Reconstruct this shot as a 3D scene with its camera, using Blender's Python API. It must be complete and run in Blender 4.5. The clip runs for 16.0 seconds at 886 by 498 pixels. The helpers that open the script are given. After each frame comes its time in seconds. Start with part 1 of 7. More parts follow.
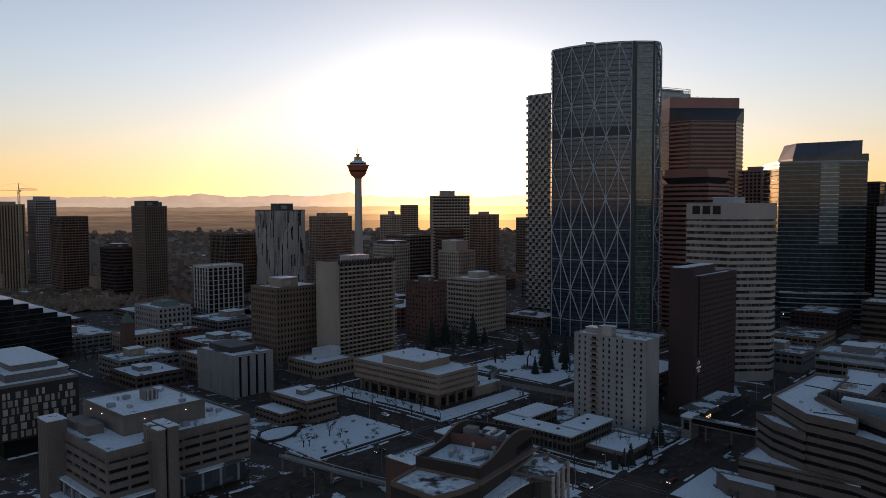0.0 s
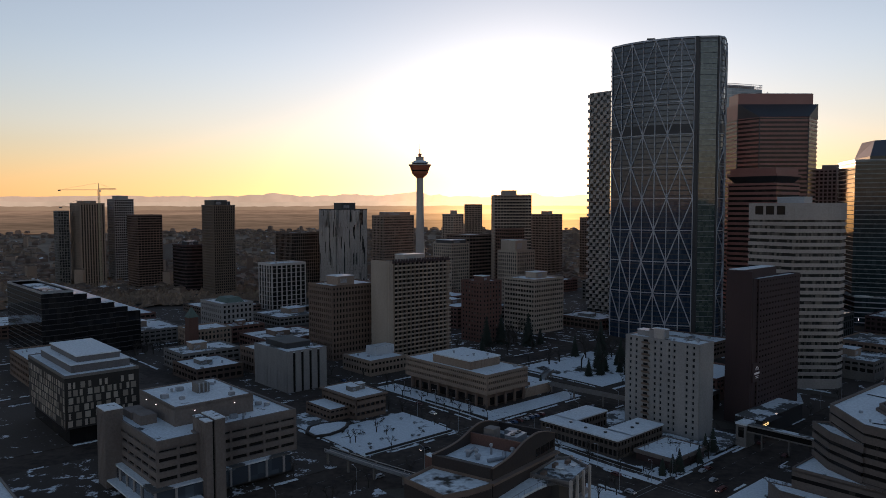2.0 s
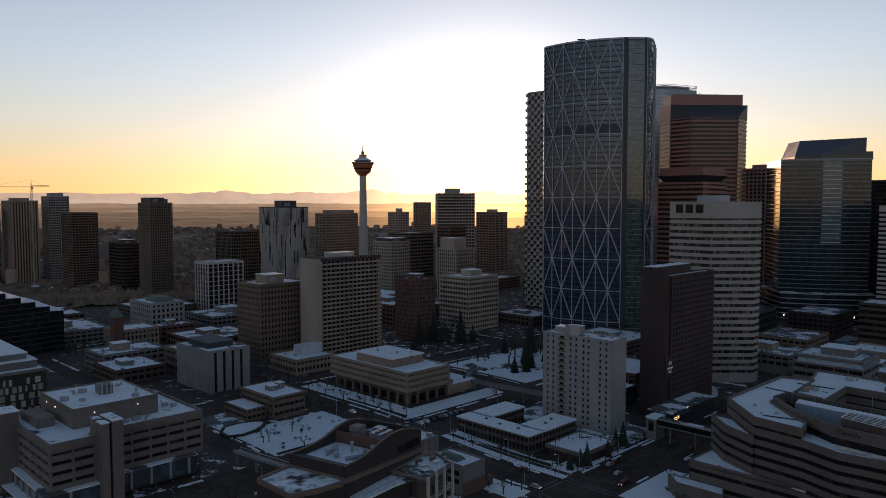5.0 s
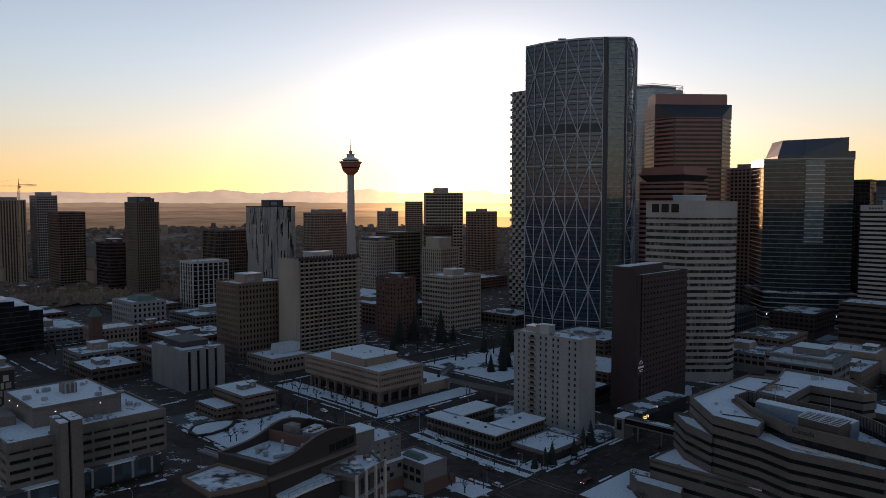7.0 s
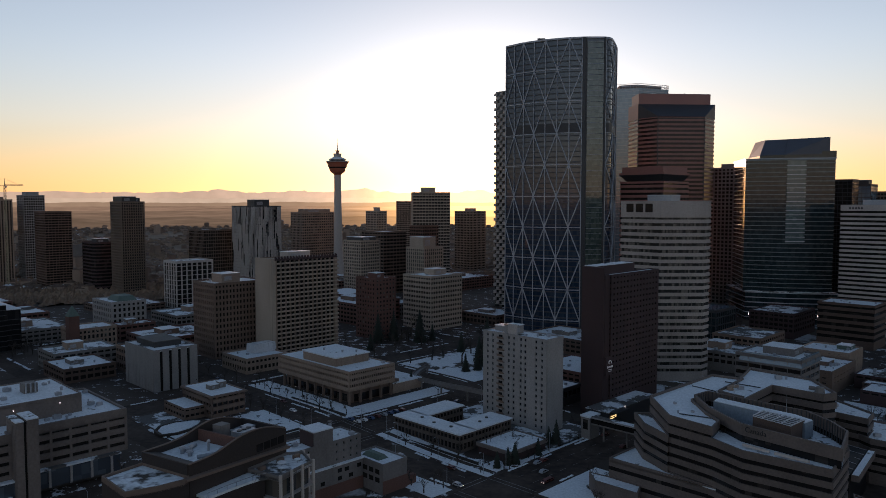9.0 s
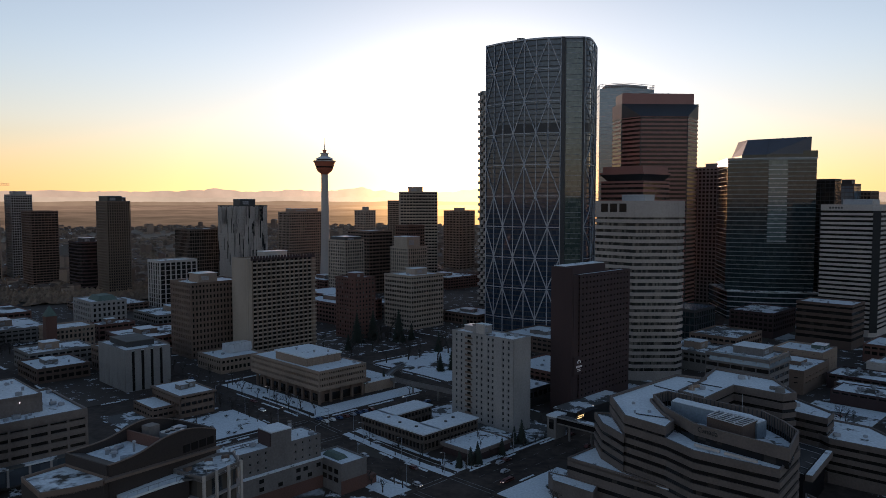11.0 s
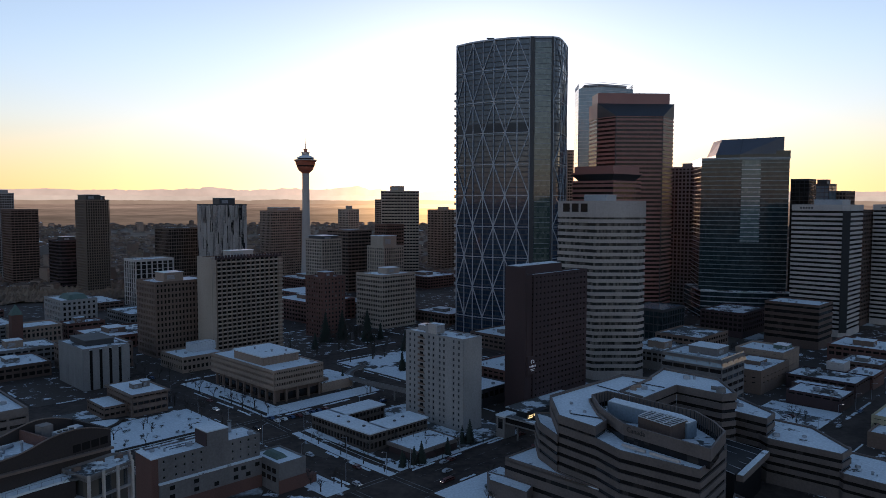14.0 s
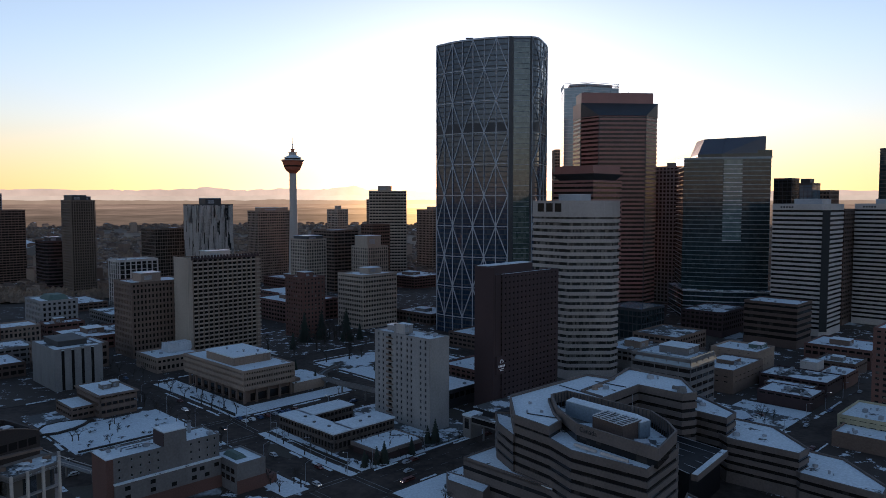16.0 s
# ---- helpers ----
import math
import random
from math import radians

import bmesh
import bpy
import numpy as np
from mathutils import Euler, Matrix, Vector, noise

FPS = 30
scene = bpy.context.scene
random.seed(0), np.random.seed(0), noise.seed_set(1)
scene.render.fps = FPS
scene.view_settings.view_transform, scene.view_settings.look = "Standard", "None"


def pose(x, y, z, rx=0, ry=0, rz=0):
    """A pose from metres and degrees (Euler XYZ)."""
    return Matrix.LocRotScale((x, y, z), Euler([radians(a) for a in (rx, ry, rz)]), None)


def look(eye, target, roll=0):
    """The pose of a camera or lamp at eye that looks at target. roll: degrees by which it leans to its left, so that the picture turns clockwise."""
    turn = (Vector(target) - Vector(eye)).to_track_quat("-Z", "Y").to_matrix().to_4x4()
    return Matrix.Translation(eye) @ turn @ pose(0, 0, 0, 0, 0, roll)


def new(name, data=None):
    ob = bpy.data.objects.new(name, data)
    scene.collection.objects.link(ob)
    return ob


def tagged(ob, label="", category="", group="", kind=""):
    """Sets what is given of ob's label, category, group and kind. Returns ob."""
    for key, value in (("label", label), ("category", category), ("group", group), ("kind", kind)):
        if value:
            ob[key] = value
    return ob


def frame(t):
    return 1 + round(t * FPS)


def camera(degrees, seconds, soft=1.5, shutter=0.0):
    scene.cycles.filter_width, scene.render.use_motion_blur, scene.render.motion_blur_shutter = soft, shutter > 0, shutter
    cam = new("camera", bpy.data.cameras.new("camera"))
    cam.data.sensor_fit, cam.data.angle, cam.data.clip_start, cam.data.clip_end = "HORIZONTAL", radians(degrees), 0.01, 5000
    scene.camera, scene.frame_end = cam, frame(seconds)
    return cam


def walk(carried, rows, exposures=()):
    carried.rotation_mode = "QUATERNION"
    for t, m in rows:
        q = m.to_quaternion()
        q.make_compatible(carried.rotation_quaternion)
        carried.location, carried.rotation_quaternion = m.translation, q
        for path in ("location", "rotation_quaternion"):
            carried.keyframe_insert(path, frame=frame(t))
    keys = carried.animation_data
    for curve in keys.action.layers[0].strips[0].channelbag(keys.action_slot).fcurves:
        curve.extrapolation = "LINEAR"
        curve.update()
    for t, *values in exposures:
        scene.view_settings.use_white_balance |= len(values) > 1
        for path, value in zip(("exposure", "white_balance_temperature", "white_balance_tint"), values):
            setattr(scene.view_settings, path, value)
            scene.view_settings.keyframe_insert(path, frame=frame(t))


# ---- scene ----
cam = camera(62.3, 16.0, soft=0.7)
SKY_STRENGTH, AUREOLE = 0.12, 1.9
EXPOSURES = [(0, 1.14, 6000, 34), (9, 1.19, 6000, 34), (11.5, 1.3, 5750, 32), (12.5, 1.36, 5450, 32), (16, 1.44, 5380, 32)]
PATH = [
    (0, (-52.763, -2.414, 105.741), (-52.82, -0.418, 105.626), -0.2),
    (0.5, (-50.695, -2.306, 105.753), (-50.874, -0.318, 105.639), -0.5),
    (1, (-48.284, -2.209, 105.768), (-48.559, -0.232, 105.652), -0.2),
    (1.5, (-45.571, -2.103, 105.781), (-45.826, -0.123, 105.665), -0.1),
    (2, (-42.666, -1.962, 105.796), (-42.91, 0.02, 105.68), -0.1),
    (2.5, (-39.577, -1.808, 105.828), (-39.823, 0.173, 105.711), -0.1),
    (3, (-36.325, -1.617, 105.875), (-36.532, 0.369, 105.758), 0.0),
    (3.5, (-32.984, -1.371, 105.936), (-33.156, 0.618, 105.817), -0.0),
    (4, (-29.525, -1.142, 106.007), (-29.67, 0.849, 105.886), -0.1),
    (6.5, (-12.003, -0.563, 106.038), (-12.132, 1.429, 105.915), -0.0),
    (7, (-8.47, -0.44, 106.049), (-8.599, 1.552, 105.925), 0.0),
    (7.5, (-4.907, -0.302, 106.068), (-5.034, 1.69, 105.944), -0.1),
    (8, (-1.246, -0.151, 106.089), (-1.372, 1.841, 105.964), 0.0),
    (8.5, (2.62, 0.059, 106.105), (2.494, 2.051, 105.98), -0.0),
    (9, (6.522, 0.236, 106.146), (6.397, 2.228, 106.021), -0.0),
    (11.5, (25.673, 0.787, 106.788), (25.551, 2.779, 106.66), -0.0),
    (12, (29.544, 0.853, 106.823), (29.422, 2.846, 106.695), -0.0),
    (12.5, (33.44, 0.916, 106.846), (33.318, 2.908, 106.718), 0.0),
    (13, (37.303, 1.082, 106.99), (37.182, 3.074, 106.862), -0.0),
    (13.5, (41.148, 1.303, 107.134), (41.028, 3.295, 107.005), -0.0),
    (14, (44.992, 1.548, 107.26), (44.873, 3.54, 107.129), 0.1),
    (14.5, (48.85, 1.779, 107.362), (48.731, 3.771, 107.23), 0.0),
    (15, (52.758, 1.97, 107.433), (52.64, 3.962, 107.301), -0.0),
    (15.5, (56.755, 2.118, 107.475), (56.637, 4.11, 107.343), -0.0),
    (16, (60.817, 2.244, 107.491), (60.699, 4.236, 107.359), -0.0),
]
walk(cam, [(t, look(eye, target, roll)) for t, eye, target, roll in PATH], EXPOSURES)

# ---- world, sun, exposure ----
SUN_EL, SUN_AZ = 2.0, -0.7          # degrees above the horizon, degrees to the left of +y
world = bpy.data.worlds.new("sky")
scene.world = world
world.use_nodes = True
wn, wl = world.node_tree.nodes, world.node_tree.links
sky = wn.new("ShaderNodeTexSky")
sky.sky_type = "NISHITA"
sky.sun_disc = False
sky.sun_elevation = radians(SUN_EL)
sky.sun_rotation = radians(SUN_AZ)
sky.altitude = 1050
sky.air_density, sky.dust_density, sky.ozone_density = 1.0, 0.45, 1.2
# the bright aureole of thin winter haze round the low sun
coord, dot, power, gain, sum_ = (wn.new(k) for k in ("ShaderNodeTexCoord", "ShaderNodeVectorMath", "ShaderNodeMath", "ShaderNodeMath", "ShaderNodeVectorMath"))
dot.operation, power.operation, gain.operation, sum_.operation = "DOT_PRODUCT", "POWER", "MULTIPLY", "MULTIPLY_ADD"
toward = Vector((math.sin(radians(SUN_AZ)), math.cos(radians(SUN_AZ)), math.tan(radians(SUN_EL)))).normalized()
dot.inputs[1].default_value = toward
clip = wn.new("ShaderNodeMath")
clip.operation = "MAXIMUM"
clip.inputs[1].default_value = 0.0
wl.new(coord.outputs["Generated"], dot.inputs[0])
wl.new(dot.outputs["Value"], clip.inputs[0])
wl.new(clip.outputs[0], power.inputs[0])
power.inputs[1].default_value = 92
gain.inputs[1].default_value = AUREOLE
wl.new(power.outputs[0], gain.inputs[0])
tint = wn.new("ShaderNodeCombineXYZ")
for k in range(3):
    wl.new(gain.outputs[0], tint.inputs[k])
glow = wn.new("ShaderNodeMix")
glow.data_type = "RGBA"
glow.inputs["A"].default_value, glow.inputs["B"].default_value = (1.0, 0.60, 0.10, 1), (0.90, 0.93, 0.62, 1)
wl.new(glow.outputs["Result"], sum_.inputs[1])
wl.new(tint.outputs[0], sum_.inputs[0])
soft = wn.new("ShaderNodeHueSaturation")
# hazy near the horizon, a clearer blue overhead
clear = wn.new("ShaderNodeMapRange")
clear.interpolation_type = "SMOOTHSTEP"
clear.inputs["From Min"].default_value, clear.inputs["From Max"].default_value = 0.22, 0.7
clear.inputs["To Min"].default_value, clear.inputs["To Max"].default_value = 0.57, 1.05
wl.new(clear.outputs[0], soft.inputs["Saturation"])
wl.new(sky.outputs[0], soft.inputs["Color"])
# dusty air dims and warms the sky towards the horizon
split, rise, warm, dusk = (wn.new(k) for k in ("ShaderNodeSeparateXYZ", "ShaderNodeMapRange", "ShaderNodeMix", "ShaderNodeVectorMath"))
rise.interpolation_type, warm.data_type, dusk.operation = "SMOOTHSTEP", "RGBA", "MULTIPLY"
rise.inputs["From Min"].default_value, rise.inputs["From Max"].default_value = -0.02, 0.22
warm.inputs["B"].default_value = (1.0, 1.12, 1.06, 1)
side, low_tint = wn.new("ShaderNodeMapRange"), wn.new("ShaderNodeMix")
side.interpolation_type, low_tint.data_type = "SMOOTHSTEP", "RGBA"
side.inputs["From Min"].default_value, side.inputs["From Max"].default_value = -0.1, 0.75
low_tint.inputs["A"].default_value, low_tint.inputs["B"].default_value = (0.66, 0.72, 0.82, 1), (0.82, 0.68, 0.45, 1)
wl.new(dot.outputs["Value"], side.inputs["Value"])
wl.new(side.outputs[0], low_tint.inputs["Factor"])
wl.new(low_tint.outputs["Result"], warm.inputs["A"])
wl.new(coord.outputs["Generated"], split.inputs[0])
wl.new(split.outputs["Z"], rise.inputs["Value"])
wl.new(split.outputs["Z"], clear.inputs["Value"])
wl.new(rise.outputs[0], warm.inputs["Factor"])
wl.new(rise.outputs[0], glow.inputs["Factor"])
wl.new(soft.outputs[0], dusk.inputs[0])
wl.new(warm.outputs["Result"], dusk.inputs[1])
wl.new(dusk.outputs[0], sum_.inputs[2])
veil, brim, dusty = wn.new("ShaderNodeMapRange"), wn.new("ShaderNodeMix"), wn.new("ShaderNodeVectorMath")
veil.interpolation_type, brim.data_type, dusty.operation = "SMOOTHSTEP", "RGBA", "MULTIPLY"
veil.inputs["From Min"].default_value, veil.inputs["From Max"].default_value = 0.0, 0.11
brim.inputs["A"].default_value, brim.inputs["B"].default_value = (0.90, 0.81, 0.57, 1), (1, 1, 1, 1)
wl.new(split.outputs["Z"], veil.inputs["Value"])
wl.new(veil.outputs[0], brim.inputs["Factor"])
wl.new(sum_.outputs[0], dusty.inputs[0])
wl.new(brim.outputs["Result"], dusty.inputs[1])
wl.new(dusty.outputs[0], wn["Background"].inputs[0])
wn["Background"].inputs[1].default_value = SKY_STRENGTH
sun = new("sun", bpy.data.lights.new("sun", "SUN"))
sun.data.energy, sun.data.angle, sun.data.color = 3.0, radians(0.6), (1.0, 0.62, 0.33)
far = Vector((math.sin(radians(SUN_AZ)), math.cos(radians(SUN_AZ)), math.tan(radians(SUN_EL)))) * 3000
sun.matrix_world = look(far, (0, 0, 0))

# ---- plan: a street grid turned by 49 degrees ----
GRID = 49.0
GC, GS = math.cos(radians(GRID)), math.sin(radians(GRID))


def plan(u, v):
    return u * GC - v * GS, u * GS + v * GC


def ground_z(x, y):
    """The ground falls four metres towards the river, and rises into the far foothills."""
    v = -x * GS + y * GC
    k = min(1.0, max(0.0, (v - 200) / 110))
    d = math.hypot(x, y)
    r = max(0.0, d - 1300) / 3500
    return -4.0 * (1 - k * k * (3 - 2 * k)) * (1 if d < 900 else 0) + 96.0 * min(1, r) ** 0.9


# ---- materials ----
def mat(name, base, rough=0.85, vary=0.25, fine=1.2, coarse=0.06, bump=0.15, metal=0.0, spec=0.5, island=0.0):
    m = bpy.data.materials.new(name)
    m.use_nodes = True
    n, l = m.node_tree.nodes, m.node_tree.links
    b = n["Principled BSDF"]
    b.inputs["Roughness"].default_value, b.inputs["Metallic"].default_value = rough, metal
    b.inputs["Specular IOR Level"].default_value = spec
    geo = n.new("ShaderNodeNewGeometry")
    big, small = n.new("ShaderNodeTexNoise"), n.new("ShaderNodeTexNoise")
    big.inputs["Scale"].default_value, small.inputs["Scale"].default_value = coarse, fine
    big.inputs["Detail"].default_value, small.inputs["Detail"].default_value = 5, 4
    stretch = n.new("ShaderNodeVectorMath")
    stretch.operation = "MULTIPLY"
    stretch.inputs[1].default_value = (1, 1, 0.35)
    l.new(geo.outputs["Position"], stretch.inputs[0])
    l.new(stretch.outputs[0], big.inputs["Vector"])
    l.new(geo.outputs["Position"], small.inputs["Vector"])
    add = n.new("ShaderNodeMath")
    add.operation = "ADD"
    l.new(big.outputs[0], add.inputs[0])
    l.new(small.outputs[0], add.inputs[1])
    last = add
    if island:
        info = n.new("ShaderNodeObjectInfo")
        more = n.new("ShaderNodeMath")
        more.operation = "MULTIPLY_ADD"
        more.inputs[1].default_value = island
        l.new(info.outputs["Random"], more.inputs[0])
        l.new(add.outputs[0], more.inputs[2])
        last = more
    ramp = n.new("ShaderNodeMapRange")
    ramp.inputs["From Min"].default_value, ramp.inputs["From Max"].default_value = 0.65, 1.35 + island
    ramp.inputs["To Min"].default_value, ramp.inputs["To Max"].default_value = 1 - vary, 1 + vary
    l.new(last.outputs[0], ramp.inputs["Value"])
    mul = n.new("ShaderNodeVectorMath")
    mul.operation = "SCALE"
    mul.inputs[0].default_value = base
    l.new(ramp.outputs[0], mul.inputs["Scale"])
    l.new(mul.outputs[0], b.inputs["Base Color"])
    if bump:
        bp = n.new("ShaderNodeBump")
        bp.inputs["Strength"].default_value, bp.inputs["Distance"].default_value = bump, 0.1
        l.new(small.outputs[0], bp.inputs["Height"])
        l.new(bp.outputs[0], b.inputs["Normal"])
    return m


def glass(name, base, blind=(0.12, 0.11, 0.1), cell=(3.0, 3.0, 3.9), share=0.35, rough=0.07, ior=1.9, metal=0.0, wave=0.25):
    """Coated window glass, with rooms and blinds behind it that differ from cell to cell."""
    m = bpy.data.materials.new(name)
    m.use_nodes = True
    n, l = m.node_tree.nodes, m.node_tree.links
    b = n["Principled BSDF"]
    b.inputs["Roughness"].default_value, b.inputs["Metallic"].default_value, b.inputs["IOR"].default_value = rough, metal, ior
    tex = n.new("ShaderNodeTexCoord")
    snap, white = n.new("ShaderNodeVectorMath"), n.new("ShaderNodeTexWhiteNoise")
    snap.operation = "SNAP"
    snap.inputs[1].default_value = cell
    nudge = n.new("ShaderNodeVectorMath")
    nudge.inputs[1].default_value = (0.37, 0.41, 0.2)
    l.new(tex.outputs["Object"], nudge.inputs[0])
    l.new(nudge.outputs[0], snap.inputs[0])
    l.new(snap.outputs[0], white.inputs["Vector"])
    pick = n.new("ShaderNodeMapRange")
    pick.inputs["From Min"].default_value, pick.inputs["From Max"].default_value = 1 - share, 1.0
    l.new(white.outputs[0], pick.inputs["Value"])
    mix = n.new("ShaderNodeMix")
    mix.data_type = "RGBA"
    mix.inputs["A"].default_value, mix.inputs["B"].default_value = (*base, 1), (*blind, 1)
    l.new(pick.outputs[0], mix.inputs["Factor"])
    l.new(mix.outputs["Result"], b.inputs["Base Color"])
    if wave:
        geo, noi, bp = n.new("ShaderNodeNewGeometry"), n.new("ShaderNodeTexNoise"), n.new("ShaderNodeBump")
        noi.inputs["Scale"].default_value = 0.25
        bp.inputs["Strength"].default_value, bp.inputs["Distance"].default_value = wave, 0.12
        l.new(geo.outputs["Position"], noi.inputs["Vector"])
        l.new(noi.outputs[0], bp.inputs["Height"])
        l.new(bp.outputs[0], b.inputs["Normal"])
    return m


def snowy(name, snow=0.74, under=(0.10, 0.095, 0.09), cover=0.5, size=0.09, tint=(0.93, 0.97, 1.0)):
    """Snow that has melted or blown off in places, over gravel, grass or paving."""
    m = bpy.data.materials.new(name)
    m.use_nodes = True
    n, l = m.node_tree.nodes, m.node_tree.links
    b = n["Principled BSDF"]
    b.inputs["Roughness"].default_value, b.inputs["Specular IOR Level"].default_value = 0.85, 0.25
    geo, info = n.new("ShaderNodeNewGeometry"), n.new("ShaderNodeObjectInfo")
    big, small, grain = n.new("ShaderNodeTexNoise"), n.new("ShaderNodeTexNoise"), n.new("ShaderNodeTexNoise")
    for node, s in ((big, size), (small, size * 7), (grain, 1.1)):
        node.inputs["Scale"].default_value, node.inputs["Detail"].default_value = s, 4
        l.new(geo.outputs["Position"], node.inputs["Vector"])
    sums = n.new("ShaderNodeMath")
    sums.operation = "MULTIPLY_ADD"
    sums.inputs[1].default_value = 0.35
    l.new(small.outputs[0], sums.inputs[0])
    l.new(big.outputs[0], sums.inputs[2])
    off = n.new("ShaderNodeMath")
    off.operation = "MULTIPLY_ADD"
    off.inputs[1].default_value = 0.10
    l.new(info.outputs["Random"], off.inputs[0])
    l.new(sums.outputs[0], off.inputs[2])
    edge = n.new("ShaderNodeMapRange")
    at = 0.98 - 0.6 * cover
    edge.inputs["From Min"].default_value, edge.inputs["From Max"].default_value = at - 0.03, at + 0.03
    l.new(off.outputs[0], edge.inputs["Value"])
    shade = n.new("ShaderNodeMapRange")
    shade.inputs["To Min"].default_value, shade.inputs["To Max"].default_value = 0.62, 1.25
    l.new(grain.outputs[0], shade.inputs["Value"])
    mix = n.new("ShaderNodeMix")
    mix.data_type = "RGBA"
    mix.inputs["A"].default_value, mix.inputs["B"].default_value = (*under, 1), (*(snow * c for c in tint), 1)
    l.new(edge.outputs[0], mix.inputs["Factor"])
    mul = n.new("ShaderNodeVectorMath")
    mul.operation = "SCALE"
    l.new(mix.outputs["Result"], mul.inputs[0])
    l.new(shade.outputs[0], mul.inputs["Scale"])
    l.new(mul.outputs[0], b.inputs["Base Color"])
    bp = n.new("ShaderNodeBump")
    bp.inputs["Strength"].default_value, bp.inputs["Distance"].default_value = 0.6, 0.12
    l.new(sums.outputs[0], bp.inputs["Height"])
    l.new(bp.outputs[0], b.inputs["Normal"])
    return m


def lamp_mat(name, colour, power):
    m = bpy.data.materials.new(name)
    m.use_nodes = True
    b = m.node_tree.nodes["Principled BSDF"]
    b.inputs["Base Color"].default_value = b.inputs["Emission Color"].default_value = (*colour, 1)
    b.inputs["Emission Strength"].default_value = power
    return m


M_BEIGE = mat("beige_concrete", (0.36, 0.285, 0.225))
M_TAN = mat("tan_concrete", (0.275, 0.195, 0.145))
M_BROWN = mat("brown_precast", (0.16, 0.105, 0.078))
M_GREY = mat("grey_concrete", (0.17, 0.15, 0.135))
M_PALE = mat("pale_panel", (0.44, 0.385, 0.345), vary=0.18)
M_WHITE = mat("white_stone", (0.44, 0.385, 0.35), vary=0.18)
M_DARKBRICK = mat("dark_brown_brick", (0.052, 0.028, 0.027), fine=3.0, vary=0.2)
M_REDBRICK = mat("red_brick", (0.13, 0.062, 0.047), fine=3.0, vary=0.3)
M_GRANITE = mat("red_granite", (0.29, 0.125, 0.10), rough=0.45, vary=0.15)
M_DARK = mat("dark_cladding", (0.035, 0.034, 0.036), rough=0.5)
M_STEEL = mat("painted_steel", (0.55, 0.56, 0.58), rough=0.45, vary=0.12, metal=0.2)
M_METAL = mat("galvanised_metal", (0.33, 0.34, 0.36), rough=0.5, metal=0.4, vary=0.2)
M_PRECAST = mat("brown_grey_precast", (0.13, 0.10, 0.086), vary=0.25, coarse=0.1)
M_TAUPE = mat("taupe_precast", (0.165, 0.13, 0.112), vary=0.25, coarse=0.12)
M_RIB = mat("ribbed_concrete", (0.165, 0.145, 0.135), vary=0.25, coarse=0.15)
M_YELLOW = mat("cream_stucco", (0.36, 0.31, 0.2))
M_COPPER = mat("green_copper_roof", (0.10, 0.14, 0.12))
M_ASPHALT = mat("asphalt", (0.052, 0.037, 0.03), rough=0.9, vary=0.6, fine=0.35, coarse=0.05, spec=0.2)
M_UMBER = mat("umber_brick", (0.105, 0.066, 0.05), fine=2.5, vary=0.3)
M_PATH = mat("pavement_concrete", (0.19, 0.18, 0.175), vary=0.35, coarse=0.1)
M_TERRA = mat("tower_red_cladding", (0.40, 0.115, 0.06), rough=0.4, vary=0.1)
M_BARK = mat("bark", (0.035, 0.026, 0.02), fine=6)
M_NEEDLE = mat("spruce_needles", (0.022, 0.028, 0.019), fine=4, vary=0.5)
M_PAINT = mat("road_paint", (0.2, 0.2, 0.19), vary=0.6)
M_LATTICE = mat("lattice_steel", (0.40, 0.40, 0.42), rough=0.5, vary=0.12)
M_SAND = mat("sand_precast", (0.35, 0.295, 0.26), vary=0.22)
M_STUCCO = mat("grey_stucco", (0.285, 0.26, 0.245), vary=0.2, coarse=0.12)
M_BLACK = mat("tyre_rubber", (0.02, 0.02, 0.02), vary=0.1)
G_DARK = glass("dark_glass", (0.016, 0.014, 0.014), blind=(0.05, 0.042, 0.036), share=0.22, ior=1.33, rough=0.12)
G_ROOM = glass("window_glass", (0.018, 0.018, 0.02), blind=(0.2, 0.18, 0.15), cell=(1.5, 1.5, 2.9), share=0.35, ior=1.45)
G_BLUE = glass("blue_curtain_glass", (0.014, 0.028, 0.055), blind=(0.04, 0.058, 0.085), cell=(1.5, 1.5, 4.07), ior=1.65, share=0.6)
G_BLIND = glass("blinded_glass", (0.02, 0.019, 0.018), blind=(0.17, 0.145, 0.125), cell=(1.5, 1.5, 4.08), share=0.6, ior=1.45, rough=0.15)
G_TEAL = glass("teal_curtain_glass", (0.012, 0.022, 0.026), blind=(0.03, 0.045, 0.048), ior=1.5, share=0.6)
G_SILVER = glass("silver_curtain_glass", (0.10, 0.15, 0.19), blind=(0.14, 0.2, 0.24), ior=2.0, share=0.8, wave=0.1)
G_GREEN = glass("green_atrium_glass", (0.03, 0.05, 0.045), blind=(0.10, 0.12, 0.10), cell=(2, 2, 2.0), share=0.8, ior=1.7)
S_ROOF = snowy("snow_on_roof", cover=0.68, size=0.12)
S_FULL = snowy("snow_cover", cover=0.82, size=0.13)
S_THIN = snowy("thin_snow_on_gravel", cover=0.45)
S_LAWN = snowy("snow_on_grass", under=(0.05, 0.042, 0.03), cover=0.7, size=0.09)
S_PLAZA = snowy("trodden_plaza_snow", under=(0.06, 0.05, 0.042), cover=0.56, size=0.05)
S_PAVE = snowy("snow_on_paving", under=(0.058, 0.042, 0.034), cover=0.17, size=0.16)
S_GROUND = snowy("trodden_ground", under=(0.075, 0.06, 0.046), cover=0.3, size=0.02, snow=0.5)


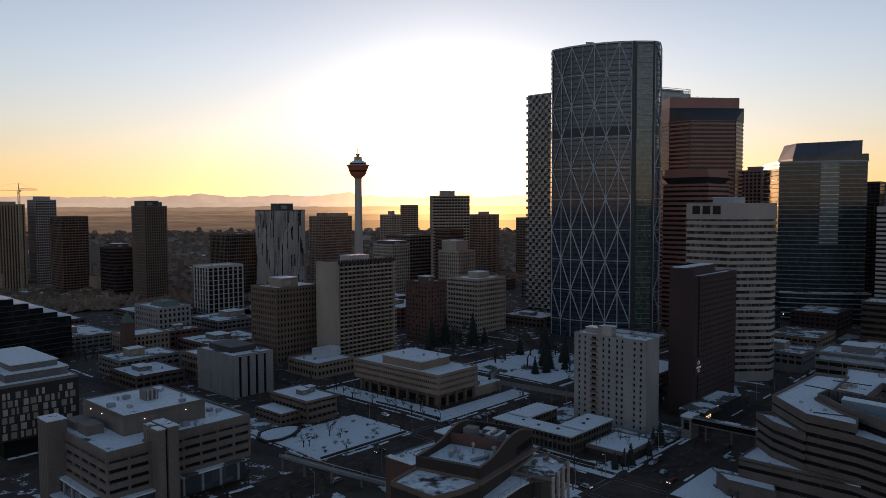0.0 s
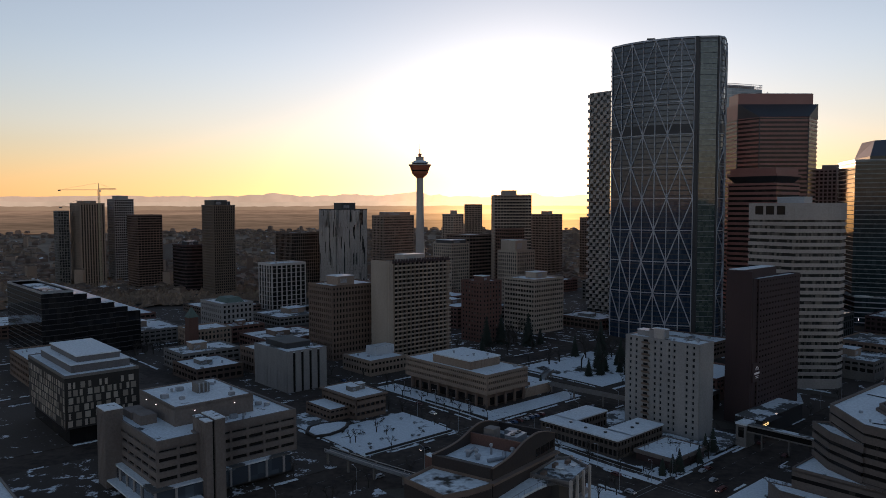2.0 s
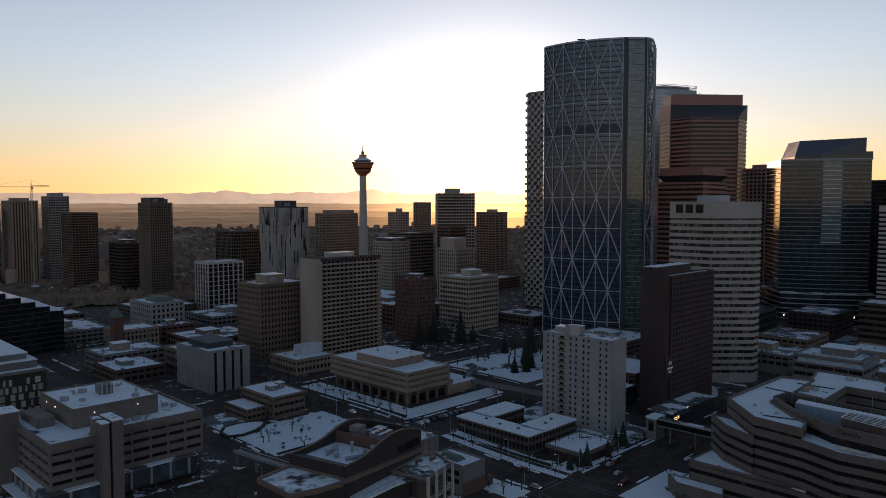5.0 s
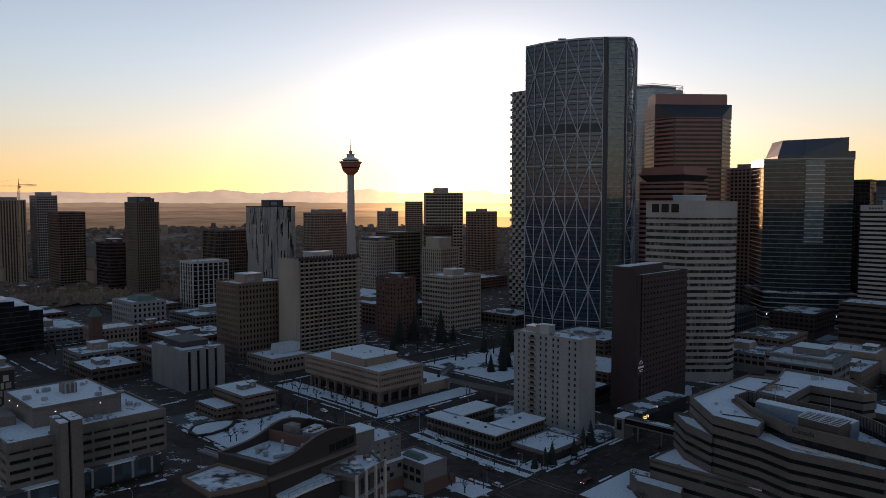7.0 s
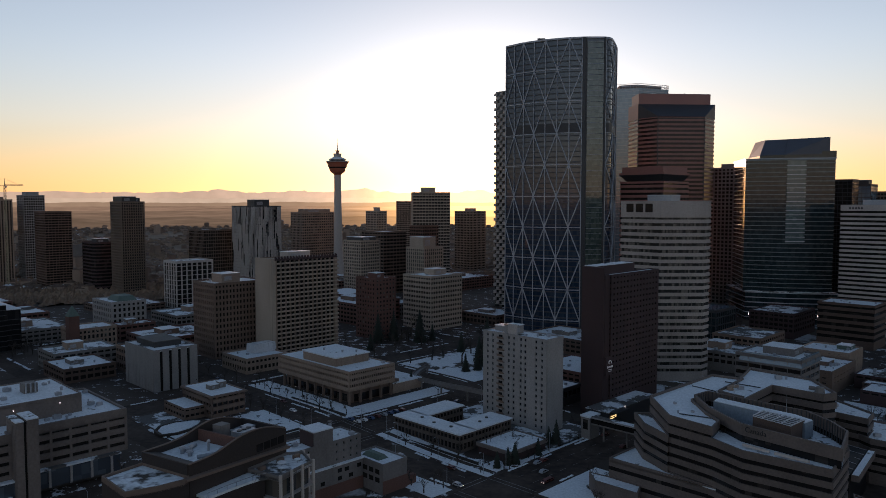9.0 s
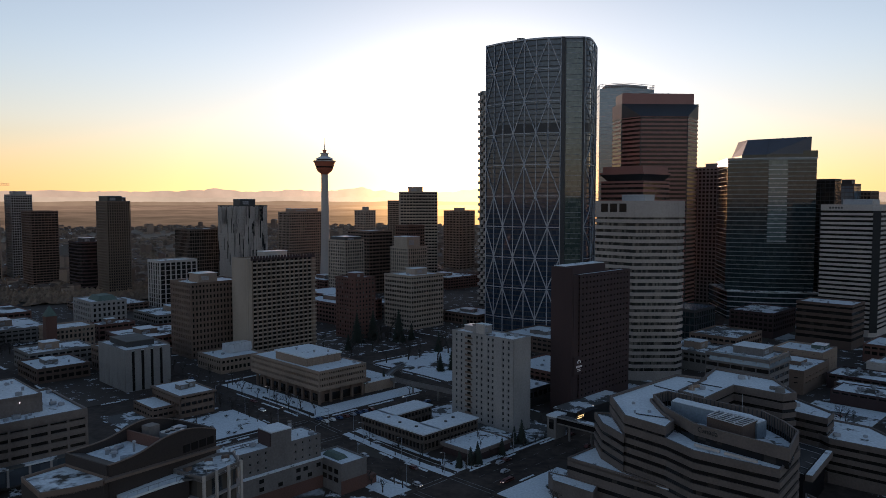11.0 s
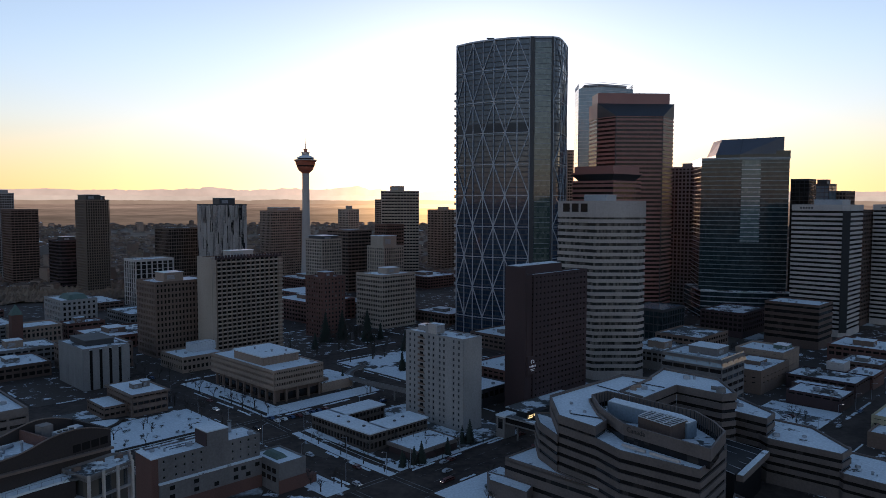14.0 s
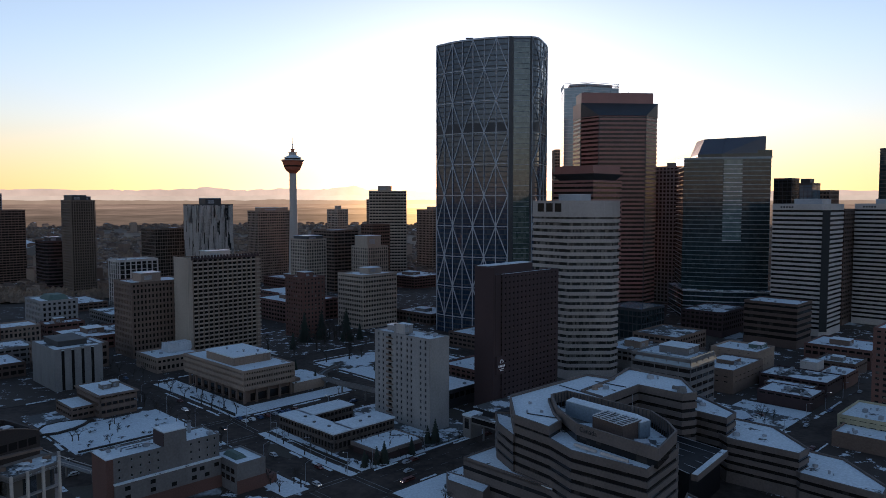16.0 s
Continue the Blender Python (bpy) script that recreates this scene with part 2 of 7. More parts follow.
# ---- mesh building ----
class Build:
    """Faces gathered into one mesh."""

    def __init__(self):
        self.v, self.f, self.m = [], [], []

    def face(self, pts, slot=0):
        k = len(self.v)
        self.v += [tuple(p) for p in pts]
        self.f.append(tuple(range(k, k + len(pts))))
        self.m.append(slot)

    def solid(self, low, high, slot=0, top=None):
        """A prism between two rings of as many points, anticlockwise from above."""
        k, n = len(self.v), len(low)
        self.v += [tuple(p) for p in low] + [tuple(p) for p in high]
        for i in range(n):
            j = (i + 1) % n
            self.f.append((k + i, k + j, k + n + j, k + n + i))
            self.m.append(slot)
        self.f.append(tuple(k + n + i for i in range(n)))
        self.m.append(slot if top is None else top)
        self.f.append(tuple(k + i for i in reversed(range(n))))
        self.m.append(slot)
        return self

    def prism(self, poly, z0, z1, slot=0, top=None):
        return self.solid([(x, y, z0) for x, y in poly], [(x, y, z1) for x, y in poly], slot, top)

    def box(self, x0, y0, z0, x1, y1, z1, slot=0, top=None):
        return self.prism([(x0, y0), (x1, y0), (x1, y1), (x0, y1)], z0, z1, slot, top)

    def ring(self, outer, inner, z0, z1, slot=0):
        n = len(outer)
        for i in range(n):
            j = (i + 1) % n
            a, b, c, d = outer[i], outer[j], inner[j], inner[i]
            self.face([(*a, z0), (*b, z0), (*b, z1), (*a, z1)], slot)
            self.face([(*a, z1), (*b, z1), (*c, z1), (*d, z1)], slot)
            self.face([(*d, z1), (*c, z1), (*c, z0), (*d, z0)], slot)
            self.face([(*b, z0), (*a, z0), (*d, z0), (*c, z0)], slot)
        return self

    def tube(self, p, q, r, sides=6, r2=None, slot=0):
        p, q = Vector(p), Vector(q)
        d = (q - p).normalized()
        s = d.orthogonal().normalized()
        t = d.cross(s)
        w = [(math.cos(2 * math.pi * i / sides), math.sin(2 * math.pi * i / sides)) for i in range(sides)]
        r2 = r if r2 is None else r2
        return self.solid([p + (s * a + t * b) * r for a, b in w], [q + (s * a + t * b) * r2 for a, b in w], slot)

    def mesh(self, name, *materials):
        me = bpy.data.meshes.new(name)
        me.from_pydata(self.v, [], self.f)
        for m in materials:
            me.materials.append(m)
        if any(self.m):
            me.polygons.foreach_set("material_index", self.m)
        me.update()
        return me


def part(name, made, material, parent, label="", at=(0, 0, 0), turn=0.0, kind=""):
    """One mesh object under a thing or a part. made: a Build, or a mesh that alike parts share."""
    if isinstance(made, Build):
        made = made.mesh(name, *(material if isinstance(material, tuple) else (material,)))
    ob = new(name, made)
    ob.parent = parent
    ob.matrix_basis = Matrix.Translation(at) @ Matrix.Rotation(turn, 4, "Z")
    return tagged(ob, label=label, kind=kind)


def thing(name, u, v, label, category, group="", z=0.0, turn=GRID):
    ob = new(name)
    x, y = plan(u, v)
    ob.matrix_basis = pose(x, y, z, 0, 0, turn)
    return tagged(ob, label, category, group)


def inset(poly, d):
    """The polygon moved inwards by d, mitred."""
    n, out = len(poly), []
    for i in range(n):
        a, b, c = Vector(poly[i - 1]), Vector(poly[i]), Vector(poly[(i + 1) % n])
        e, f = (b - a).normalized(), (c - b).normalized()
        p, q = Vector((-e.y, e.x)), Vector((-f.y, f.x))
        m = (p + q)
        m = m / max(0.35, m.length_squared / 2) if m.length > 1e-6 else p
        m = m * 1.0
        out.append((b.x + m.x * d, b.y + m.y * d))
    return out


def rect(du, dv, u=0.0, v=0.0):
    return [(u, v), (u + du, v), (u + du, v + dv), (u, v + dv)]


def roof(parent, poly, z, wall, top=None, parapet=1.0, thick=0.45):
    """A roof deck within a raised parapet."""
    part("roof", Build().prism(inset(poly, 0.05), z - 0.5, z), top or S_ROOF, parent, "flat roof under patchy snow")
    part("parapet", Build().ring(inset(poly, -0.05), inset(poly, thick), z - 0.55, z + parapet), wall, parent)


def plant(parent, u0, v0, u1, v1, z, h, wall, top=None):
    """A plant room on a roof, with louvres and a duct."""
    b = Build().box(u0, v0, z, u1, v1, z + h)
    ob = part("plant_room", b, wall, parent, "plain plant room on the roof")
    part("lid", Build().box(u0 - 0.25, v0 - 0.25, z + h, u1 + 0.25, v1 + 0.25, z + h + 0.3), top or S_ROOF, ob)
    w = Build()
    for k in range(5):
        w.box(u0 + (u1 - u0) * 0.15, v0 - 0.08, z + h * (0.25 + 0.1 * k), u0 + (u1 - u0) * 0.55, v0 + 0.02, z + h * (0.31 + 0.1 * k))
    part("louvre", w, M_METAL, ob)


def gear(parent, rng, u0, v0, u1, v1, z, count):
    """Fans, ducts and hatches on a roof deck."""
    for k in range(count):
        u, v, w = rng.uniform(u0, u1), rng.uniform(v0, v1), rng.uniform(0.5, 1.5)
        b = Build()
        if k % 3 == 0:
            b.tube((u, v, z), (u, v, z + w * 0.9), w * 0.4, 10).tube((u, v, z + w * 0.9), (u, v, z + w * 1.15), w * 0.62, 10, w * 0.3)
            part("roof_fan", b, M_METAL, parent)
        else:
            b.box(u - w, v - w * 0.6, z + 0.15, u + w, v + w * 0.6, z + 0.15 + w).box(u - w * 0.8, v - w * 0.5, z, u + w * 0.8, v + w * 0.5, z + 0.15)
            b.box(u - w * 0.7, v - w * 0.4, z + 0.15 + w, u + w * 0.1, v + w * 0.4, z + 0.35 + w)
            part("air_handler", b, M_METAL, parent)


def facade(parent, poly, z0, z1, floors, bay=3.0, band=1.4, pier=0.7, depth=0.4, wall=None, pane=None, proud=0.0, edges=None, sill=0.0, ends=0.0):
    """Floor bands and piers in front of recessed glazing, each band and pier a part."""
    step = (z1 - z0) / floors
    core = inset(poly, depth)
    part("glazing", Build().prism(core, z0, z1 - 0.3), pane or G_DARK, parent, "dark window glass")
    if band:
        ring = Build().ring(poly, inset(poly, depth + 0.05), 0, band).mesh("spandrel", wall)
        for k in range(floors):
            part("spandrel", ring, wall, parent, at=(0, 0, z0 + k * step + sill))
        part("cornice", Build().ring(poly, inset(poly, depth + 0.05), z1 - max(0.6, step - band - sill) * 0.35, z1), wall, parent)
    if pier:
        tall = {}
        for i in range(len(poly)):
            if edges is not None and i not in edges:
                continue
            a, b = Vector(poly[i]), Vector(poly[(i + 1) % len(poly)])
            run = (b - a).length
            if run < 2 * pier:
                continue
            n = max(1, round(run / bay))
            ang = math.atan2(b.y - a.y, b.x - a.x)
            for k in range(n + 1):
                w = max(pier, ends) if k in (0, n) else pier
                if w not in tall:
                    tall[w] = Build().box(-w / 2, -proud - 0.03, z0, w / 2, depth + 0.03, z1 - 0.02).mesh("pier", wall)
                p = a.lerp(b, (w / 2 + (run - w) * k / n) / run)
                part("pier", tall[w], wall, parent, at=(p.x, p.y, 0), turn=ang)


def block(name, u, v, du, dv, z, label, wall, pane=None, floors=5, bay=3.0, band=1.4, pier=0.7, base=0.0, depth=0.4, top=None, group="city buildings", category="building",
          parapet=1.0, proud=0.0, plants=(), gears=0, poly=None, seed=1, turn=GRID, sill=0.0, lobby=0.0, ends=0.0):
    """A house block on the plan: glazing, bands, piers, roof and what stands on it."""
    ob = thing(name, u, v, label, category, group, turn=turn)
    edges = None if poly else (0, 3)
    poly = poly or rect(du, dv)
    foot = -5.0
    if lobby:
        part("base", Build().prism(inset(poly, 1.2), foot, lobby), pane or G_DARK, ob, "recessed dark glass ground floor")
        facade_z = lobby
    else:
        part("base", Build().prism(poly, foot, base + 0.02), wall, ob)
        facade_z = base
    facade(ob, poly, facade_z, z, floors, bay, band, pier, depth, wall, pane, proud, edges=edges, sill=sill, ends=ends)
    roof(ob, poly, z + 0.05, wall, top, parapet)
    rng = random.Random(seed)
    for p in plants:
        plant(ob, *p[:4], z + 0.05, p[4], p[5] if len(p) > 5 else wall)
    if gears:
        gear(ob, rng, du * 0.1 + 1, dv * 0.1 + 1, du * 0.9 - 1, dv * 0.9 - 1, z + 0.05, gears)
    return ob
# ---- ground, streets and far country ----
def sheet(u0, u1, v0, v1, lift, step=14.0, skirt=0.0):
    """A sheet over the ground, a lift above it, with a kerb face round it where skirt is given."""
    nu, nv = max(1, round((u1 - u0) / step)), max(1, round((v1 - v0) / step))
    b = Build()
    pts = {}
    for i in range(nu + 1):
        for j in range(nv + 1):
            x, y = plan(u0 + (u1 - u0) * i / nu, v0 + (v1 - v0) * j / nv)
            pts[i, j] = (x, y, ground_z(x, y) + lift)
    for i in range(nu):
        for j in range(nv):
            b.face([pts[i, j], pts[i + 1, j], pts[i + 1, j + 1], pts[i, j + 1]])
    if skirt:
        edge = [pts[i, 0] for i in range(nu)] + [pts[nu, j] for j in range(nv)] + [pts[i, nv] for i in range(nu, 0, -1)] + [pts[0, j] for j in range(nv, 0, -1)]
        for k in range(len(edge)):
            p, q = edge[k], edge[(k + 1) % len(edge)]
            b.face([(p[0], p[1], p[2] - skirt), (q[0], q[1], q[2] - skirt), q, p])
    return b


def setting(name, b, material, label, kind="structure"):
    ob = new(name, b.mesh(name, *(material if isinstance(material, tuple) else (material,))))
    return tagged(ob, label, name.split("_")[0], kind=kind)


# one sheet to the horizon, dry prairie beyond the town
M_PRAIRIE = mat("dry_prairie", (0.17, 0.11, 0.068), vary=0.5, fine=0.02, coarse=0.004, bump=0)
b = Build()
rings = [0, 60, 120, 180, 240, 300, 360, 420, 500, 600, 750, 950, 1300, 1800, 2500, 3300, 4100, 4800]
wedge = 96
for r0, r1 in zip(rings, rings[1:]):
    for k in range(wedge):
        a0, a1 = 2 * math.pi * k / wedge, 2 * math.pi * (k + 1) / wedge
        c = [(r * math.cos(a), r * math.sin(a)) for r, a in ((r0, a0), (r1, a0), (r1, a1), (r0, a1))]
        b.face([(x, y, ground_z(x, y) - 0.15) for x, y in (c if r0 else c[:3])], 1 if r0 >= 950 else 0)
setting("ground", b, (S_GROUND, M_PRAIRIE), "trodden snowy city ground reaching the foothills")


def painted_haze_mat(name, colour, glow, vary):
    """A plain far backdrop: sunlit haze painted as emission, most of it below the sun."""
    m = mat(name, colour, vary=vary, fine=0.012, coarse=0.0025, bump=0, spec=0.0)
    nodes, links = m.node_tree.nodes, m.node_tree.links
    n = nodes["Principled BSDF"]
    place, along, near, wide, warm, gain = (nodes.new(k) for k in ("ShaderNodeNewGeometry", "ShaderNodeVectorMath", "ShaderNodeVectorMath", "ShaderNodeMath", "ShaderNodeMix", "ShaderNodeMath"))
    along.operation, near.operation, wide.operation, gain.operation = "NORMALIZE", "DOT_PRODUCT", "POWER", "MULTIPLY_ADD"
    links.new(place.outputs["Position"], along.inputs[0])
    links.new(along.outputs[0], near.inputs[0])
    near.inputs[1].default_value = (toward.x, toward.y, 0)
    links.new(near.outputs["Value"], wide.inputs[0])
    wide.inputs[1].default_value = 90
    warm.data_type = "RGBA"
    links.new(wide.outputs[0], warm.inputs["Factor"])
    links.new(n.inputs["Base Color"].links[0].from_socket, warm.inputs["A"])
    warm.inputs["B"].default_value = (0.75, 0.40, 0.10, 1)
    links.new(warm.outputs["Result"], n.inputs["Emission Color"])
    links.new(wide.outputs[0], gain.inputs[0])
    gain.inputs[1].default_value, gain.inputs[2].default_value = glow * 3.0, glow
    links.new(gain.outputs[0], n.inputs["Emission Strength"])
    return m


# plain between the last suburbs and the mountains, haze painted as glow rising outwards
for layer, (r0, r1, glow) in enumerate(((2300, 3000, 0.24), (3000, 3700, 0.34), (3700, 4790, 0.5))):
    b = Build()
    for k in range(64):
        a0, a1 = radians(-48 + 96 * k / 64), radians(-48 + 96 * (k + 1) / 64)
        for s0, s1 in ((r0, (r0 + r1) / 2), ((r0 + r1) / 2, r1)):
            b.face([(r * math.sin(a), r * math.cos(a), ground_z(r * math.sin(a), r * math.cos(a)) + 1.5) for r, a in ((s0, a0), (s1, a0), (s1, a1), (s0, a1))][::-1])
    setting(f"backdrop_{layer + 4}", b, painted_haze_mat("far_plain_haze_glow", (0.21, 0.135, 0.072), glow, 0.4), "distant brown prairie with haze painted as glow")

STREETS_V = [(-60, -44), (136, 149), (205, 221.5), (308, 322), (408, 424), (520, 536), (630, 646), (740, 756)]      # along v: u from, to
STREETS_U = [(-40, -22), (60, 78), (161.5, 183.5), (256, 279), (357, 379), (470, 488), (575, 592), (680, 697), (790, 806)]   # along u
for n, (a, c) in enumerate(STREETS_V):
    setting(f"road_{n + 1}", sheet(a, c, -60, 900, 0.0), M_ASPHALT, "dark wet asphalt street between snowy kerbs")
for n, (a, c) in enumerate(STREETS_U):
    setting(f"road_{n + 20}", sheet(-100, 860, a, c, 0.01), M_ASPHALT, "dark wet asphalt street between snowy kerbs")
us = [-100] + [e for s in STREETS_V for e in s] + [860]
vs = [-60] + [e for s in STREETS_U for e in s] + [900]
n = 0
for i in range(0, len(us), 2):
    for j in range(0, len(vs), 2):
        n += 1
        setting(f"pavement_{n}", sheet(us[i], us[i + 1], vs[j], vs[j + 1], 0.16, skirt=0.3), S_PAVE, "paved city block edged with trodden snow")
# lane lines and zebra bars near the crossings
lane = Build()
for v in (265.0, 270.5):
    for k in range(60):
        u = -60 + k * 9
        if not 202 < u < 225:
            x0, y0 = plan(u, v)
            z = ground_z(x0, y0) + 0.03
            lane.face([(*plan(u, v - 0.08), z), (*plan(u + 4, v - 0.08), z), (*plan(u + 4, v + 0.08), z), (*plan(u, v + 0.08), z)])
for u in (210.5, 216):
    for k in range(70):
        v = 20 + k * 9
        if not (159 < v < 186 or 253 < v < 282 or 354 < v < 382):
            x0, y0 = plan(u, v)
            z = ground_z(x0, y0) + 0.04
            lane.face([(*plan(u - 0.08, v), z), (*plan(u + 0.08, v), z), (*plan(u + 0.08, v + 4), z), (*plan(u - 0.08, v + 4), z)])
for k in range(60):
    u = 60 + k * 9
    if not 202 < u < 225:
        for v in (168.5, 176.5):
            x0, y0 = plan(u, v)
            z = ground_z(x0, y0) + 0.03
            lane.face([(*plan(u, v - 0.08), z), (*plan(u + 4, v - 0.08), z), (*plan(u + 4, v + 0.08), z), (*plan(u, v + 0.08), z)])
for u0, v0, along in ((223, 162, 1), (202.5, 162, 1), (205.5, 184.8, 0), (205.5, 158, 0), (223, 257, 1), (202.5, 257, 1), (205.5, 280, 0), (205.5, 253, 0)):
    for side in (0, 2.6):
        if along:
            pts = [(u0 + side - 1.3, v0), (u0 + side - 1.0, v0), (u0 + side - 1.0, v0 + 22), (u0 + side - 1.3, v0 + 22)]
        else:
            pts = [(u0, v0 + side - 1.3), (u0 + 15, v0 + side - 1.3), (u0 + 15, v0 + side - 1.0), (u0, v0 + side - 1.0)]
        lane.face([(*plan(*p), ground_z(*plan(*p)) + 0.05) for p in pts])
setting("road_marking", lane, M_PAINT, "worn white lane and crossing lines on asphalt", kind="structure")

# snow ploughed up along the kerbs
def kerb_snow(u0, u1, v0, v1, seed):
    b, rng = Build(), random.Random(seed)
    long_u = u1 - u0 > v1 - v0
    lo, hi = (u0, u1) if long_u else (v0, v1)
    for e in ((v0, v1) if long_u else (u0, u1)):
        p = lo
        inward = 1 if e in (v0, u0) else -1
        while p < hi:
            q = min(hi, p + rng.uniform(5, 22))
            w, lift = rng.uniform(0.5, 1.7) * inward, rng.uniform(0.12, 0.3)
            lines = STREETS_V if long_u else STREETS_U
            if rng.random() < 0.72 and not any(a - 3 < p < c + 3 or a - 3 < q < c + 3 or p < a < q for a, c in lines):
                k = 4
                for i in range(k):
                    a0, a1 = p + (q - p) * i / k, p + (q - p) * (i + 1) / k
                    w0, w1 = w * rng.uniform(0.6, 1.1), w * rng.uniform(0.6, 1.1)
                    ring = [(a0, e - 0.3 * inward), (a1, e - 0.3 * inward), (a1, e + w1), (a0, e + w0)]
                    if not long_u:
                        ring = [(y, x) for x, y in ring]
                    ring = [(*plan(*r), ground_z(*plan(*r))) for r in ring]
                    low = [(x, y, z + 0.03) for x, y, z in ring]
                    mid = Vector(ring[0]).lerp(Vector(ring[2]), 0.5)
                    high = [(x + (mid.x - x) * 0.35, y + (mid.y - y) * 0.35, z + 0.12 + lift) for x, y, z in ring]
                    b.solid(low, high)
            p = q + rng.uniform(0, 9)
    return b


for n, (a, c) in enumerate(STREETS_V[:6]):
    setting(f"snowbank_{n + 1}", kerb_snow(a, c, 60, 560, n), S_FULL, "ploughed snow along a kerb")
for n, (a, c) in enumerate(STREETS_U[1:7]):
    setting(f"snowbank_{n + 20}", kerb_snow(40, 640, a, c, 40 + n), S_FULL, "ploughed snow along a kerb")

# snow lawns and lots
for n, (u0, u1, v0, v1, m, what) in enumerate((
        (150.5, 203.5, 281, 321, S_LAWN, "snowy lawn with a low hedge"), (225, 238.8, 281, 372, S_LAWN, "snowy strip lawn before a government building"),
        (239.2, 300, 281, 293, S_LAWN, "snowy strip lawn along a street"), (222.3, 226.2, 185, 254, S_LAWN, "snowy kerb strip beside a footpath"),
        (229.2, 233.8, 196, 254, S_LAWN, "snowy verge with young trees"), (229.2, 240, 186, 195.6, S_LAWN, "snowy corner verge beside a footpath"),
        (240.4, 300, 184.6, 187.4, S_LAWN, "snowy verge along a street"), (270.6, 306, 304, 352, S_PLAZA, "snowy plaza with cleared paths"),
        (192, 203, 186, 216, S_LAWN, "snowy corner lawn with bare trees"), (176, 190, 184.5, 187.5, S_LAWN, "snowy strip before a stone building"), (223, 262, 112, 160, S_LAWN, "snowy lawn before terraced offices"),
        (325, 404, 285, 352, S_PLAZA, "snowy park with spruces"), (150.5, 166, 322, 354, S_THIN, "snowy yard"),
        (396, 432, 82, 158, S_THIN, "snowy car park with tyre tracks"), (270, 306, 186, 254, S_THIN, "snowy yard beside an apartment tower"))):
    setting(f"lawn_{n + 1}", sheet(u0, u1, v0, v1, 0.28, step=8, skirt=0.2), m, what)

# far suburbs: houses, sheds and belts of bare trees
rng = random.Random(7)
homes, woods = Build(), Build()
for k in range(3000):
    a = rng.uniform(-0.74, 0.62)
    d = 960 + 1400 * rng.random() ** 1.1
    x, y = d * math.sin(a), d * math.cos(a)
    w, l, h = rng.uniform(6, 16), rng.uniform(8, 26), rng.uniform(3.5, 8)
    if rng.random() < 0.05:
        h *= 3.2
    z = ground_z(x, y)
    t = rng.choice((0.0, 0.8553, 0.4))
    ring = [(x + p * math.cos(t) - q * math.sin(t), y + p * math.sin(t) + q * math.cos(t)) for p, q in ((-w / 2, -l / 2), (w / 2, -l / 2), (w / 2, l / 2), (-w / 2, l / 2))]
    slim = [(x + (p - x) * 0.25, y + (q - y) * 0.8) for p, q in ring]
    homes.prism(ring, z - 1, z + h, rng.randrange(2))
    homes.solid([(*p, z + h) for p in ring], [(*p, z + h + 2.2) for p in slim], 2)
tagged(new("suburb", homes.mesh("suburb", M_BROWN, M_TAN, snowy("snow_on_shingles", under=(0.14, 0.095, 0.07), cover=0.2, size=0.05))), "distant low houses with snowy roofs", "houses", kind="stuff")
for k in range(10000):
    a = rng.uniform(-0.74, 0.62)
    d = 850 + 1450 * rng.random() ** 1.2
    x, y = d * math.sin(a), d * math.cos(a)
    if noise.noise((x * 0.004, y * 0.004, 3.0)) < -0.05:
        continue
    z, h, r = ground_z(x, y), rng.uniform(4, 9), rng.uniform(4, 10)
    for s in range(3):
        ang = s * 2.1 + rng.random()
        ox, oy = r * 0.4 * math.cos(ang), r * 0.4 * math.sin(ang)
        base = [(x + ox + r * 0.7 * math.cos(q), y + oy + r * 0.7 * math.sin(q), z + h * rng.uniform(0.1, 0.4)) for q in (0.3, 1.9, 3.4, 5.0)]
        tip = (x + ox * 1.3, y + oy * 1.3, z + h * rng.uniform(0.75, 1.1))
        for i in range(4):
            woods.face([base[i], base[(i + 1) % 4], tip])
tagged(new("woods", woods.mesh("woods", mat("bare_twigs", (0.19, 0.12, 0.075), fine=0.2, coarse=0.01, vary=0.5))), "distant belts of bare brown trees", "trees", kind="stuff")

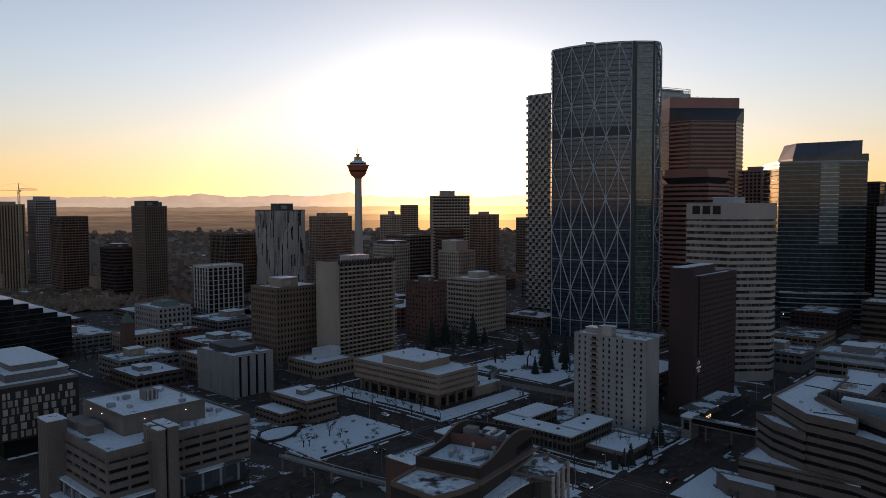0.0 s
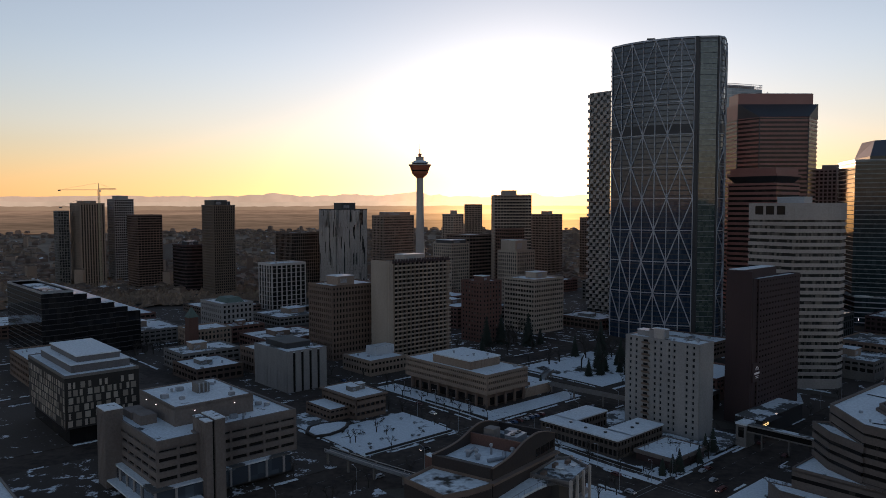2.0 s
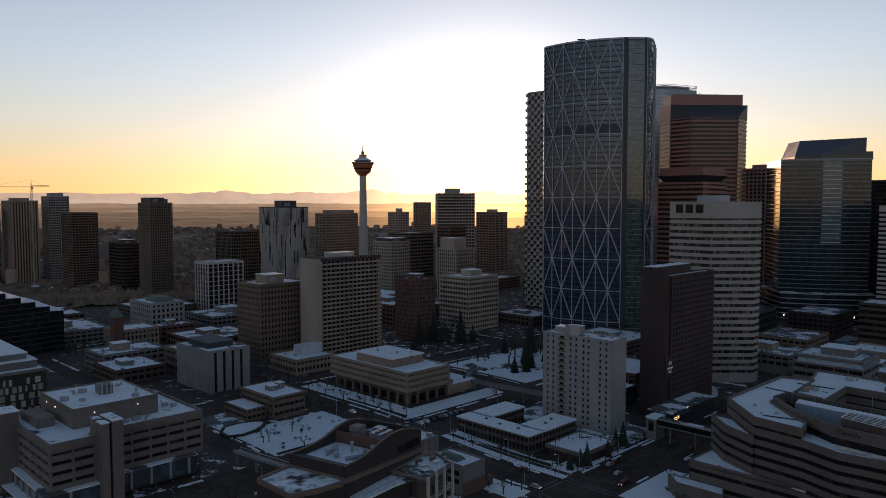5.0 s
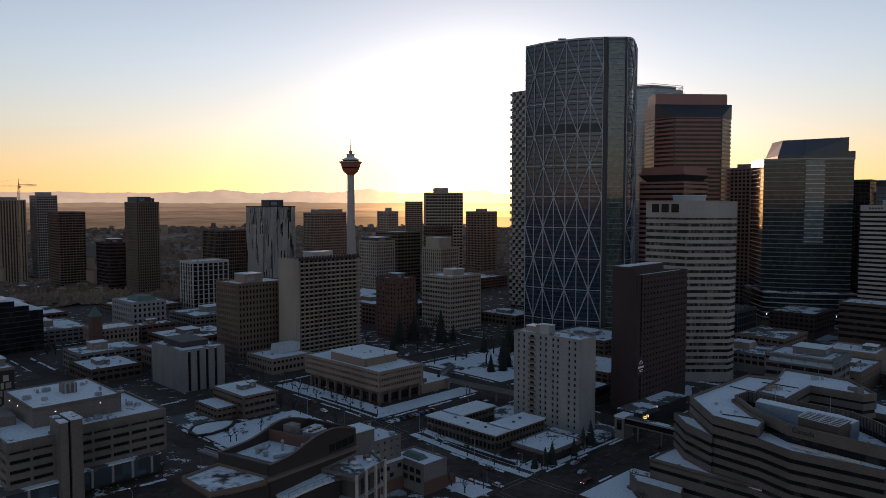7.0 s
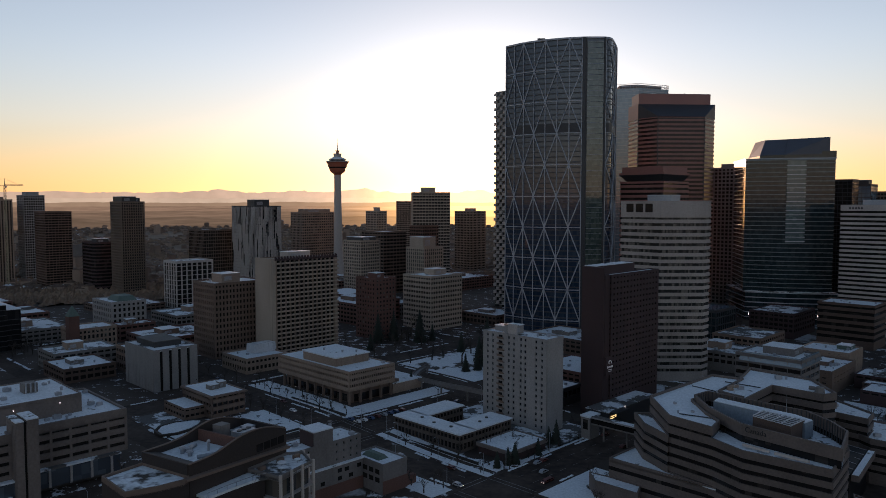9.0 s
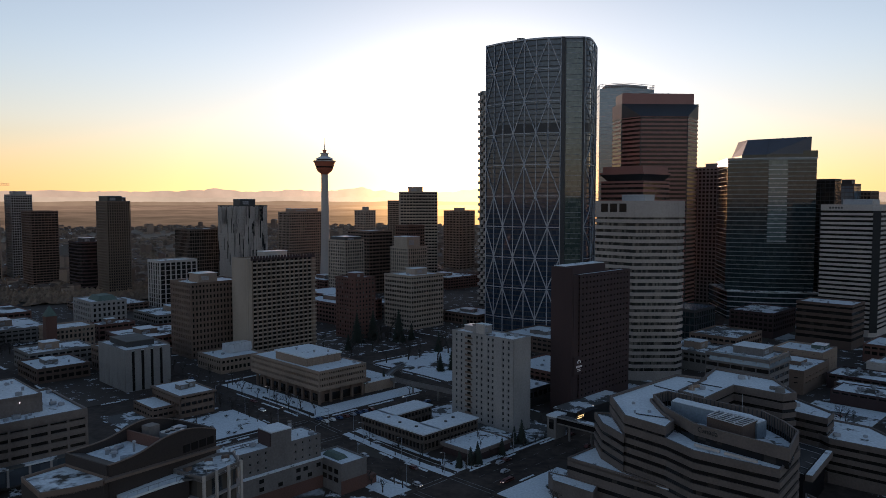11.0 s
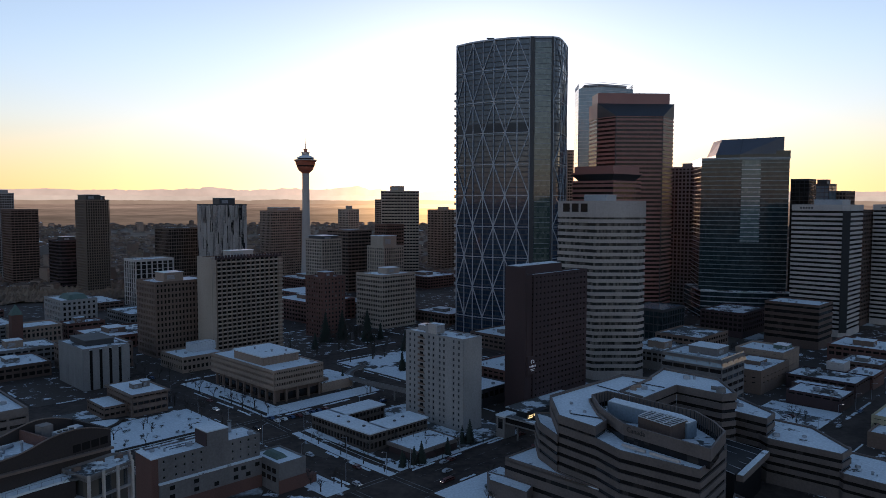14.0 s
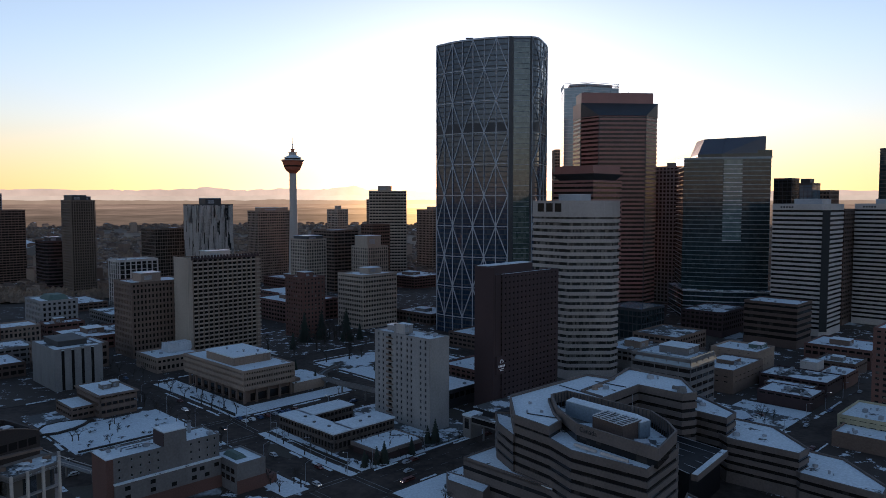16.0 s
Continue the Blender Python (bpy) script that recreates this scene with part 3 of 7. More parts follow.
# mountains along the horizon: ridges behind one another, haze painted into colour and glow
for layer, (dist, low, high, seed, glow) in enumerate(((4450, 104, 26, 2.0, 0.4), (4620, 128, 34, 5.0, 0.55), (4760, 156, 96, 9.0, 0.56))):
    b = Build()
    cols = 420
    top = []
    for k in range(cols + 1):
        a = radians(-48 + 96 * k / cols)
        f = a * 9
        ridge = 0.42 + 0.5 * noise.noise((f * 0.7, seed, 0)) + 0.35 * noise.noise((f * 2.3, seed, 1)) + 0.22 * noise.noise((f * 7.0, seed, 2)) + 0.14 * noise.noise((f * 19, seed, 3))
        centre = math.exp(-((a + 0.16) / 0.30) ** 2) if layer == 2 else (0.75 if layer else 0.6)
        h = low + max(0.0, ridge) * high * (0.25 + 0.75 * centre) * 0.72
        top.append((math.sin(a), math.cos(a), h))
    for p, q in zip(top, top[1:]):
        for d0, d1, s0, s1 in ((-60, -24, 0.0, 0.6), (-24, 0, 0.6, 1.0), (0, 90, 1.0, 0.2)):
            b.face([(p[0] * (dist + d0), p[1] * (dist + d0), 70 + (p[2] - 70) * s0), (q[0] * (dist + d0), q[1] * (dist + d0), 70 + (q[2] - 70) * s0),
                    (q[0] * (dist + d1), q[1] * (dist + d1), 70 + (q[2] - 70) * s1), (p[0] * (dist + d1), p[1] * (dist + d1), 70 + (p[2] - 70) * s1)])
    setting(f"backdrop_{layer + 1}", b, painted_haze_mat("far_mountain_haze_glow", ((0.30, 0.20, 0.105), (0.42, 0.315, 0.185), (0.40, 0.29, 0.175))[layer], glow, 0.12), "distant mountain ridge on the horizon, haze painted as glow")


# ---- saddle-roofed arena in the far town ----
def arena():
    ob = new("arena")
    ob.matrix_basis = pose(-762, 1290, 0, 0, 0, -14)
    tagged(ob, "far arena with a white saddle-shaped roof", "arena", "city buildings")
    top, wall = Build(), Build()
    n = 36

    def z_at(x, y):
        return 27 + 13 * (x / 66) ** 2 - 9 * (y / 60) ** 2

    pts = [(66 * math.cos(2 * math.pi * k / n), 60 * math.sin(2 * math.pi * k / n)) for k in range(n)]
    for k in range(n):
        p, q = pts[k], pts[(k + 1) % n]
        for i in range(5):
            a, c = i / 5, (i + 1) / 5
            ring = [(p[0] * a, p[1] * a), (p[0] * c, p[1] * c), (q[0] * c, q[1] * c), (q[0] * a, q[1] * a)]
            top.face([(x, y, z_at(x, y)) for x, y in (ring if i else ring[1:] + [(0, 0)])])
        wall.face([(*p, -5), (*q, -5), (*q, z_at(*q)), (*p, z_at(*p))])
    part("saddle_roof", top, S_FULL, ob, "white saddle roof")
    part("wall", wall, M_GREY, ob)


arena()
# ---- the tall curved office tower ----
def spline(pts, count):
    """Points at even arc lengths along a smooth line through pts."""
    p = [Vector(q) for q in pts]
    p = [p[0] * 2 - p[1]] + p + [p[-1] * 2 - p[-2]]
    fine = []
    for i in range(1, len(p) - 2):
        for k in range(24):
            t = k / 24
            fine.append(0.5 * (2 * p[i] + (p[i + 1] - p[i - 1]) * t + (2 * p[i - 1] - 5 * p[i] + 4 * p[i + 1] - p[i + 2]) * t * t + (3 * p[i] - p[i - 1] - 3 * p[i + 1] + p[i + 2]) * t ** 3))
    fine.append(p[-2])
    run = [0.0]
    for a, b in zip(fine, fine[1:]):
        run.append(run[-1] + (b - a).length)
    out = []
    for k in range(count):
        s = run[-1] * k / (count - 1)
        i = min(len(run) - 2, max(j for j in range(len(run)) if run[j] <= s + 1e-9))
        out.append(tuple(fine[i].lerp(fine[i + 1], (s - run[i]) / max(1e-9, run[i + 1] - run[i]))))
    return out


bow = thing("office_tower", 0, 0, "very tall curved dark-blue glass tower with a pale steel diagrid", "skyscraper", "city towers", turn=0)
FACE = spline([(20, 606), (34, 592.5), (50, 583), (64, 577.8), (77.5, 575.5)], 29)
STRIP = [(81, 575.4), (94, 576.2)]
END = spline([(95.5, 576.8), (99.6, 579.8), (102.8, 587.5), (106.4, 600), (109.6, 612)], 13)
BACK = spline([(109.6, 612), (92, 611), (70, 609.5), (45, 611), (20, 616)], 9)[1:]
outline = FACE + STRIP + END + BACK
TOP = 232.2
part("curtain_wall", Build().prism(outline, -5, TOP), G_BLUE, bow, "dark blue curtain glass")
part("atrium_glazing", Build().prism([(81.4, 575.0), (93.8, 575.8), (93.8, 578), (81.4, 578)], 0, TOP - 2.5), G_GREEN, bow, "greenish atrium glass strip")
for x0, y0, x1, y1 in ((77.8, 574.6, 80.2, 574.8), (94.2, 575.6, 95.4, 576.0)):
    part("vertical_fin", Build().prism([(x0, y0), (x1, y1), (x1, y1 + 2), (x0, y0 + 2)], 0, TOP + 0.8), M_DARK, bow)
part("glass_fin", Build().prism([(80.3, 574.9), (81.2, 574.9), (81.2, 577), (80.3, 577)], 0, TOP), M_DARK, bow)
wide = inset(outline, -0.16)
floor_ring = Build().ring(wide, inset(outline, 0.05), 0, 0.9).mesh("floor_band", M_DARK)
for k in range(57):
    part("floor_band", floor_ring, M_DARK, bow, at=(0, 0, 3.2 + k * 4.07))
part("refuge_floor", Build().ring(inset(outline, -0.25), inset(outline, 0.05), 160.6, 168.0), M_DARK, bow, "dark open refuge floor")
atrium_line = Build().box(81.5, 574.72, 0, 93.6, 575.1, 0.22).mesh("atrium_rail", M_METAL)
for k in range(56):
    part("atrium_rail", atrium_line, M_METAL, bow, at=(0, 0, 5 + k * 4.07))
LEVELS = [232.2] + [209.3 - 24.45 * k for k in range(9)]
nodes = [FACE[4 * j] for j in range(8)]
nodes[0] = FACE[0]


def off_face(p, d=0.55):
    return p[0] - 0.25 * d, p[1] - d


for j, p in enumerate(nodes):
    part("column", Build().tube((*off_face(p), -2), (*off_face(p), TOP + 0.5), 0.42 if j % 2 == 0 else 0.36, 6), M_LATTICE, bow, "pale steel column")
for k, z in enumerate(LEVELS):
    low = [off_face(p, 0.7) for p in FACE] + [off_face(p, 0.1) for p in reversed(FACE)]
    part("ring_beam", Build().prism(low, z - 0.3, z + 0.3), M_LATTICE, bow)
for k in range(9):
    for j in range(7):
        up, down = (j, j + 1) if (j + k) % 2 == 0 else (j + 1, j)
        p, q = nodes[up], nodes[down]
        mid_i = 2 * (up + down)
        m = FACE[mid_i]
        zt, zb = LEVELS[k], LEVELS[k + 1]
        d = Build().tube((*off_face(p), zt), (*off_face(m), (zt + zb) / 2), 0.44, 6).tube((*off_face(m), (zt + zb) / 2), (*off_face(q), zb), 0.44, 6)
        part("diagonal", d, M_LATTICE, bow)
ends = [END[0], END[4], END[8], END[12]]
for j, p in enumerate(ends):
    part("column", Build().tube((p[0] + 0.3, p[1] - 0.3, -2), (p[0] + 0.3, p[1] - 0.3, TOP), 0.32, 6), M_METAL, bow)
for k in range(9):
    for j in range(3):
        p, q = (ends[j], ends[j + 1]) if (j + k) % 2 == 0 else (ends[j + 1], ends[j])
        m = END[4 * j + 2]
        zt, zb = LEVELS[k], LEVELS[k + 1]
        d = Build().tube((p[0] + 0.3, p[1] - 0.4, zt), (m[0] + 0.4, m[1] - 0.4, (zt + zb) / 2), 0.4, 5).tube((m[0] + 0.4, m[1] - 0.4, (zt + zb) / 2), (q[0] + 0.3, q[1] - 0.4, zb), 0.4, 5)
        part("diagonal", d, M_METAL, bow)
    low = [(p[0] + 0.45, p[1] - 0.35) for p in END] + [(p[0] - 0.2, p[1] + 0.1) for p in reversed(END)]
    part("ring_beam", Build().prism(low, LEVELS[k + 1] - 0.28, LEVELS[k + 1] + 0.28), M_METAL, bow)
part("roof", Build().prism(inset(outline, 0.6), TOP, TOP + 0.4), S_THIN, bow, "flat roof")
part("parapet", Build().ring(wide, inset(outline, 0.4), TOP - 0.2, TOP + 1.1), M_LATTICE, bow)
part("roof_crane", Build().box(48, 590, TOP, 54, 594, TOP + 2.2).box(44, 588, TOP + 2.0, 50, 589.2, TOP + 3.0), M_DARK, bow, "window-washing crane")


# ---- the concrete observation tower ----
def lathe(profile, sides=32, slot=0):
    b = Build()
    for (r0, z0), (r1, z1) in zip(profile, profile[1:]):
        for k in range(sides):
            a0, a1 = 2 * math.pi * k / sides, 2 * math.pi * (k + 1) / sides
            ring = [(r0 * math.cos(a0), r0 * math.sin(a0), z0), (r0 * math.cos(a1), r0 * math.sin(a1), z0), (r1 * math.cos(a1), r1 * math.sin(a1), z1), (r1 * math.cos(a0), r1 * math.sin(a0), z1)]
            b.face(ring, slot)
    return b


M_SHAFT = mat("tower_concrete", (0.42, 0.37, 0.33), vary=0.12)
obs = new("observation_tower")
obs.matrix_basis = pose(-188.0, 936.5, 0)
tagged(obs, "slender concrete observation tower with a red round pod", "tower", "city towers")
part("shaft", lathe([(8.0, -5), (6.6, 25), (5.4, 60), (4.7, 100), (4.4, 146)]), M_SHAFT, obs, "smooth tapering concrete shaft")
pod = part("pod", lathe([(4.4, 142), (5.4, 143.6), (8.4, 145.8), (10.2, 148.4), (10.9, 150.6)]), M_TERRA, obs, "red rounded underside")
part("window_band", lathe([(10.9, 150.6), (11.5, 152.4)]), G_DARK, pod)
part("drum", lathe([(11.5, 152.4), (12.9, 157.0), (14.3, 158.4)]), M_TERRA, pod, "red flaring drum")
part("rim", lathe([(14.3, 158.4), (14.6, 158.6), (14.6, 159.6), (13.6, 159.8), (10.4, 159.9)]), M_PALE, pod, "pale rim")
part("upper_glazing", lathe([(10.6, 159.8), (10.3, 161.8)]), G_DARK, pod)
part("cap", lathe([(11.3, 161.6), (11.4, 162.2), (8.6, 163.6), (6.2, 164.8), (5.0, 165.2)]), S_FULL, obs, "snowy shallow conical roof")
part("cap_drum", lathe([(5.0, 165.0), (4.9, 168.4), (5.4, 168.6), (5.4, 169.4), (0.05, 169.6)]), M_PALE, obs)
part("mast_drum", lathe([(2.0, 169.5), (2.0, 172.4), (2.8, 172.7), (2.8, 173.4), (0.05, 173.6)], 16), M_TERRA, obs)
part("mast", lathe([(0.6, 173.4), (0.45, 180), (0.22, 180.2), (0.15, 189)], 8), M_METAL, obs, "thin antenna mast")
rib = Build().tube((0, 12.9, 157), (0, 11.5, 152.4), 0.25, 5).tube((0, 10.2, 148.4), (0, 5.4, 143.6), 0.25, 5).mesh("rib", M_TERRA)
for k in range(16):
    part("rib", rib, M_TERRA, pod, turn=k * math.pi / 8)

# ---- other tall towers ----
block("glass_tower", 563, 372, 42, 34, 132, "dark red granite tower with a stepped crown", M_GRANITE, G_DARK, floors=30, band=2.2, pier=0, plants=((6, 6, 36, 26, 5),), top=S_THIN, seed=3)


def granite_tower():
    ob = thing("granite_tower", 660, 352, "tall red granite tower with chamfered corners and sloping crown", "skyscraper", "city towers")
    # main face across the cut corner, side faces running back from it
    ob.matrix_basis = pose(0, 0, 0)
    poly = [(170.2, 731), (216.3, 736), (232.3, 758.5), (226, 800), (165, 800), (150, 775), (154.7, 748.7)]
    facade(ob, poly, 0, 190, 46, band=2.0, pier=0, depth=0.45, wall=M_GRANITE, pane=glass("bronze_glass", (0.018, 0.010, 0.009), blind=(0.05, 0.03, 0.026), ior=1.36, rough=0.15))
    for x, y in poly[:2] + poly[-1:]:
        part("corner_line", Build().box(x - 0.35, y - 0.3, 0, x + 0.35, y + 0.4, 190), M_DARK, ob)
    part("base", Build().prism(poly, -5, 0.1), M_GRANITE, ob)
    a, b2, c, d = (170.0, 730.8), (216.5, 735.8), (232.5, 758.5), (154.5, 748.7)
    shoulder = [c, (226, 800), (165, 800), (149.8, 775), d]
    part("shoulder", Build().prism(shoulder, 190, 204.5), M_GRANITE, ob)
    slope = Build()
    slope.face([(*a, 190.3), (*b2, 190.3), (*c, 204.6), (*d, 204.6)])
    slope.face([(*b2, 190.0), (*c, 190.0), (*c, 204.6), (*b2, 190.3)])
    slope.face([(*d, 190.0), (*a, 190.0), (*a, 190.3), (*d, 204.6)])
    part("sloping_roof", slope, M_DARK, ob, "dark sloping roof over the cut corner")
    crown = [(c[0] - 4.5, c[1] + 1.0), (221, 796), (169, 796), (153, 775), (d[0] + 0.6, d[1] + 0.6)]
    part("upper_block", Build().prism(crown, 204.4, 215.0), M_GRANITE, ob)
    part("roof", Build().prism(inset(crown, 0.8), 215.0, 215.4), S_THIN, ob)
    for x, y in ((186, 762), (205, 770), (200, 785)):
        part("aerial", Build().tube((x, y, 215), (x, y, 218), 0.3, 6), M_DARK, ob)


granite_tower()


def silver_tower():
    ob = thing("glass_skyscraper", 0, 0, "tall pale blue glass tower with an open lattice crown", "skyscraper", "city towers", turn=0)
    poly = [(150, 866), (176, 856), (214, 876), (214, 905), (150, 905)]
    part("curtain_wall", Build().prism(poly, -5, 237), G_SILVER, ob, "pale blue reflecting glass")
    ring = Build().ring(inset(poly, -0.12), inset(poly, 0.05), 0, 0.35).mesh("floor_line", M_METAL)
    for k in range(57):
        part("floor_line", ring, M_METAL, ob, at=(0, 0, 4 + k * 4.1))
    part("core", Build().prism(inset(poly, 7), 237, 242), M_GREY, ob)
    for z in (239.5, 242):
        hs = [(p[0], p[1]) for p in poly]
        b = Build()
        for i in range(len(hs)):
            q = hs[(i + 1) % len(hs)]
            b.tube((*hs[i], z), (*q, z), 0.3, 4)
        part("crown_rail", b, M_STEEL, ob)
    post = Build().tube((0, 0, 237), (0, 0, 242), 0.18, 4).mesh("crown_post", M_STEEL)
    for i in range(len(poly)):
        a, c = Vector(poly[i]), Vector(poly[(i + 1) % len(poly)])
        n = max(2, round((c - a).length / 3))
        for k in range(n):
            p = a.lerp(c, k / n)
            part("crown_post", post, M_STEEL, ob, at=(p.x, p.y, 0))


silver_tower()


def pixel_tower():
    ob = thing("balcony_tower", 579, 440, "tall pale tower with staggered projecting balconies", "skyscraper", "city towers")
    part("core", Build().prism(rect(34, 46), -5, 218), G_ROOM, ob)
    part("roof", Build().prism(rect(34, 46), 218, 219), M_PALE, ob)
    slab = Build().ring(inset(rect(34, 46), -0.15), inset(rect(34, 46), 0.05), 0, 0.7).mesh("floor_slab", M_PALE)
    for k in range(58):
        part("floor_slab", slab, M_PALE, ob, at=(0, 0, 2 + k * 3.72))
    rest = Build()
    front, side = Build().box(0, -1.4, 0, 2.8, 0.1, 2.7).mesh("balcony", M_PALE), Build().box(-1.5, 0, 0, 0.1, 3.4, 2.7).mesh("balcony", M_PALE)
    for k in range(58):
        for c in range(6):
            u, v, z = c * 5.8 + (k % 2) * 2.9, 40 - c * 7.6 + (k % 2) * 3.8, 2.5 + k * 3.72
            if k >= 34:
                part("balcony", front, M_PALE, ob, at=(u, 0, z))
                part("balcony", side, M_PALE, ob, at=(0, v, z))
            else:
                rest.box(u, -1.4, z, u + 2.8, 0.1, z + 2.7)
                rest.box(-1.5, v, z, 0.1, v + 3.4, z + 2.7)
    part("lower_balcony", rest, M_PALE, ob, kind="stuff")


pixel_tower()


def teal_tower():
    ob = thing("glass_office_tower", 0, 0, "dark teal glass office tower with a sloping glass roof", "skyscraper", "city towers", turn=0)
    poly = [(243, 697), (275, 686), (316.5, 681), (322, 742), (250, 750)]
    facade(ob, poly, 0, 146, 36, band=0.7, pier=0, depth=0.15, wall=mat("teal_spandrel", (0.15, 0.185, 0.19), rough=0.3), pane=G_TEAL)
    part("base", Build().prism(poly, -5, 0.1), M_DARK, ob)
    upper = [(257, 701), (275, 689.5), (311, 682), (318, 736), (262, 746)]
    part("upper_storey", Build().prism(upper, 146, 150), G_TEAL, ob)
    part("cornice_slab", Build().prism(inset(poly, -0.6), 146.0, 147.0), M_METAL, ob)
    part("corner_turret", Build().prism([(305, 683), (316.8, 680.8), (321, 730), (311, 732)], 147, 153), G_TEAL, ob)
    low, high = [(*p, 150) for p in upper], [(267, 716, 165.4), (283, 705, 165.4), (311.5, 682.6, 165.4), (317, 735, 165.4), (268, 745, 165.4)]
    part("glass_roof", Build().solid(low, high), mat("slate_roof_glass", (0.075, 0.075, 0.09), rough=0.45, vary=0.1, bump=0), ob, "sloping dark glass roof")
    for k in range(7):
        t = k / 6
        p, q = Vector((275, 689.5, 150)).lerp(Vector((311, 682, 150)), t), Vector((283, 705, 165.4)).lerp(Vector((311.5, 682.6, 165.4)), t)
        part("glazing_bar", Build().tube(tuple(p + Vector((0, -0.2, 0))), tuple(q + Vector((0, -0.2, 0.1))), 0.16, 4), M_DARK, ob)
    part("light_bay", Build().prism([(276, 685.5), (292, 683.6), (292, 684.4), (276, 686.3)], 70, 145), glass("pale_teal_glass", (0.07, 0.115, 0.115), blind=(0.12, 0.17, 0.165), ior=1.6), ob, "pale reflecting bay")
    for k in range(18):
        part("bay_line", Build().prism([(275.8, 685.2), (292.2, 683.3), (292.2, 684.4), (275.8, 686.3)], 71 + k * 4.05, 71.5 + k * 4.05), M_STEEL, ob)

    podium = [(243, 690), (275, 679), (319, 674), (319.5, 744), (244, 748)]
    low = part("podium", Build().prism(podium, -5, 25), G_TEAL, ob, "dark glass podium")
    band = Build().ring(inset(podium, -0.2), inset(podium, 0.1), 0, 0.9).mesh("podium_band", M_METAL)
    for k in range(6):
        part("podium_band", band, M_METAL, low, at=(0, 0, 1 + k * 4.6))
    part("podium_roof", Build().prism(inset(podium, -0.1), 25, 25.4), S_THIN, low, "thin snow on the podium roof")
    tube_light = lamp_mat("lit_lobby_lamp", (1.0, 0.95, 0.85), 0.9)
    for k in range(7):
        p = Vector((246, 688.4)).lerp(Vector((314, 674)), k / 6)
        part("lobby_lamp", Build().box(p.x - 0.25, p.y - 0.6, 3.4, p.x + 0.25, p.y - 0.3, 5.2), tube_light, low, "small lit lobby lamp")


teal_tower()
block("concrete_grid_tower", 753, 313, 58, 26, 142, "grey concrete office tower with a square window grid", mat("pale_grid_concrete", (0.25, 0.22, 0.20)), G_DARK, floors=36, bay=4.2, band=1.5, pier=1.3, plants=((14, 6, 50, 20, 5),), top=S_THIN)


def chamfered(name, u, v, du, dv, cut, z, label, wall, floors, band, pane, plants, bay=0, cuts=(0, 1), lobby=0):
    poly = []
    if 0 in cuts:
        poly += [(0, cut), (cut, 0)]
    else:
        poly += [(0, 0)]
    poly += [(du - cut, 0), (du, cut)] if 1 in cuts else [(du, 0)]
    poly += [(du, dv)]
    poly += [(cut, dv), (0, dv - cut)] if 3 in cuts else [(0, dv)]
    return block(name, u, v, du, dv, z, label, wall, pane, floors=floors, band=band, pier=0, poly=poly, plants=plants, depth=0.5, lobby=lobby)


strip = chamfered("striped_office_tower", 416.5, 195.5, 27, 47, 19, 98, "pale office tower with dark ribbon windows and a chamfered corner", M_SAND, 24, 2.15, G_BLIND, (), cuts=(0,))
poly_top = [(0, 19), (19, 0), (27, 0), (27, 47), (0, 47)]
part("crown", Build().ring(poly_top, inset(poly_top, 0.6), 98, 107.5), M_SAND, strip, "blank pale crown panel")
for k in range(3):
    part("crown_opening", Build().box(-0.06, 38 - k * 6.6, 100.5, 0.5, 43 - k * 6.6, 105.8), G_DARK, strip)
part("crown_roof", Build().prism(inset(poly_top, 0.7), 104, 104.5), S_ROOF, strip)
plant(strip, 10, 18, 22, 34, 104.5, 6.5, M_METAL)
hip = block("hip_granite_tower", 552, 285, 44, 40, 123, "dark red granite tower with a deep sloping crown", M_GRANITE, G_DARK, floors=30, band=2.2, pier=0, top=S_THIN)
part("sloping_crown", Build().solid([(*p, 123.0) for p in inset(rect(44, 40), 5)], [(*p, 129.5) for p in inset(rect(44, 40), -0.6)]), M_DARK, hip, "dark flared crown")
part("crown_block", Build().prism(inset(rect(44, 40), -0.6), 129.5, 131.2), M_GRANITE, hip)
part("crown_roof", Build().prism(inset(rect(44, 40), 1.2), 131.2, 136.0), M_GRANITE, hip)
for u, v, z, w in ((682, 147.3, 103.5, 44), (774, 109, 103.5, 44)):
    ob = chamfered("white_striped_tower", u, v, 40, w, 5, z, "white office tower with dark ribbon windows", M_WHITE, 27, 2.0, G_DARK, ((10, 8, 32, 30, 5, M_METAL),), cuts=(0,))
    for k in range(5):
        part("sign_bar", Build().box(-0.3, w - 8 - k * 2.2, z - 2.2, 0.1, w - 6.6 - k * 2.2, z - 0.8), M_DARK, ob)
    # Black strip proud of the chamfer paints in the dark of a corner recess.
    part("black_corner_strip", Build().prism([(-0.3, 4.2), (4.2, -0.3), (4.6, 0.4), (0.4, 4.6)], 0, z - 4), M_BLACK, ob)
    part("crown", Build().ring(inset([(0, 5), (5, 0), (40, 0), (40, w), (0, w)], -0.08), inset([(0, 5), (5, 0), (40, 0), (40, w), (0, w)], 0.3), z - 3.4, z + 1.2), M_WHITE, ob)
block("dark_link_block", 752, 154.5, 30, 30, 99, "dark ribbed office block between two white towers", M_UMBER, G_DARK, floors=26, band=1.8, pier=0.4, bay=5, top=S_THIN)
block("dark_office_block", 614, 146, 32, 40, 29, "low dark brown office block with a pale cap", M_UMBER, G_DARK, floors=6, band=2.4, pier=0, gears=5)
block("black_glass_tower", 780, 210, 20, 17, 128, "black glass office tower", M_DARK, G_DARK, floors=32, band=0.8, pier=0.4, bay=4, depth=0.15, top=S_THIN)
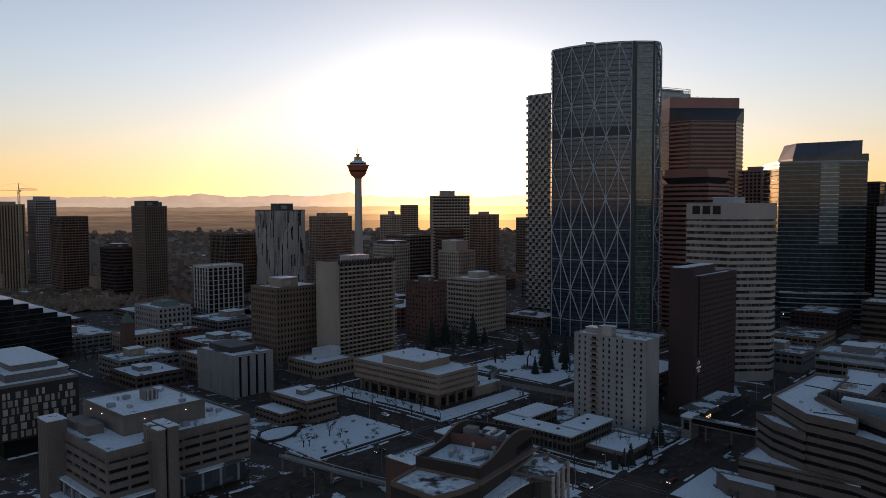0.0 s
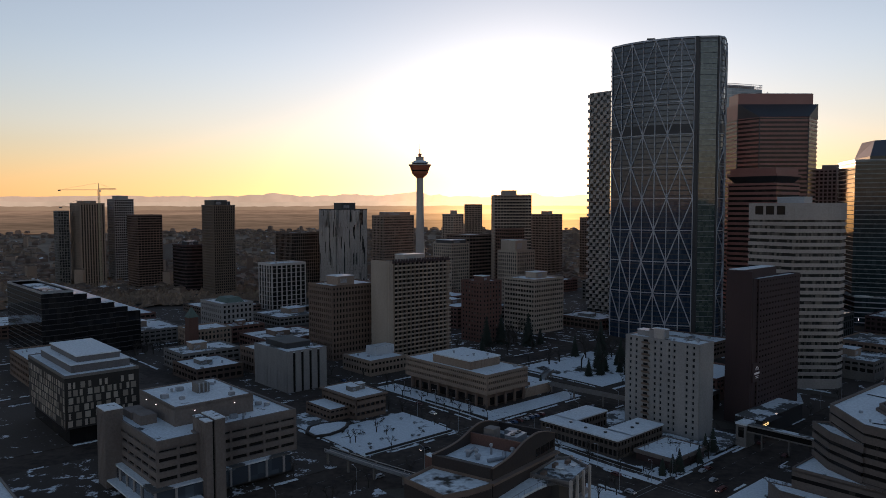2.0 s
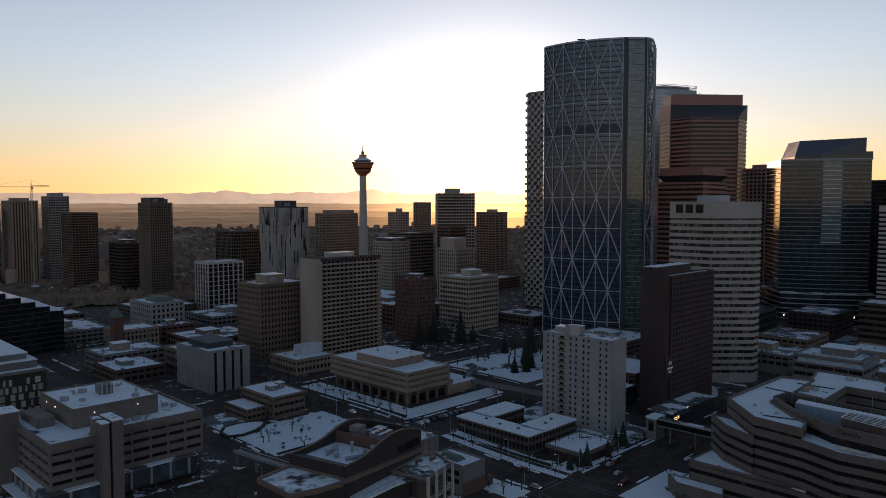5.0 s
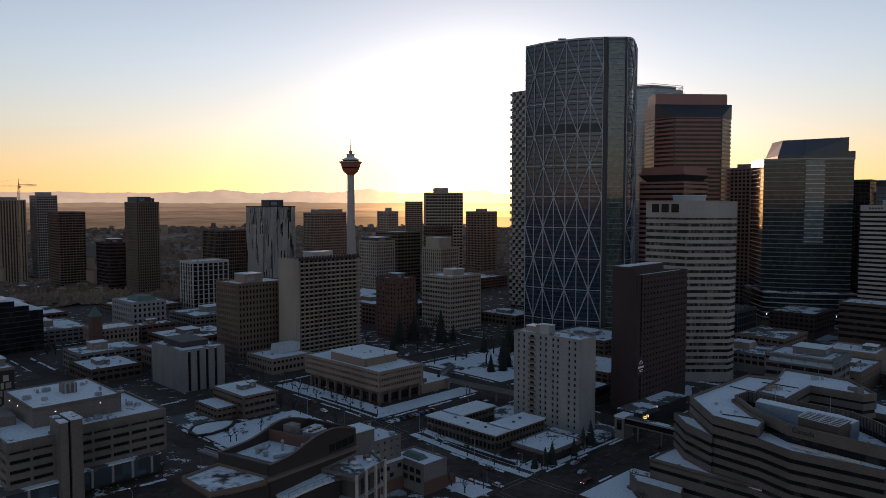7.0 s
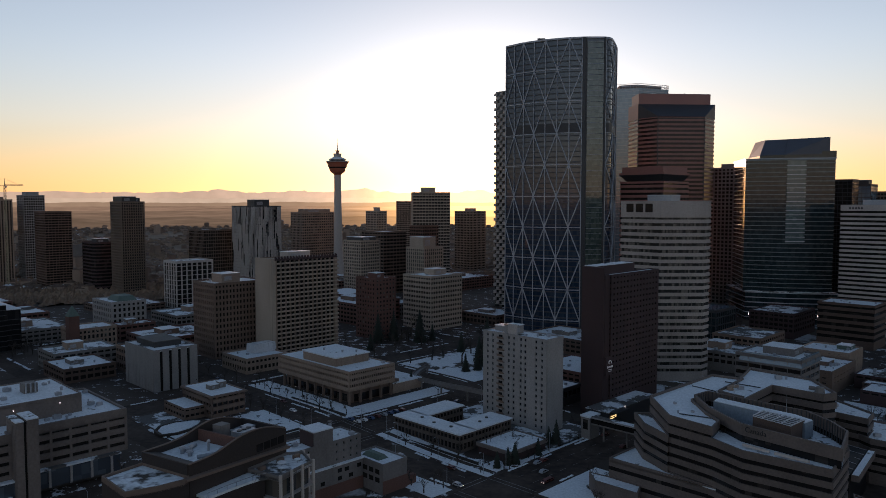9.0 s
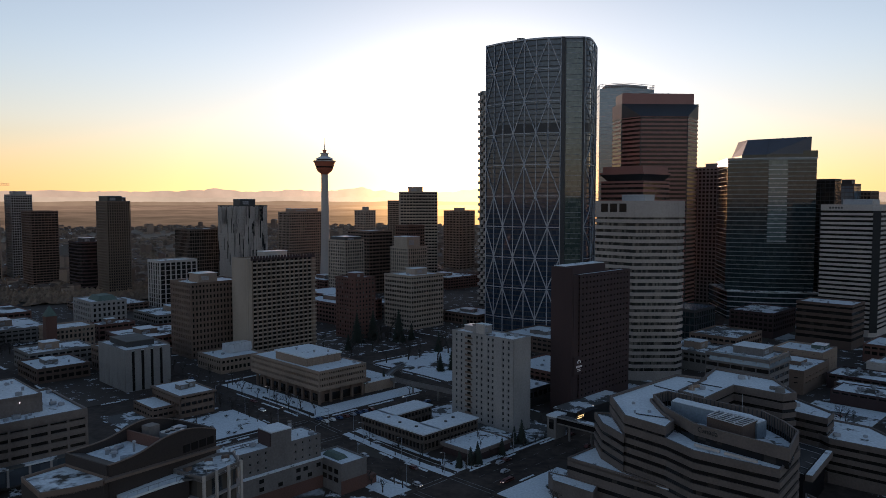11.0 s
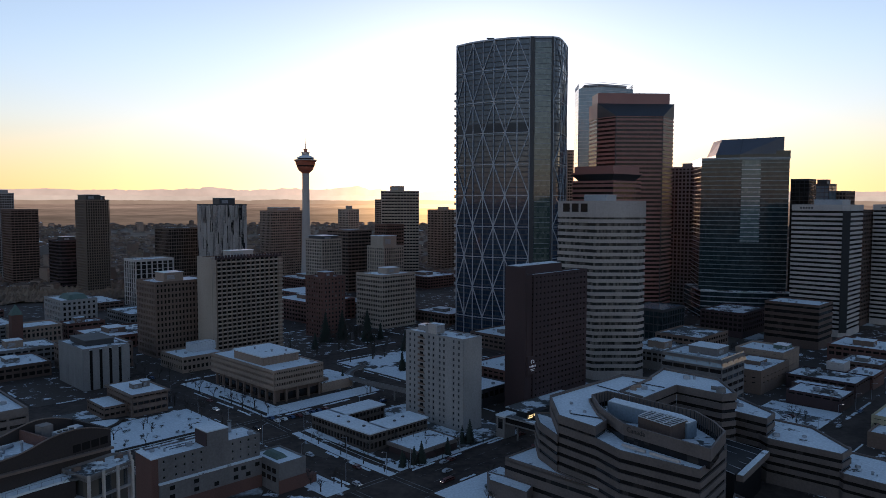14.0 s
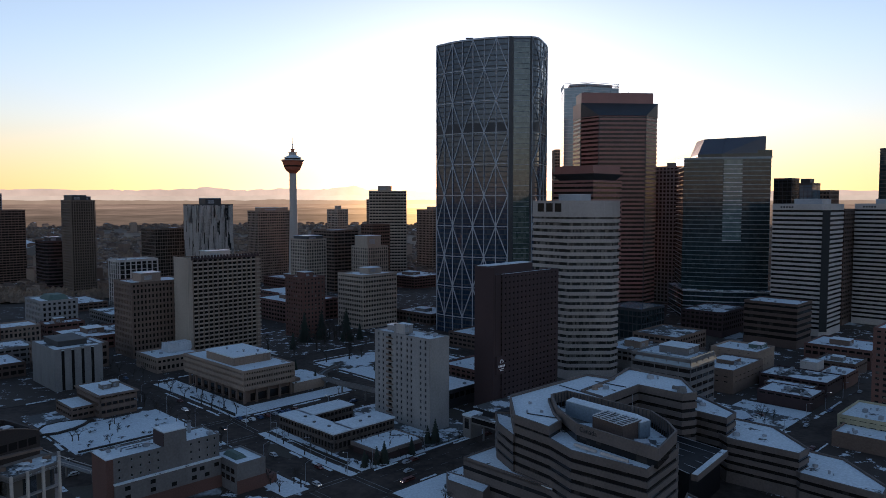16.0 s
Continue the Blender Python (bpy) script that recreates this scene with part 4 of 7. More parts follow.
block("mirror_tower", 822, 205, 24, 20, 124, "bronze mirror glass tower", M_DARK, G_SILVER, floors=30, band=0.6, pier=0.3, bay=4, depth=0.12, top=S_THIN, plants=((3, 3, 14, 12, 5, M_DARK),))
block("brown_far_tower", 846, 196, 30, 22, 117, "far brown office tower", M_BROWN, G_DARK, floors=26, band=1.6, pier=0.6, top=S_THIN)
block("dark_glass_tower", 914, 133, 34, 36, 161, "dark glass office tower", M_DARK, G_TEAL, floors=40, band=0.9, pier=0, depth=0.15, top=S_THIN)

# ---- towers to the south ----
ob = block("striped_residence_tower", 447, 745, 44, 37, 102, "residential tower with irregular pale vertical strips", M_DARK, G_ROOM, floors=30, band=0.5, pier=0, depth=0.3, plants=((14, 10, 34, 26, 8, M_DARK),), top=S_THIN, seed=11)
rng = random.Random(5)
blades = [[Build().box(0, -0.25, 0, w, 0.2, h).mesh("cladding_strip", M_PALE) for w in (0.7, 1.0)] for h in (16.8, 20.2, 13.6)]
for run, base, ang in ((44, (0, 0), 0.0), (37, (0, 37), -math.pi / 2)):
    for c in range(int(run / 1.45)):
        z = 0.0
        while z < 100:
            k = rng.randrange(3)
            h = (16.8, 20.2, 13.6)[k]
            if rng.random() < 0.86:
                part("cladding_strip", rng.choice(blades[k]), M_PALE, ob, at=(base[0] + math.cos(ang) * (c * 1.45 + 0.4), base[1] + math.sin(ang) * (c * 1.45 + 0.4), min(z, 102 - h)), turn=ang)
            z += h
block("dark_residence_tower", 342, 842, 27, 32, 107, "dark brown residential tower with balconies", mat("umber_cladding", (0.17, 0.12, 0.088)), G_DARK, floors=34, bay=2.6, band=1.0, pier=0.7, depth=0.9, plants=((2, 2, 18, 28, 6.5, M_DARK), (19, 8, 25, 24, 5, M_DARK)), top=S_THIN)
block("concrete_frame_tower", 262, 1070, 31, 46, 110, "unfinished concrete tower under a crane", M_TAN, G_DARK, floors=32, bay=3.4, band=0.5, pier=1.5, depth=0.5, top=S_THIN, plants=((5, 5, 22, 30, 4),))
block("stepped_residence_tower", 310, 1084, 26, 30, 116, "grey stepped residential tower", M_STUCCO, G_DARK, floors=34, bay=3.0, band=1.2, pier=0.7, plants=((4, 4, 20, 20, 5),))
block("balcony_residence_tower", 300, 968, 31, 38, 95, "dark residential tower with wrap balconies", mat("russet_cladding", (0.15, 0.09, 0.065)), G_DARK, floors=30, bay=4, band=1.2, pier=0.4, top=S_THIN)
block("lift_core_tower", 240, 1090, 14, 20, 100, "slim concrete tower beside a building site", M_GREY, G_ROOM, floors=28, bay=4, band=1.0, pier=0.8)
block("rounded_office_block", 334, 905, 26, 40, 58, "dark office block with a rounded corner", M_DARKBRICK, G_DARK, floors=14, band=1.6, pier=0, poly=[(0, 8), (2.5, 2.5), (8, 0), (26, 0), (26, 40), (0, 40)], top=S_THIN, plants=((6, 8, 20, 24, 5, M_DARK),))
block("bronze_office_block", 420, 800, 42, 38, 74, "bronze glass office block", mat("bronze_cladding", (0.12, 0.09, 0.07)), G_DARK, floors=18, bay=3, band=1.0, pier=0.5, top=S_THIN)
block("column_office_block", 337, 698, 40, 28, 47, "pale office block with tall thin columns", M_PALE, G_DARK, floors=10, bay=5.5, band=0.5, pier=1.1, depth=0.9, gears=4)
block("tan_hotel_block", 560, 803, 52, 26, 93, "wide tan hotel slab", M_TAN, G_ROOM, floors=26, bay=3.4, band=1.5, pier=0.8, plants=((8, 6, 50, 20, 5),), top=S_THIN)
block("square_residence_tower", 706.8, 825.3, 20, 25, 93.5, "square pale residential tower", M_BEIGE, G_ROOM, floors=26, bay=3.4, band=1.5, pier=0.9, plants=((6, 6, 12, 14, 6),))
block("broad_office_tower", 664.8, 701.8, 49.3, 34, 119.5, "broad pale office tower against the sunset", M_BEIGE, G_DARK, floors=30, band=1.9, pier=0.5, bay=4, plants=((12, 4, 30, 24, 7),), top=S_THIN, turn=9.7)
block("slim_office_tower", 975, 1081.5, 34, 30, 109, "slim office tower against the sunset", M_TAN, G_DARK, floors=28, band=1.6, pier=0.6, turn=8)
block("sunset_office_tower", 822, 742, 34, 34, 93, "square office tower against the sunset", M_TAN, G_DARK, floors=24, band=1.6, pier=0.6, plants=((8, 8, 20, 20, 5),))
block("low_sunset_block", 870, 680, 46, 40, 88, "office block against the sunset", M_TAN, G_DARK, floors=22, band=1.6, pier=0.6)
block("slim_beige_tower", 818, 515, 30, 22, 172, "slim beige tower squeezed between glass towers", M_TAN, G_DARK, floors=44, band=1.6, pier=0.6, turn=4, top=S_THIN)
block("pale_hotel_tower", 489, 594, 26, 29, 66, "pale hotel tower with a dark top floor", M_BEIGE, G_ROOM, floors=19, bay=3.2, band=1.3, pier=1.0, plants=((2, 2, 23, 26, 4, M_DARK),))
block("long_office_block", 560, 640, 36, 40, 72, "long brown office block with a snowy barrel roof", M_BROWN, G_DARK, floors=18, band=1.8, pier=0.5, bay=5, top=S_FULL)
block("stepped_stone_block", 518, 528, 27, 27, 60, "stepped pale stone office block", M_BEIGE, G_ROOM, floors=15, bay=3.0, band=1.4, pier=1.1, plants=((4, 6, 22, 26, 11),))
block("dark_slab_tower", 590.4, 606, 26, 22, 79, "brown office block below a taller tower", mat("dark_bronze", (0.15, 0.08, 0.055)), G_DARK, floors=20, band=1.7, pier=0.5)
block("brick_residence_tower", 369, 428, 21, 24, 47, "slim reddish brick residential tower", M_REDBRICK, G_ROOM, floors=14, bay=3.6, band=1.7, pier=1.6, plants=((6, 6, 14, 16, 4),), top=S_THIN)
ob = block("precast_office_block", 428, 427, 38, 34, 44.5, "tan precast office block with deep ribbon windows", M_BEIGE, G_DARK, floors=11, bay=3.0, band=2.0, pier=0.5, depth=0.8, gears=4, plants=((16, 12, 30, 24, 5),))
ob = block("ribbed_brown_office_block", 246, 450, 40, 30, 51, "brown precast office block with a dense window grid", M_BROWN, G_DARK, floors=13, bay=2.7, band=1.6, pier=1.2, depth=0.6, gears=4, plants=((10, 8, 24, 22, 6, M_TAN),))
block("sports_hall", 425, 540, 40, 45, 20, "large brown hall with a full snowy roof", M_REDBRICK, G_DARK, floors=2, bay=9, band=7.5, pier=1.0, top=S_FULL, parapet=0.6)
block("glass_pavilion", 545, 236, 36, 30, 24, "low pavilion with a pale glass roof", M_DARK, G_TEAL, floors=4, bay=4, band=0.9, pier=0.4, top=G_SILVER, parapet=0.4)
block("dark_low_office", 508, 188, 44, 34, 13, "dark low office with patchy snow", M_BROWN, G_DARK, floors=3, bay=4, band=1.7, pier=1.0, top=S_THIN, gears=8, seed=71)
block("dark_corner_office", 620, 205, 50, 36, 16, "dark office block with patchy snow", M_DARKBRICK, G_DARK, floors=4, bay=4, band=1.7, pier=1.0, top=S_THIN, gears=8, seed=72)
# ---- slab apartment tower with balconies ----
def slab_tower():
    ob = thing("apartment_slab", 271, 418, "tan apartment slab with stacked balconies and a dark roof screen", "building", "city buildings")
    du, dv, z, n = 54.0, 20.5, 68.0, 23
    part("body", Build().box(0, 0, -5, du, dv, z), M_TAN, ob)
    part("end_wall", Build().box(-0.5, 1.2, -5, 0.05, dv, z + 1.2), M_BEIGE, ob, "blank pale end wall")
    part("end_wall", Build().box(-0.3, -0.9, -5, 2.2, 1.2, z + 1.2), M_BEIGE, ob)
    step = z / n
    slab = Build().box(2.2, -1.7, 0, du, 0.1, 0.22)
    for k in range(14):
        u = 2.4 + k * (du - 2.4) / 14
        slab.box(u, -1.7, 0, u + 0.2, 0, step)
    slab_mesh = slab.mesh("balcony_floor", M_TAN)
    rail = Build()
    for k in range(14):
        u = 2.7 + k * (du - 2.4) / 14
        rail.box(u, -1.68, 0.25, u + 3.3, -1.6, 1.25)
    rail_mesh = rail.mesh("balcony_rail", M_BEIGE)
    pane_mesh = Build().box(0, -0.03, 0.25, 3.3, 0.02, 2.85).mesh("pane", G_DARK)
    m = 0
    for f in range(n):
        part("balcony_floor", slab_mesh, M_TAN, ob, at=(0, 0, f * step))
        part("balcony_rail", rail_mesh, M_BEIGE, ob, at=(0, 0, f * step))
        for k in range(13):
            if m < 299:
                part("pane", pane_mesh, G_DARK, ob, at=(2.7 + k * (du - 2.4) / 14, 0, f * step))
                m += 1
    roof(ob, rect(du, dv), z, M_TAN, S_ROOF, 0.8)
    teeth = Build()
    for k in range(22):
        u = 1.5 + k * (du - 2) / 22
        teeth.solid([(u, -1.8, z - 0.4), (u + 1.9, -1.8, z - 0.4), (u + 1.9, -0.6, z - 0.4), (u, -0.6, z - 0.4)], [(u + 0.3, -0.7, z + 2.4), (u + 1.6, -0.7, z + 2.4), (u + 1.6, -0.5, z + 2.4), (u + 0.3, -0.5, z + 2.4)])
    part("roof_screen", teeth, M_DARKBRICK, ob, "dark scalloped roof screen")
    plant(ob, 16, 5, 34, 15, z, 4.5, M_PALE)


slab_tower()


# ---- concrete hall with tall slits ----
M_HALL = mat("pale_ribbed_concrete", (0.235, 0.215, 0.205), vary=0.18, coarse=0.2)


def hall():
    ob = thing("ribbed_concrete_block", 179, 394, "pale ribbed concrete block with tall dark slits", "building", "city buildings")
    du, dv, z = 26.0, 39.0, 23.3
    part("glazing", Build().box(0.6, 0.6, -5, du - 0.6, dv - 0.6, z - 0.5), G_DARK, ob)
    fin = Build().box(0, 0, -4, 3.6, 1.2, z).mesh("wall_panel", M_HALL)
    for k in range(5):
        part("wall_panel", fin, M_HALL, ob, at=(k * 5.35, 0, 0))
    side = Build().box(0, 0, -4, 1.2, 3.55, 12.5).mesh("wall_panel", M_HALL)
    for k in range(10):
        part("wall_panel", side, M_HALL, ob, at=(0, 0.2 + k * 3.9, 0))
    part("upper_wall", Build().box(-0.05, 0.1, 12, 1.2, dv, z), M_HALL, ob, "blank ribbed upper wall")
    part("back_wall", Build().box(1, dv - 1.0, -4, du, dv, z).box(du - 1, 0.1, -4, du + 0.02, dv - 1, z), M_HALL, ob)
    part("roof", Build().box(0.3, 0.3, z - 0.4, du - 0.3, dv - 0.3, z + 0.2), S_THIN, ob)
    part("parapet", Build().ring(rect(du, dv), inset(rect(du, dv), 0.5), z + 0.02, z + 0.7), M_HALL, ob)
    part("plant_room", Build().box(5, 10, z, 21, 34, z + 3.2), M_DARK, ob)
    part("lid", Build().box(4.6, 9.6, z + 3.2, 21.4, 34.4, z + 3.6), mat("dark_roofing", (0.09, 0.085, 0.08)), ob)
    block("brick_civic_block", 188, 440, 38, 30, 15, "brown low civic block with a snowy roof", M_BROWN, G_DARK, floors=3, bay=4, band=2, pier=1.2, gears=4, seed=5)


hall()


# ---- two-level office with a snowy roof beside the lawn ----
ob = block("small_office", 177, 325, 18.5, 30.5, 11.2, "small three-storey office with an overhanging snowy roof", M_BROWN, G_DARK, floors=3, bay=3.1, band=2.1, pier=0.35, parapet=0.25, top=S_FULL, depth=0.9,
           plants=((6, 12, 10.5, 17, 2.4, M_GREY), (11.5, 13, 15, 17, 3.0, M_GREY)))
part("eave", Build().ring(inset(rect(18.5, 30.5), -1.0), inset(rect(18.5, 30.5), 0.1), 10.6, 11.4), M_BROWN, ob)
block("office_annex", 166, 331, 11, 22, 6, "low annex of a small office", M_BROWN, G_DARK, floors=2, bay=3, band=1.7, pier=0.6, top=S_FULL, parapet=0.3)
raised = thing("raised_lawn", 148, 314, "raised snowy lawn behind a dark clipped hedge", "lawn")
oval = [(0, 2), (6, 0), (13, 1.5), (19, 5), (23, 9.5), (20, 13), (12, 15.5), (5, 14.5), (0.5, 9)]
part("bank", Build().prism(oval, -4, 0.9), M_BROWN, raised)
part("snow", Build().prism(inset(oval, 0.5), 0.9, 1.2), S_FULL, raised)
part("hedge", Build().ring(inset(oval, -1.2), inset(oval, -0.2), -4, 1.3), M_BARK, raised, "dark clipped hedge")


# ---- government building: overhanging top, columns below ----
def government():
    ob = thing("government_building", 239.5, 296, "tan concrete government building with overhanging upper storeys", "building", "city buildings")
    du, dv = 32.0, 67.0
    part("base", Build().box(3.4, 3.4, -4, du + 6, dv - 4, 7.5), M_BROWN, ob)
    part("base_glazing", Build().box(3.2, 6, 0.4, 3.5, dv - 6, 4.4).box(6, 3.2, 0.4, du, 3.5, 4.4), G_DARK, ob)
    col = Build().box(-0.6, -0.6, -4, 0.6, 0.6, 7.4).mesh("column", M_BROWN)
    for k in range(9):
        part("column", col, M_TAN, ob, at=(1.4, 1.5 + k * 7.6, 0))
    for k in range(1, 5):
        part("column", col, M_TAN, ob, at=(1.4 + k * 7.2, 1.5, 0))
    part("soffit", Build().box(0.6, 0.6, 7.0, du - 0.4, dv - 0.4, 7.8), M_TAN, ob)
    poly = rect(du, dv)
    facade(ob, poly, 7.6, 17.2, 3, bay=1.55, band=1.75, pier=0.45, depth=0.7, wall=M_TAN, pane=G_DARK)
    roof(ob, poly, 17.4, M_TAN, S_FULL, 0.5, 0.8)
    pent = part("penthouse", Build().box(4, 16.5, 17.4, 27, 47, 22.0), M_TAN, ob)
    part("penthouse_roof", Build().box(3.4, 15.9, 21.9, 27.6, 47.6, 22.6), S_FULL, pent)
    for k in range(9):
        part("rib", Build().box(5 + k * 2.5, 16.2, 17.4, 5.3 + k * 2.5, 16.6, 21.8), M_TAN, pent)
    for u, v in ((12, 38), (15, 25), (21, 20)):
        part("vent", Build().tube((u, v, 22.5), (u, v, 23.6), 0.5, 10).tube((u, v, 23.6), (u, v, 23.9), 0.8, 10), M_METAL, pent)
    gear(ob, random.Random(4), 28, 4, 31, 30, 17.4, 6)
    part("wing", Build().box(du + 0.5, 2, -4, du + 22, 26, 5.4), M_TAN, ob)
    part("wing_roof", Build().box(du + 0.3, 1.7, 5.4, du + 22.3, 26.3, 5.9), S_ROOF, ob)


government()
ob = block("grey_podium", 238, 396, 30, 30, 9.0, "low tan building wrapped in white sheeting", M_TAN, G_DARK, floors=2, bay=3, band=2.2, pier=1.0, top=S_ROOF, gears=3)
tarp = mat("white_tarpaulin", (0.5, 0.5, 0.51), bump=0.8)
for k in range(9):
    u = 14 + k * 1.8
    part("sheet", Build().solid([(u, 14, 9.3), (u + 1.8, 14, 9.3), (u + 1.8, 24, 9.3), (u, 24, 9.3)], [(u + 0.1, 14.6, 14.5 + 0.5 * (k % 2)), (u + 1.7, 14.6, 14.3 + 0.6 * ((k + 1) % 2)), (u + 1.7, 23.5, 14.6), (u + 0.1, 23.5, 14.9)]), tarp, ob, "creased white tarpaulin")



# ---- courtyard house: three arms round a court ----
def courtyard():
    ob = thing("courtyard_building", 234.3, 211.6, "low dark courtyard building with snowy flat roofs", "building", "city buildings")
    wall = mat("dark_brown_wall", (0.10, 0.075, 0.06))
    for u0, v0, u1, v1 in ((0, 0, 10, 43), (10.02, 31, 35.5, 43), (10.02, 0, 35.5, 13)):
        poly = rect(u1 - u0, v1 - v0, u0, v0)
        facade(ob, poly, -4, 4.4, 2, bay=2.4, band=1.5, pier=0.5, depth=0.5, wall=wall, pane=G_DARK)
        part("roof", Build().prism(inset(poly, -0.5), 4.4, 5.0), S_FULL, ob, "snowy flat roof with an overhang")
    part("court", Build().box(10, 13, -4.2, 35, 31, -3.6), S_THIN, ob)
    for u, v in ((5, 10), (6, 30), (20, 6), (27, 8), (4, 20)):
        part("skylight", Build().tube((u, v, 5), (u, v, 5.5), 0.8, 10), M_DARK, ob)


courtyard()


# ---- apartment house with punched windows ----
def punched(ob, a, b, z0, z1, floors, openings, wall, pane, height=1.5, sill=0.95, depth=0.35):
    """One wall from a to b with real openings, a column of them at each (from, to); each window is a part."""
    run = Vector((b[0] - a[0], b[1] - a[1]))
    length, ang = run.length, math.atan2(run.y, run.x)
    step = (z1 - z0) / floors
    xs = sorted({0.0, length, *(e for o in openings for e in o)})
    zs = sorted({z0, z1, *(z0 + f * step + e for f in range(floors) for e in (sill, sill + height))})
    holes = {(i, k) for i in range(len(xs) - 1) for k in range(len(zs) - 1) if any(abs(xs[i] - o[0]) < 1e-6 for o in openings) and k % 2 == 1 and k < 2 * floors}
    w = Build()
    nx, nz = len(xs), len(zs)
    w.v = [(x, y, z) for y in (0.0, depth) for x in xs for z in zs]

    def at(i, k, back=0):
        return back * nx * nz + i * nz + k

    for i in range(nx - 1):
        for k in range(nz - 1):
            if (i, k) in holes:
                for p, q in (((i, k), (i + 1, k)), ((i + 1, k), (i + 1, k + 1)), ((i + 1, k + 1), (i, k + 1)), ((i, k + 1), (i, k))):
                    w.f.append((at(*q), at(*p), at(*p, 1), at(*q, 1)))
            else:
                w.f.append((at(i, k), at(i + 1, k), at(i + 1, k + 1), at(i, k + 1)))
    w.m = [0] * len(w.f)
    part("wall", w, wall, ob, at=(a[0], a[1], 0), turn=ang)
    meshes = {}
    for o in openings:
        d = round(o[1] - o[0], 2)
        if d not in meshes:
            g = Build().box(0, depth - 0.06, 0, d, depth, height, 0)
            g.box(0, depth - 0.14, 0, 0.07, depth - 0.05, height, 1).box(d - 0.07, depth - 0.14, 0, d, depth - 0.05, height, 1).box(0, depth - 0.14, 0, d, depth - 0.05, 0.07, 1)
            meshes[d] = g.mesh("window", pane, M_METAL)
        for f in range(floors):
            part("window", meshes[d], pane, ob, at=(a[0] + math.cos(ang) * o[0], a[1] + math.sin(ang) * o[0], z0 + f * step + sill), turn=ang)


def apartment():
    ob = thing("apartment_tower", 283.4, 201.3, "beige concrete apartment tower with small dark windows", "building", "city buildings")
    du, dv, z = 13.5, 40.0, 41.0
    part("core", Build().box(0.4, 0.4, -6, du - 0.4, dv - 0.4, z - 0.2), M_STUCCO, ob)
    # the long face towards the street has pairs of columns and a balcony bay
    opens = [(2.2, 3.3), (5.6, 6.7), (12.2, 13.3), (15.0, 16.1), (19.4, 20.5), (22.6, 23.7), (27.2, 29.8), (33.0, 34.1), (36.4, 37.5)]
    punched(ob, (0, dv), (0, 0), -2.8, z, 15, [(dv - e, dv - s) for s, e in reversed(opens)], M_STUCCO, G_ROOM, height=1.5, sill=0.9)
    part("side_wall", Build().box(0.36, 0, -6, du, 0.39, z), M_STUCCO, ob, "blank beige side wall")
    part("blind_wall", Build().box(du - 0.35, 0.4, -6, du, dv, z).box(0.35, dv - 0.35, -6, du - 0.35, dv, z), M_STUCCO, ob)
    bal = Build().box(-1.0, 25.9, 0, 0.05, 30.2, 0.15).box(-1.0, 25.9, 0.15, -0.9, 30.2, 1.0).mesh("balcony", M_BROWN)
    for f in range(14):
        part("balcony", bal, M_BROWN, ob, at=(0, 0, 0.6 + f * 2.92))
    roof(ob, rect(du, dv), z, M_STUCCO, S_ROOF, 0.6)
    plant(ob, 2.4, 21, 9, 28, z, 4.2, M_STUCCO)
    part("chimney_wall", Build().box(1, 19.5, z, 2.2, 24.5, z + 5.2), M_WHITE, ob, "pale blank stair tower wall")
    plant(ob, 6, 29, 11.5, 37, z, 2.6, M_STUCCO)
    gear(ob, random.Random(8), 3, 4, 11, 18, z, 5)


apartment()
ob = thing("planted_podium", 241, 188, "low brick podium with a snowy planted roof", "building", "city buildings")
part("wall", Build().ring(inset(rect(26, 20), 0.8), inset(rect(26, 20), 1.3), -5, -0.6), M_DARKBRICK, ob)
part("edge_slab", Build().ring(rect(26, 20), inset(rect(26, 20), 0.7), -0.7, 0.9), M_TAUPE, ob, "pale concrete edge")
part("deck", Build().prism(inset(rect(26, 20), 0.6), -0.6, 0.5), S_LAWN, ob, "snowy planted roof")

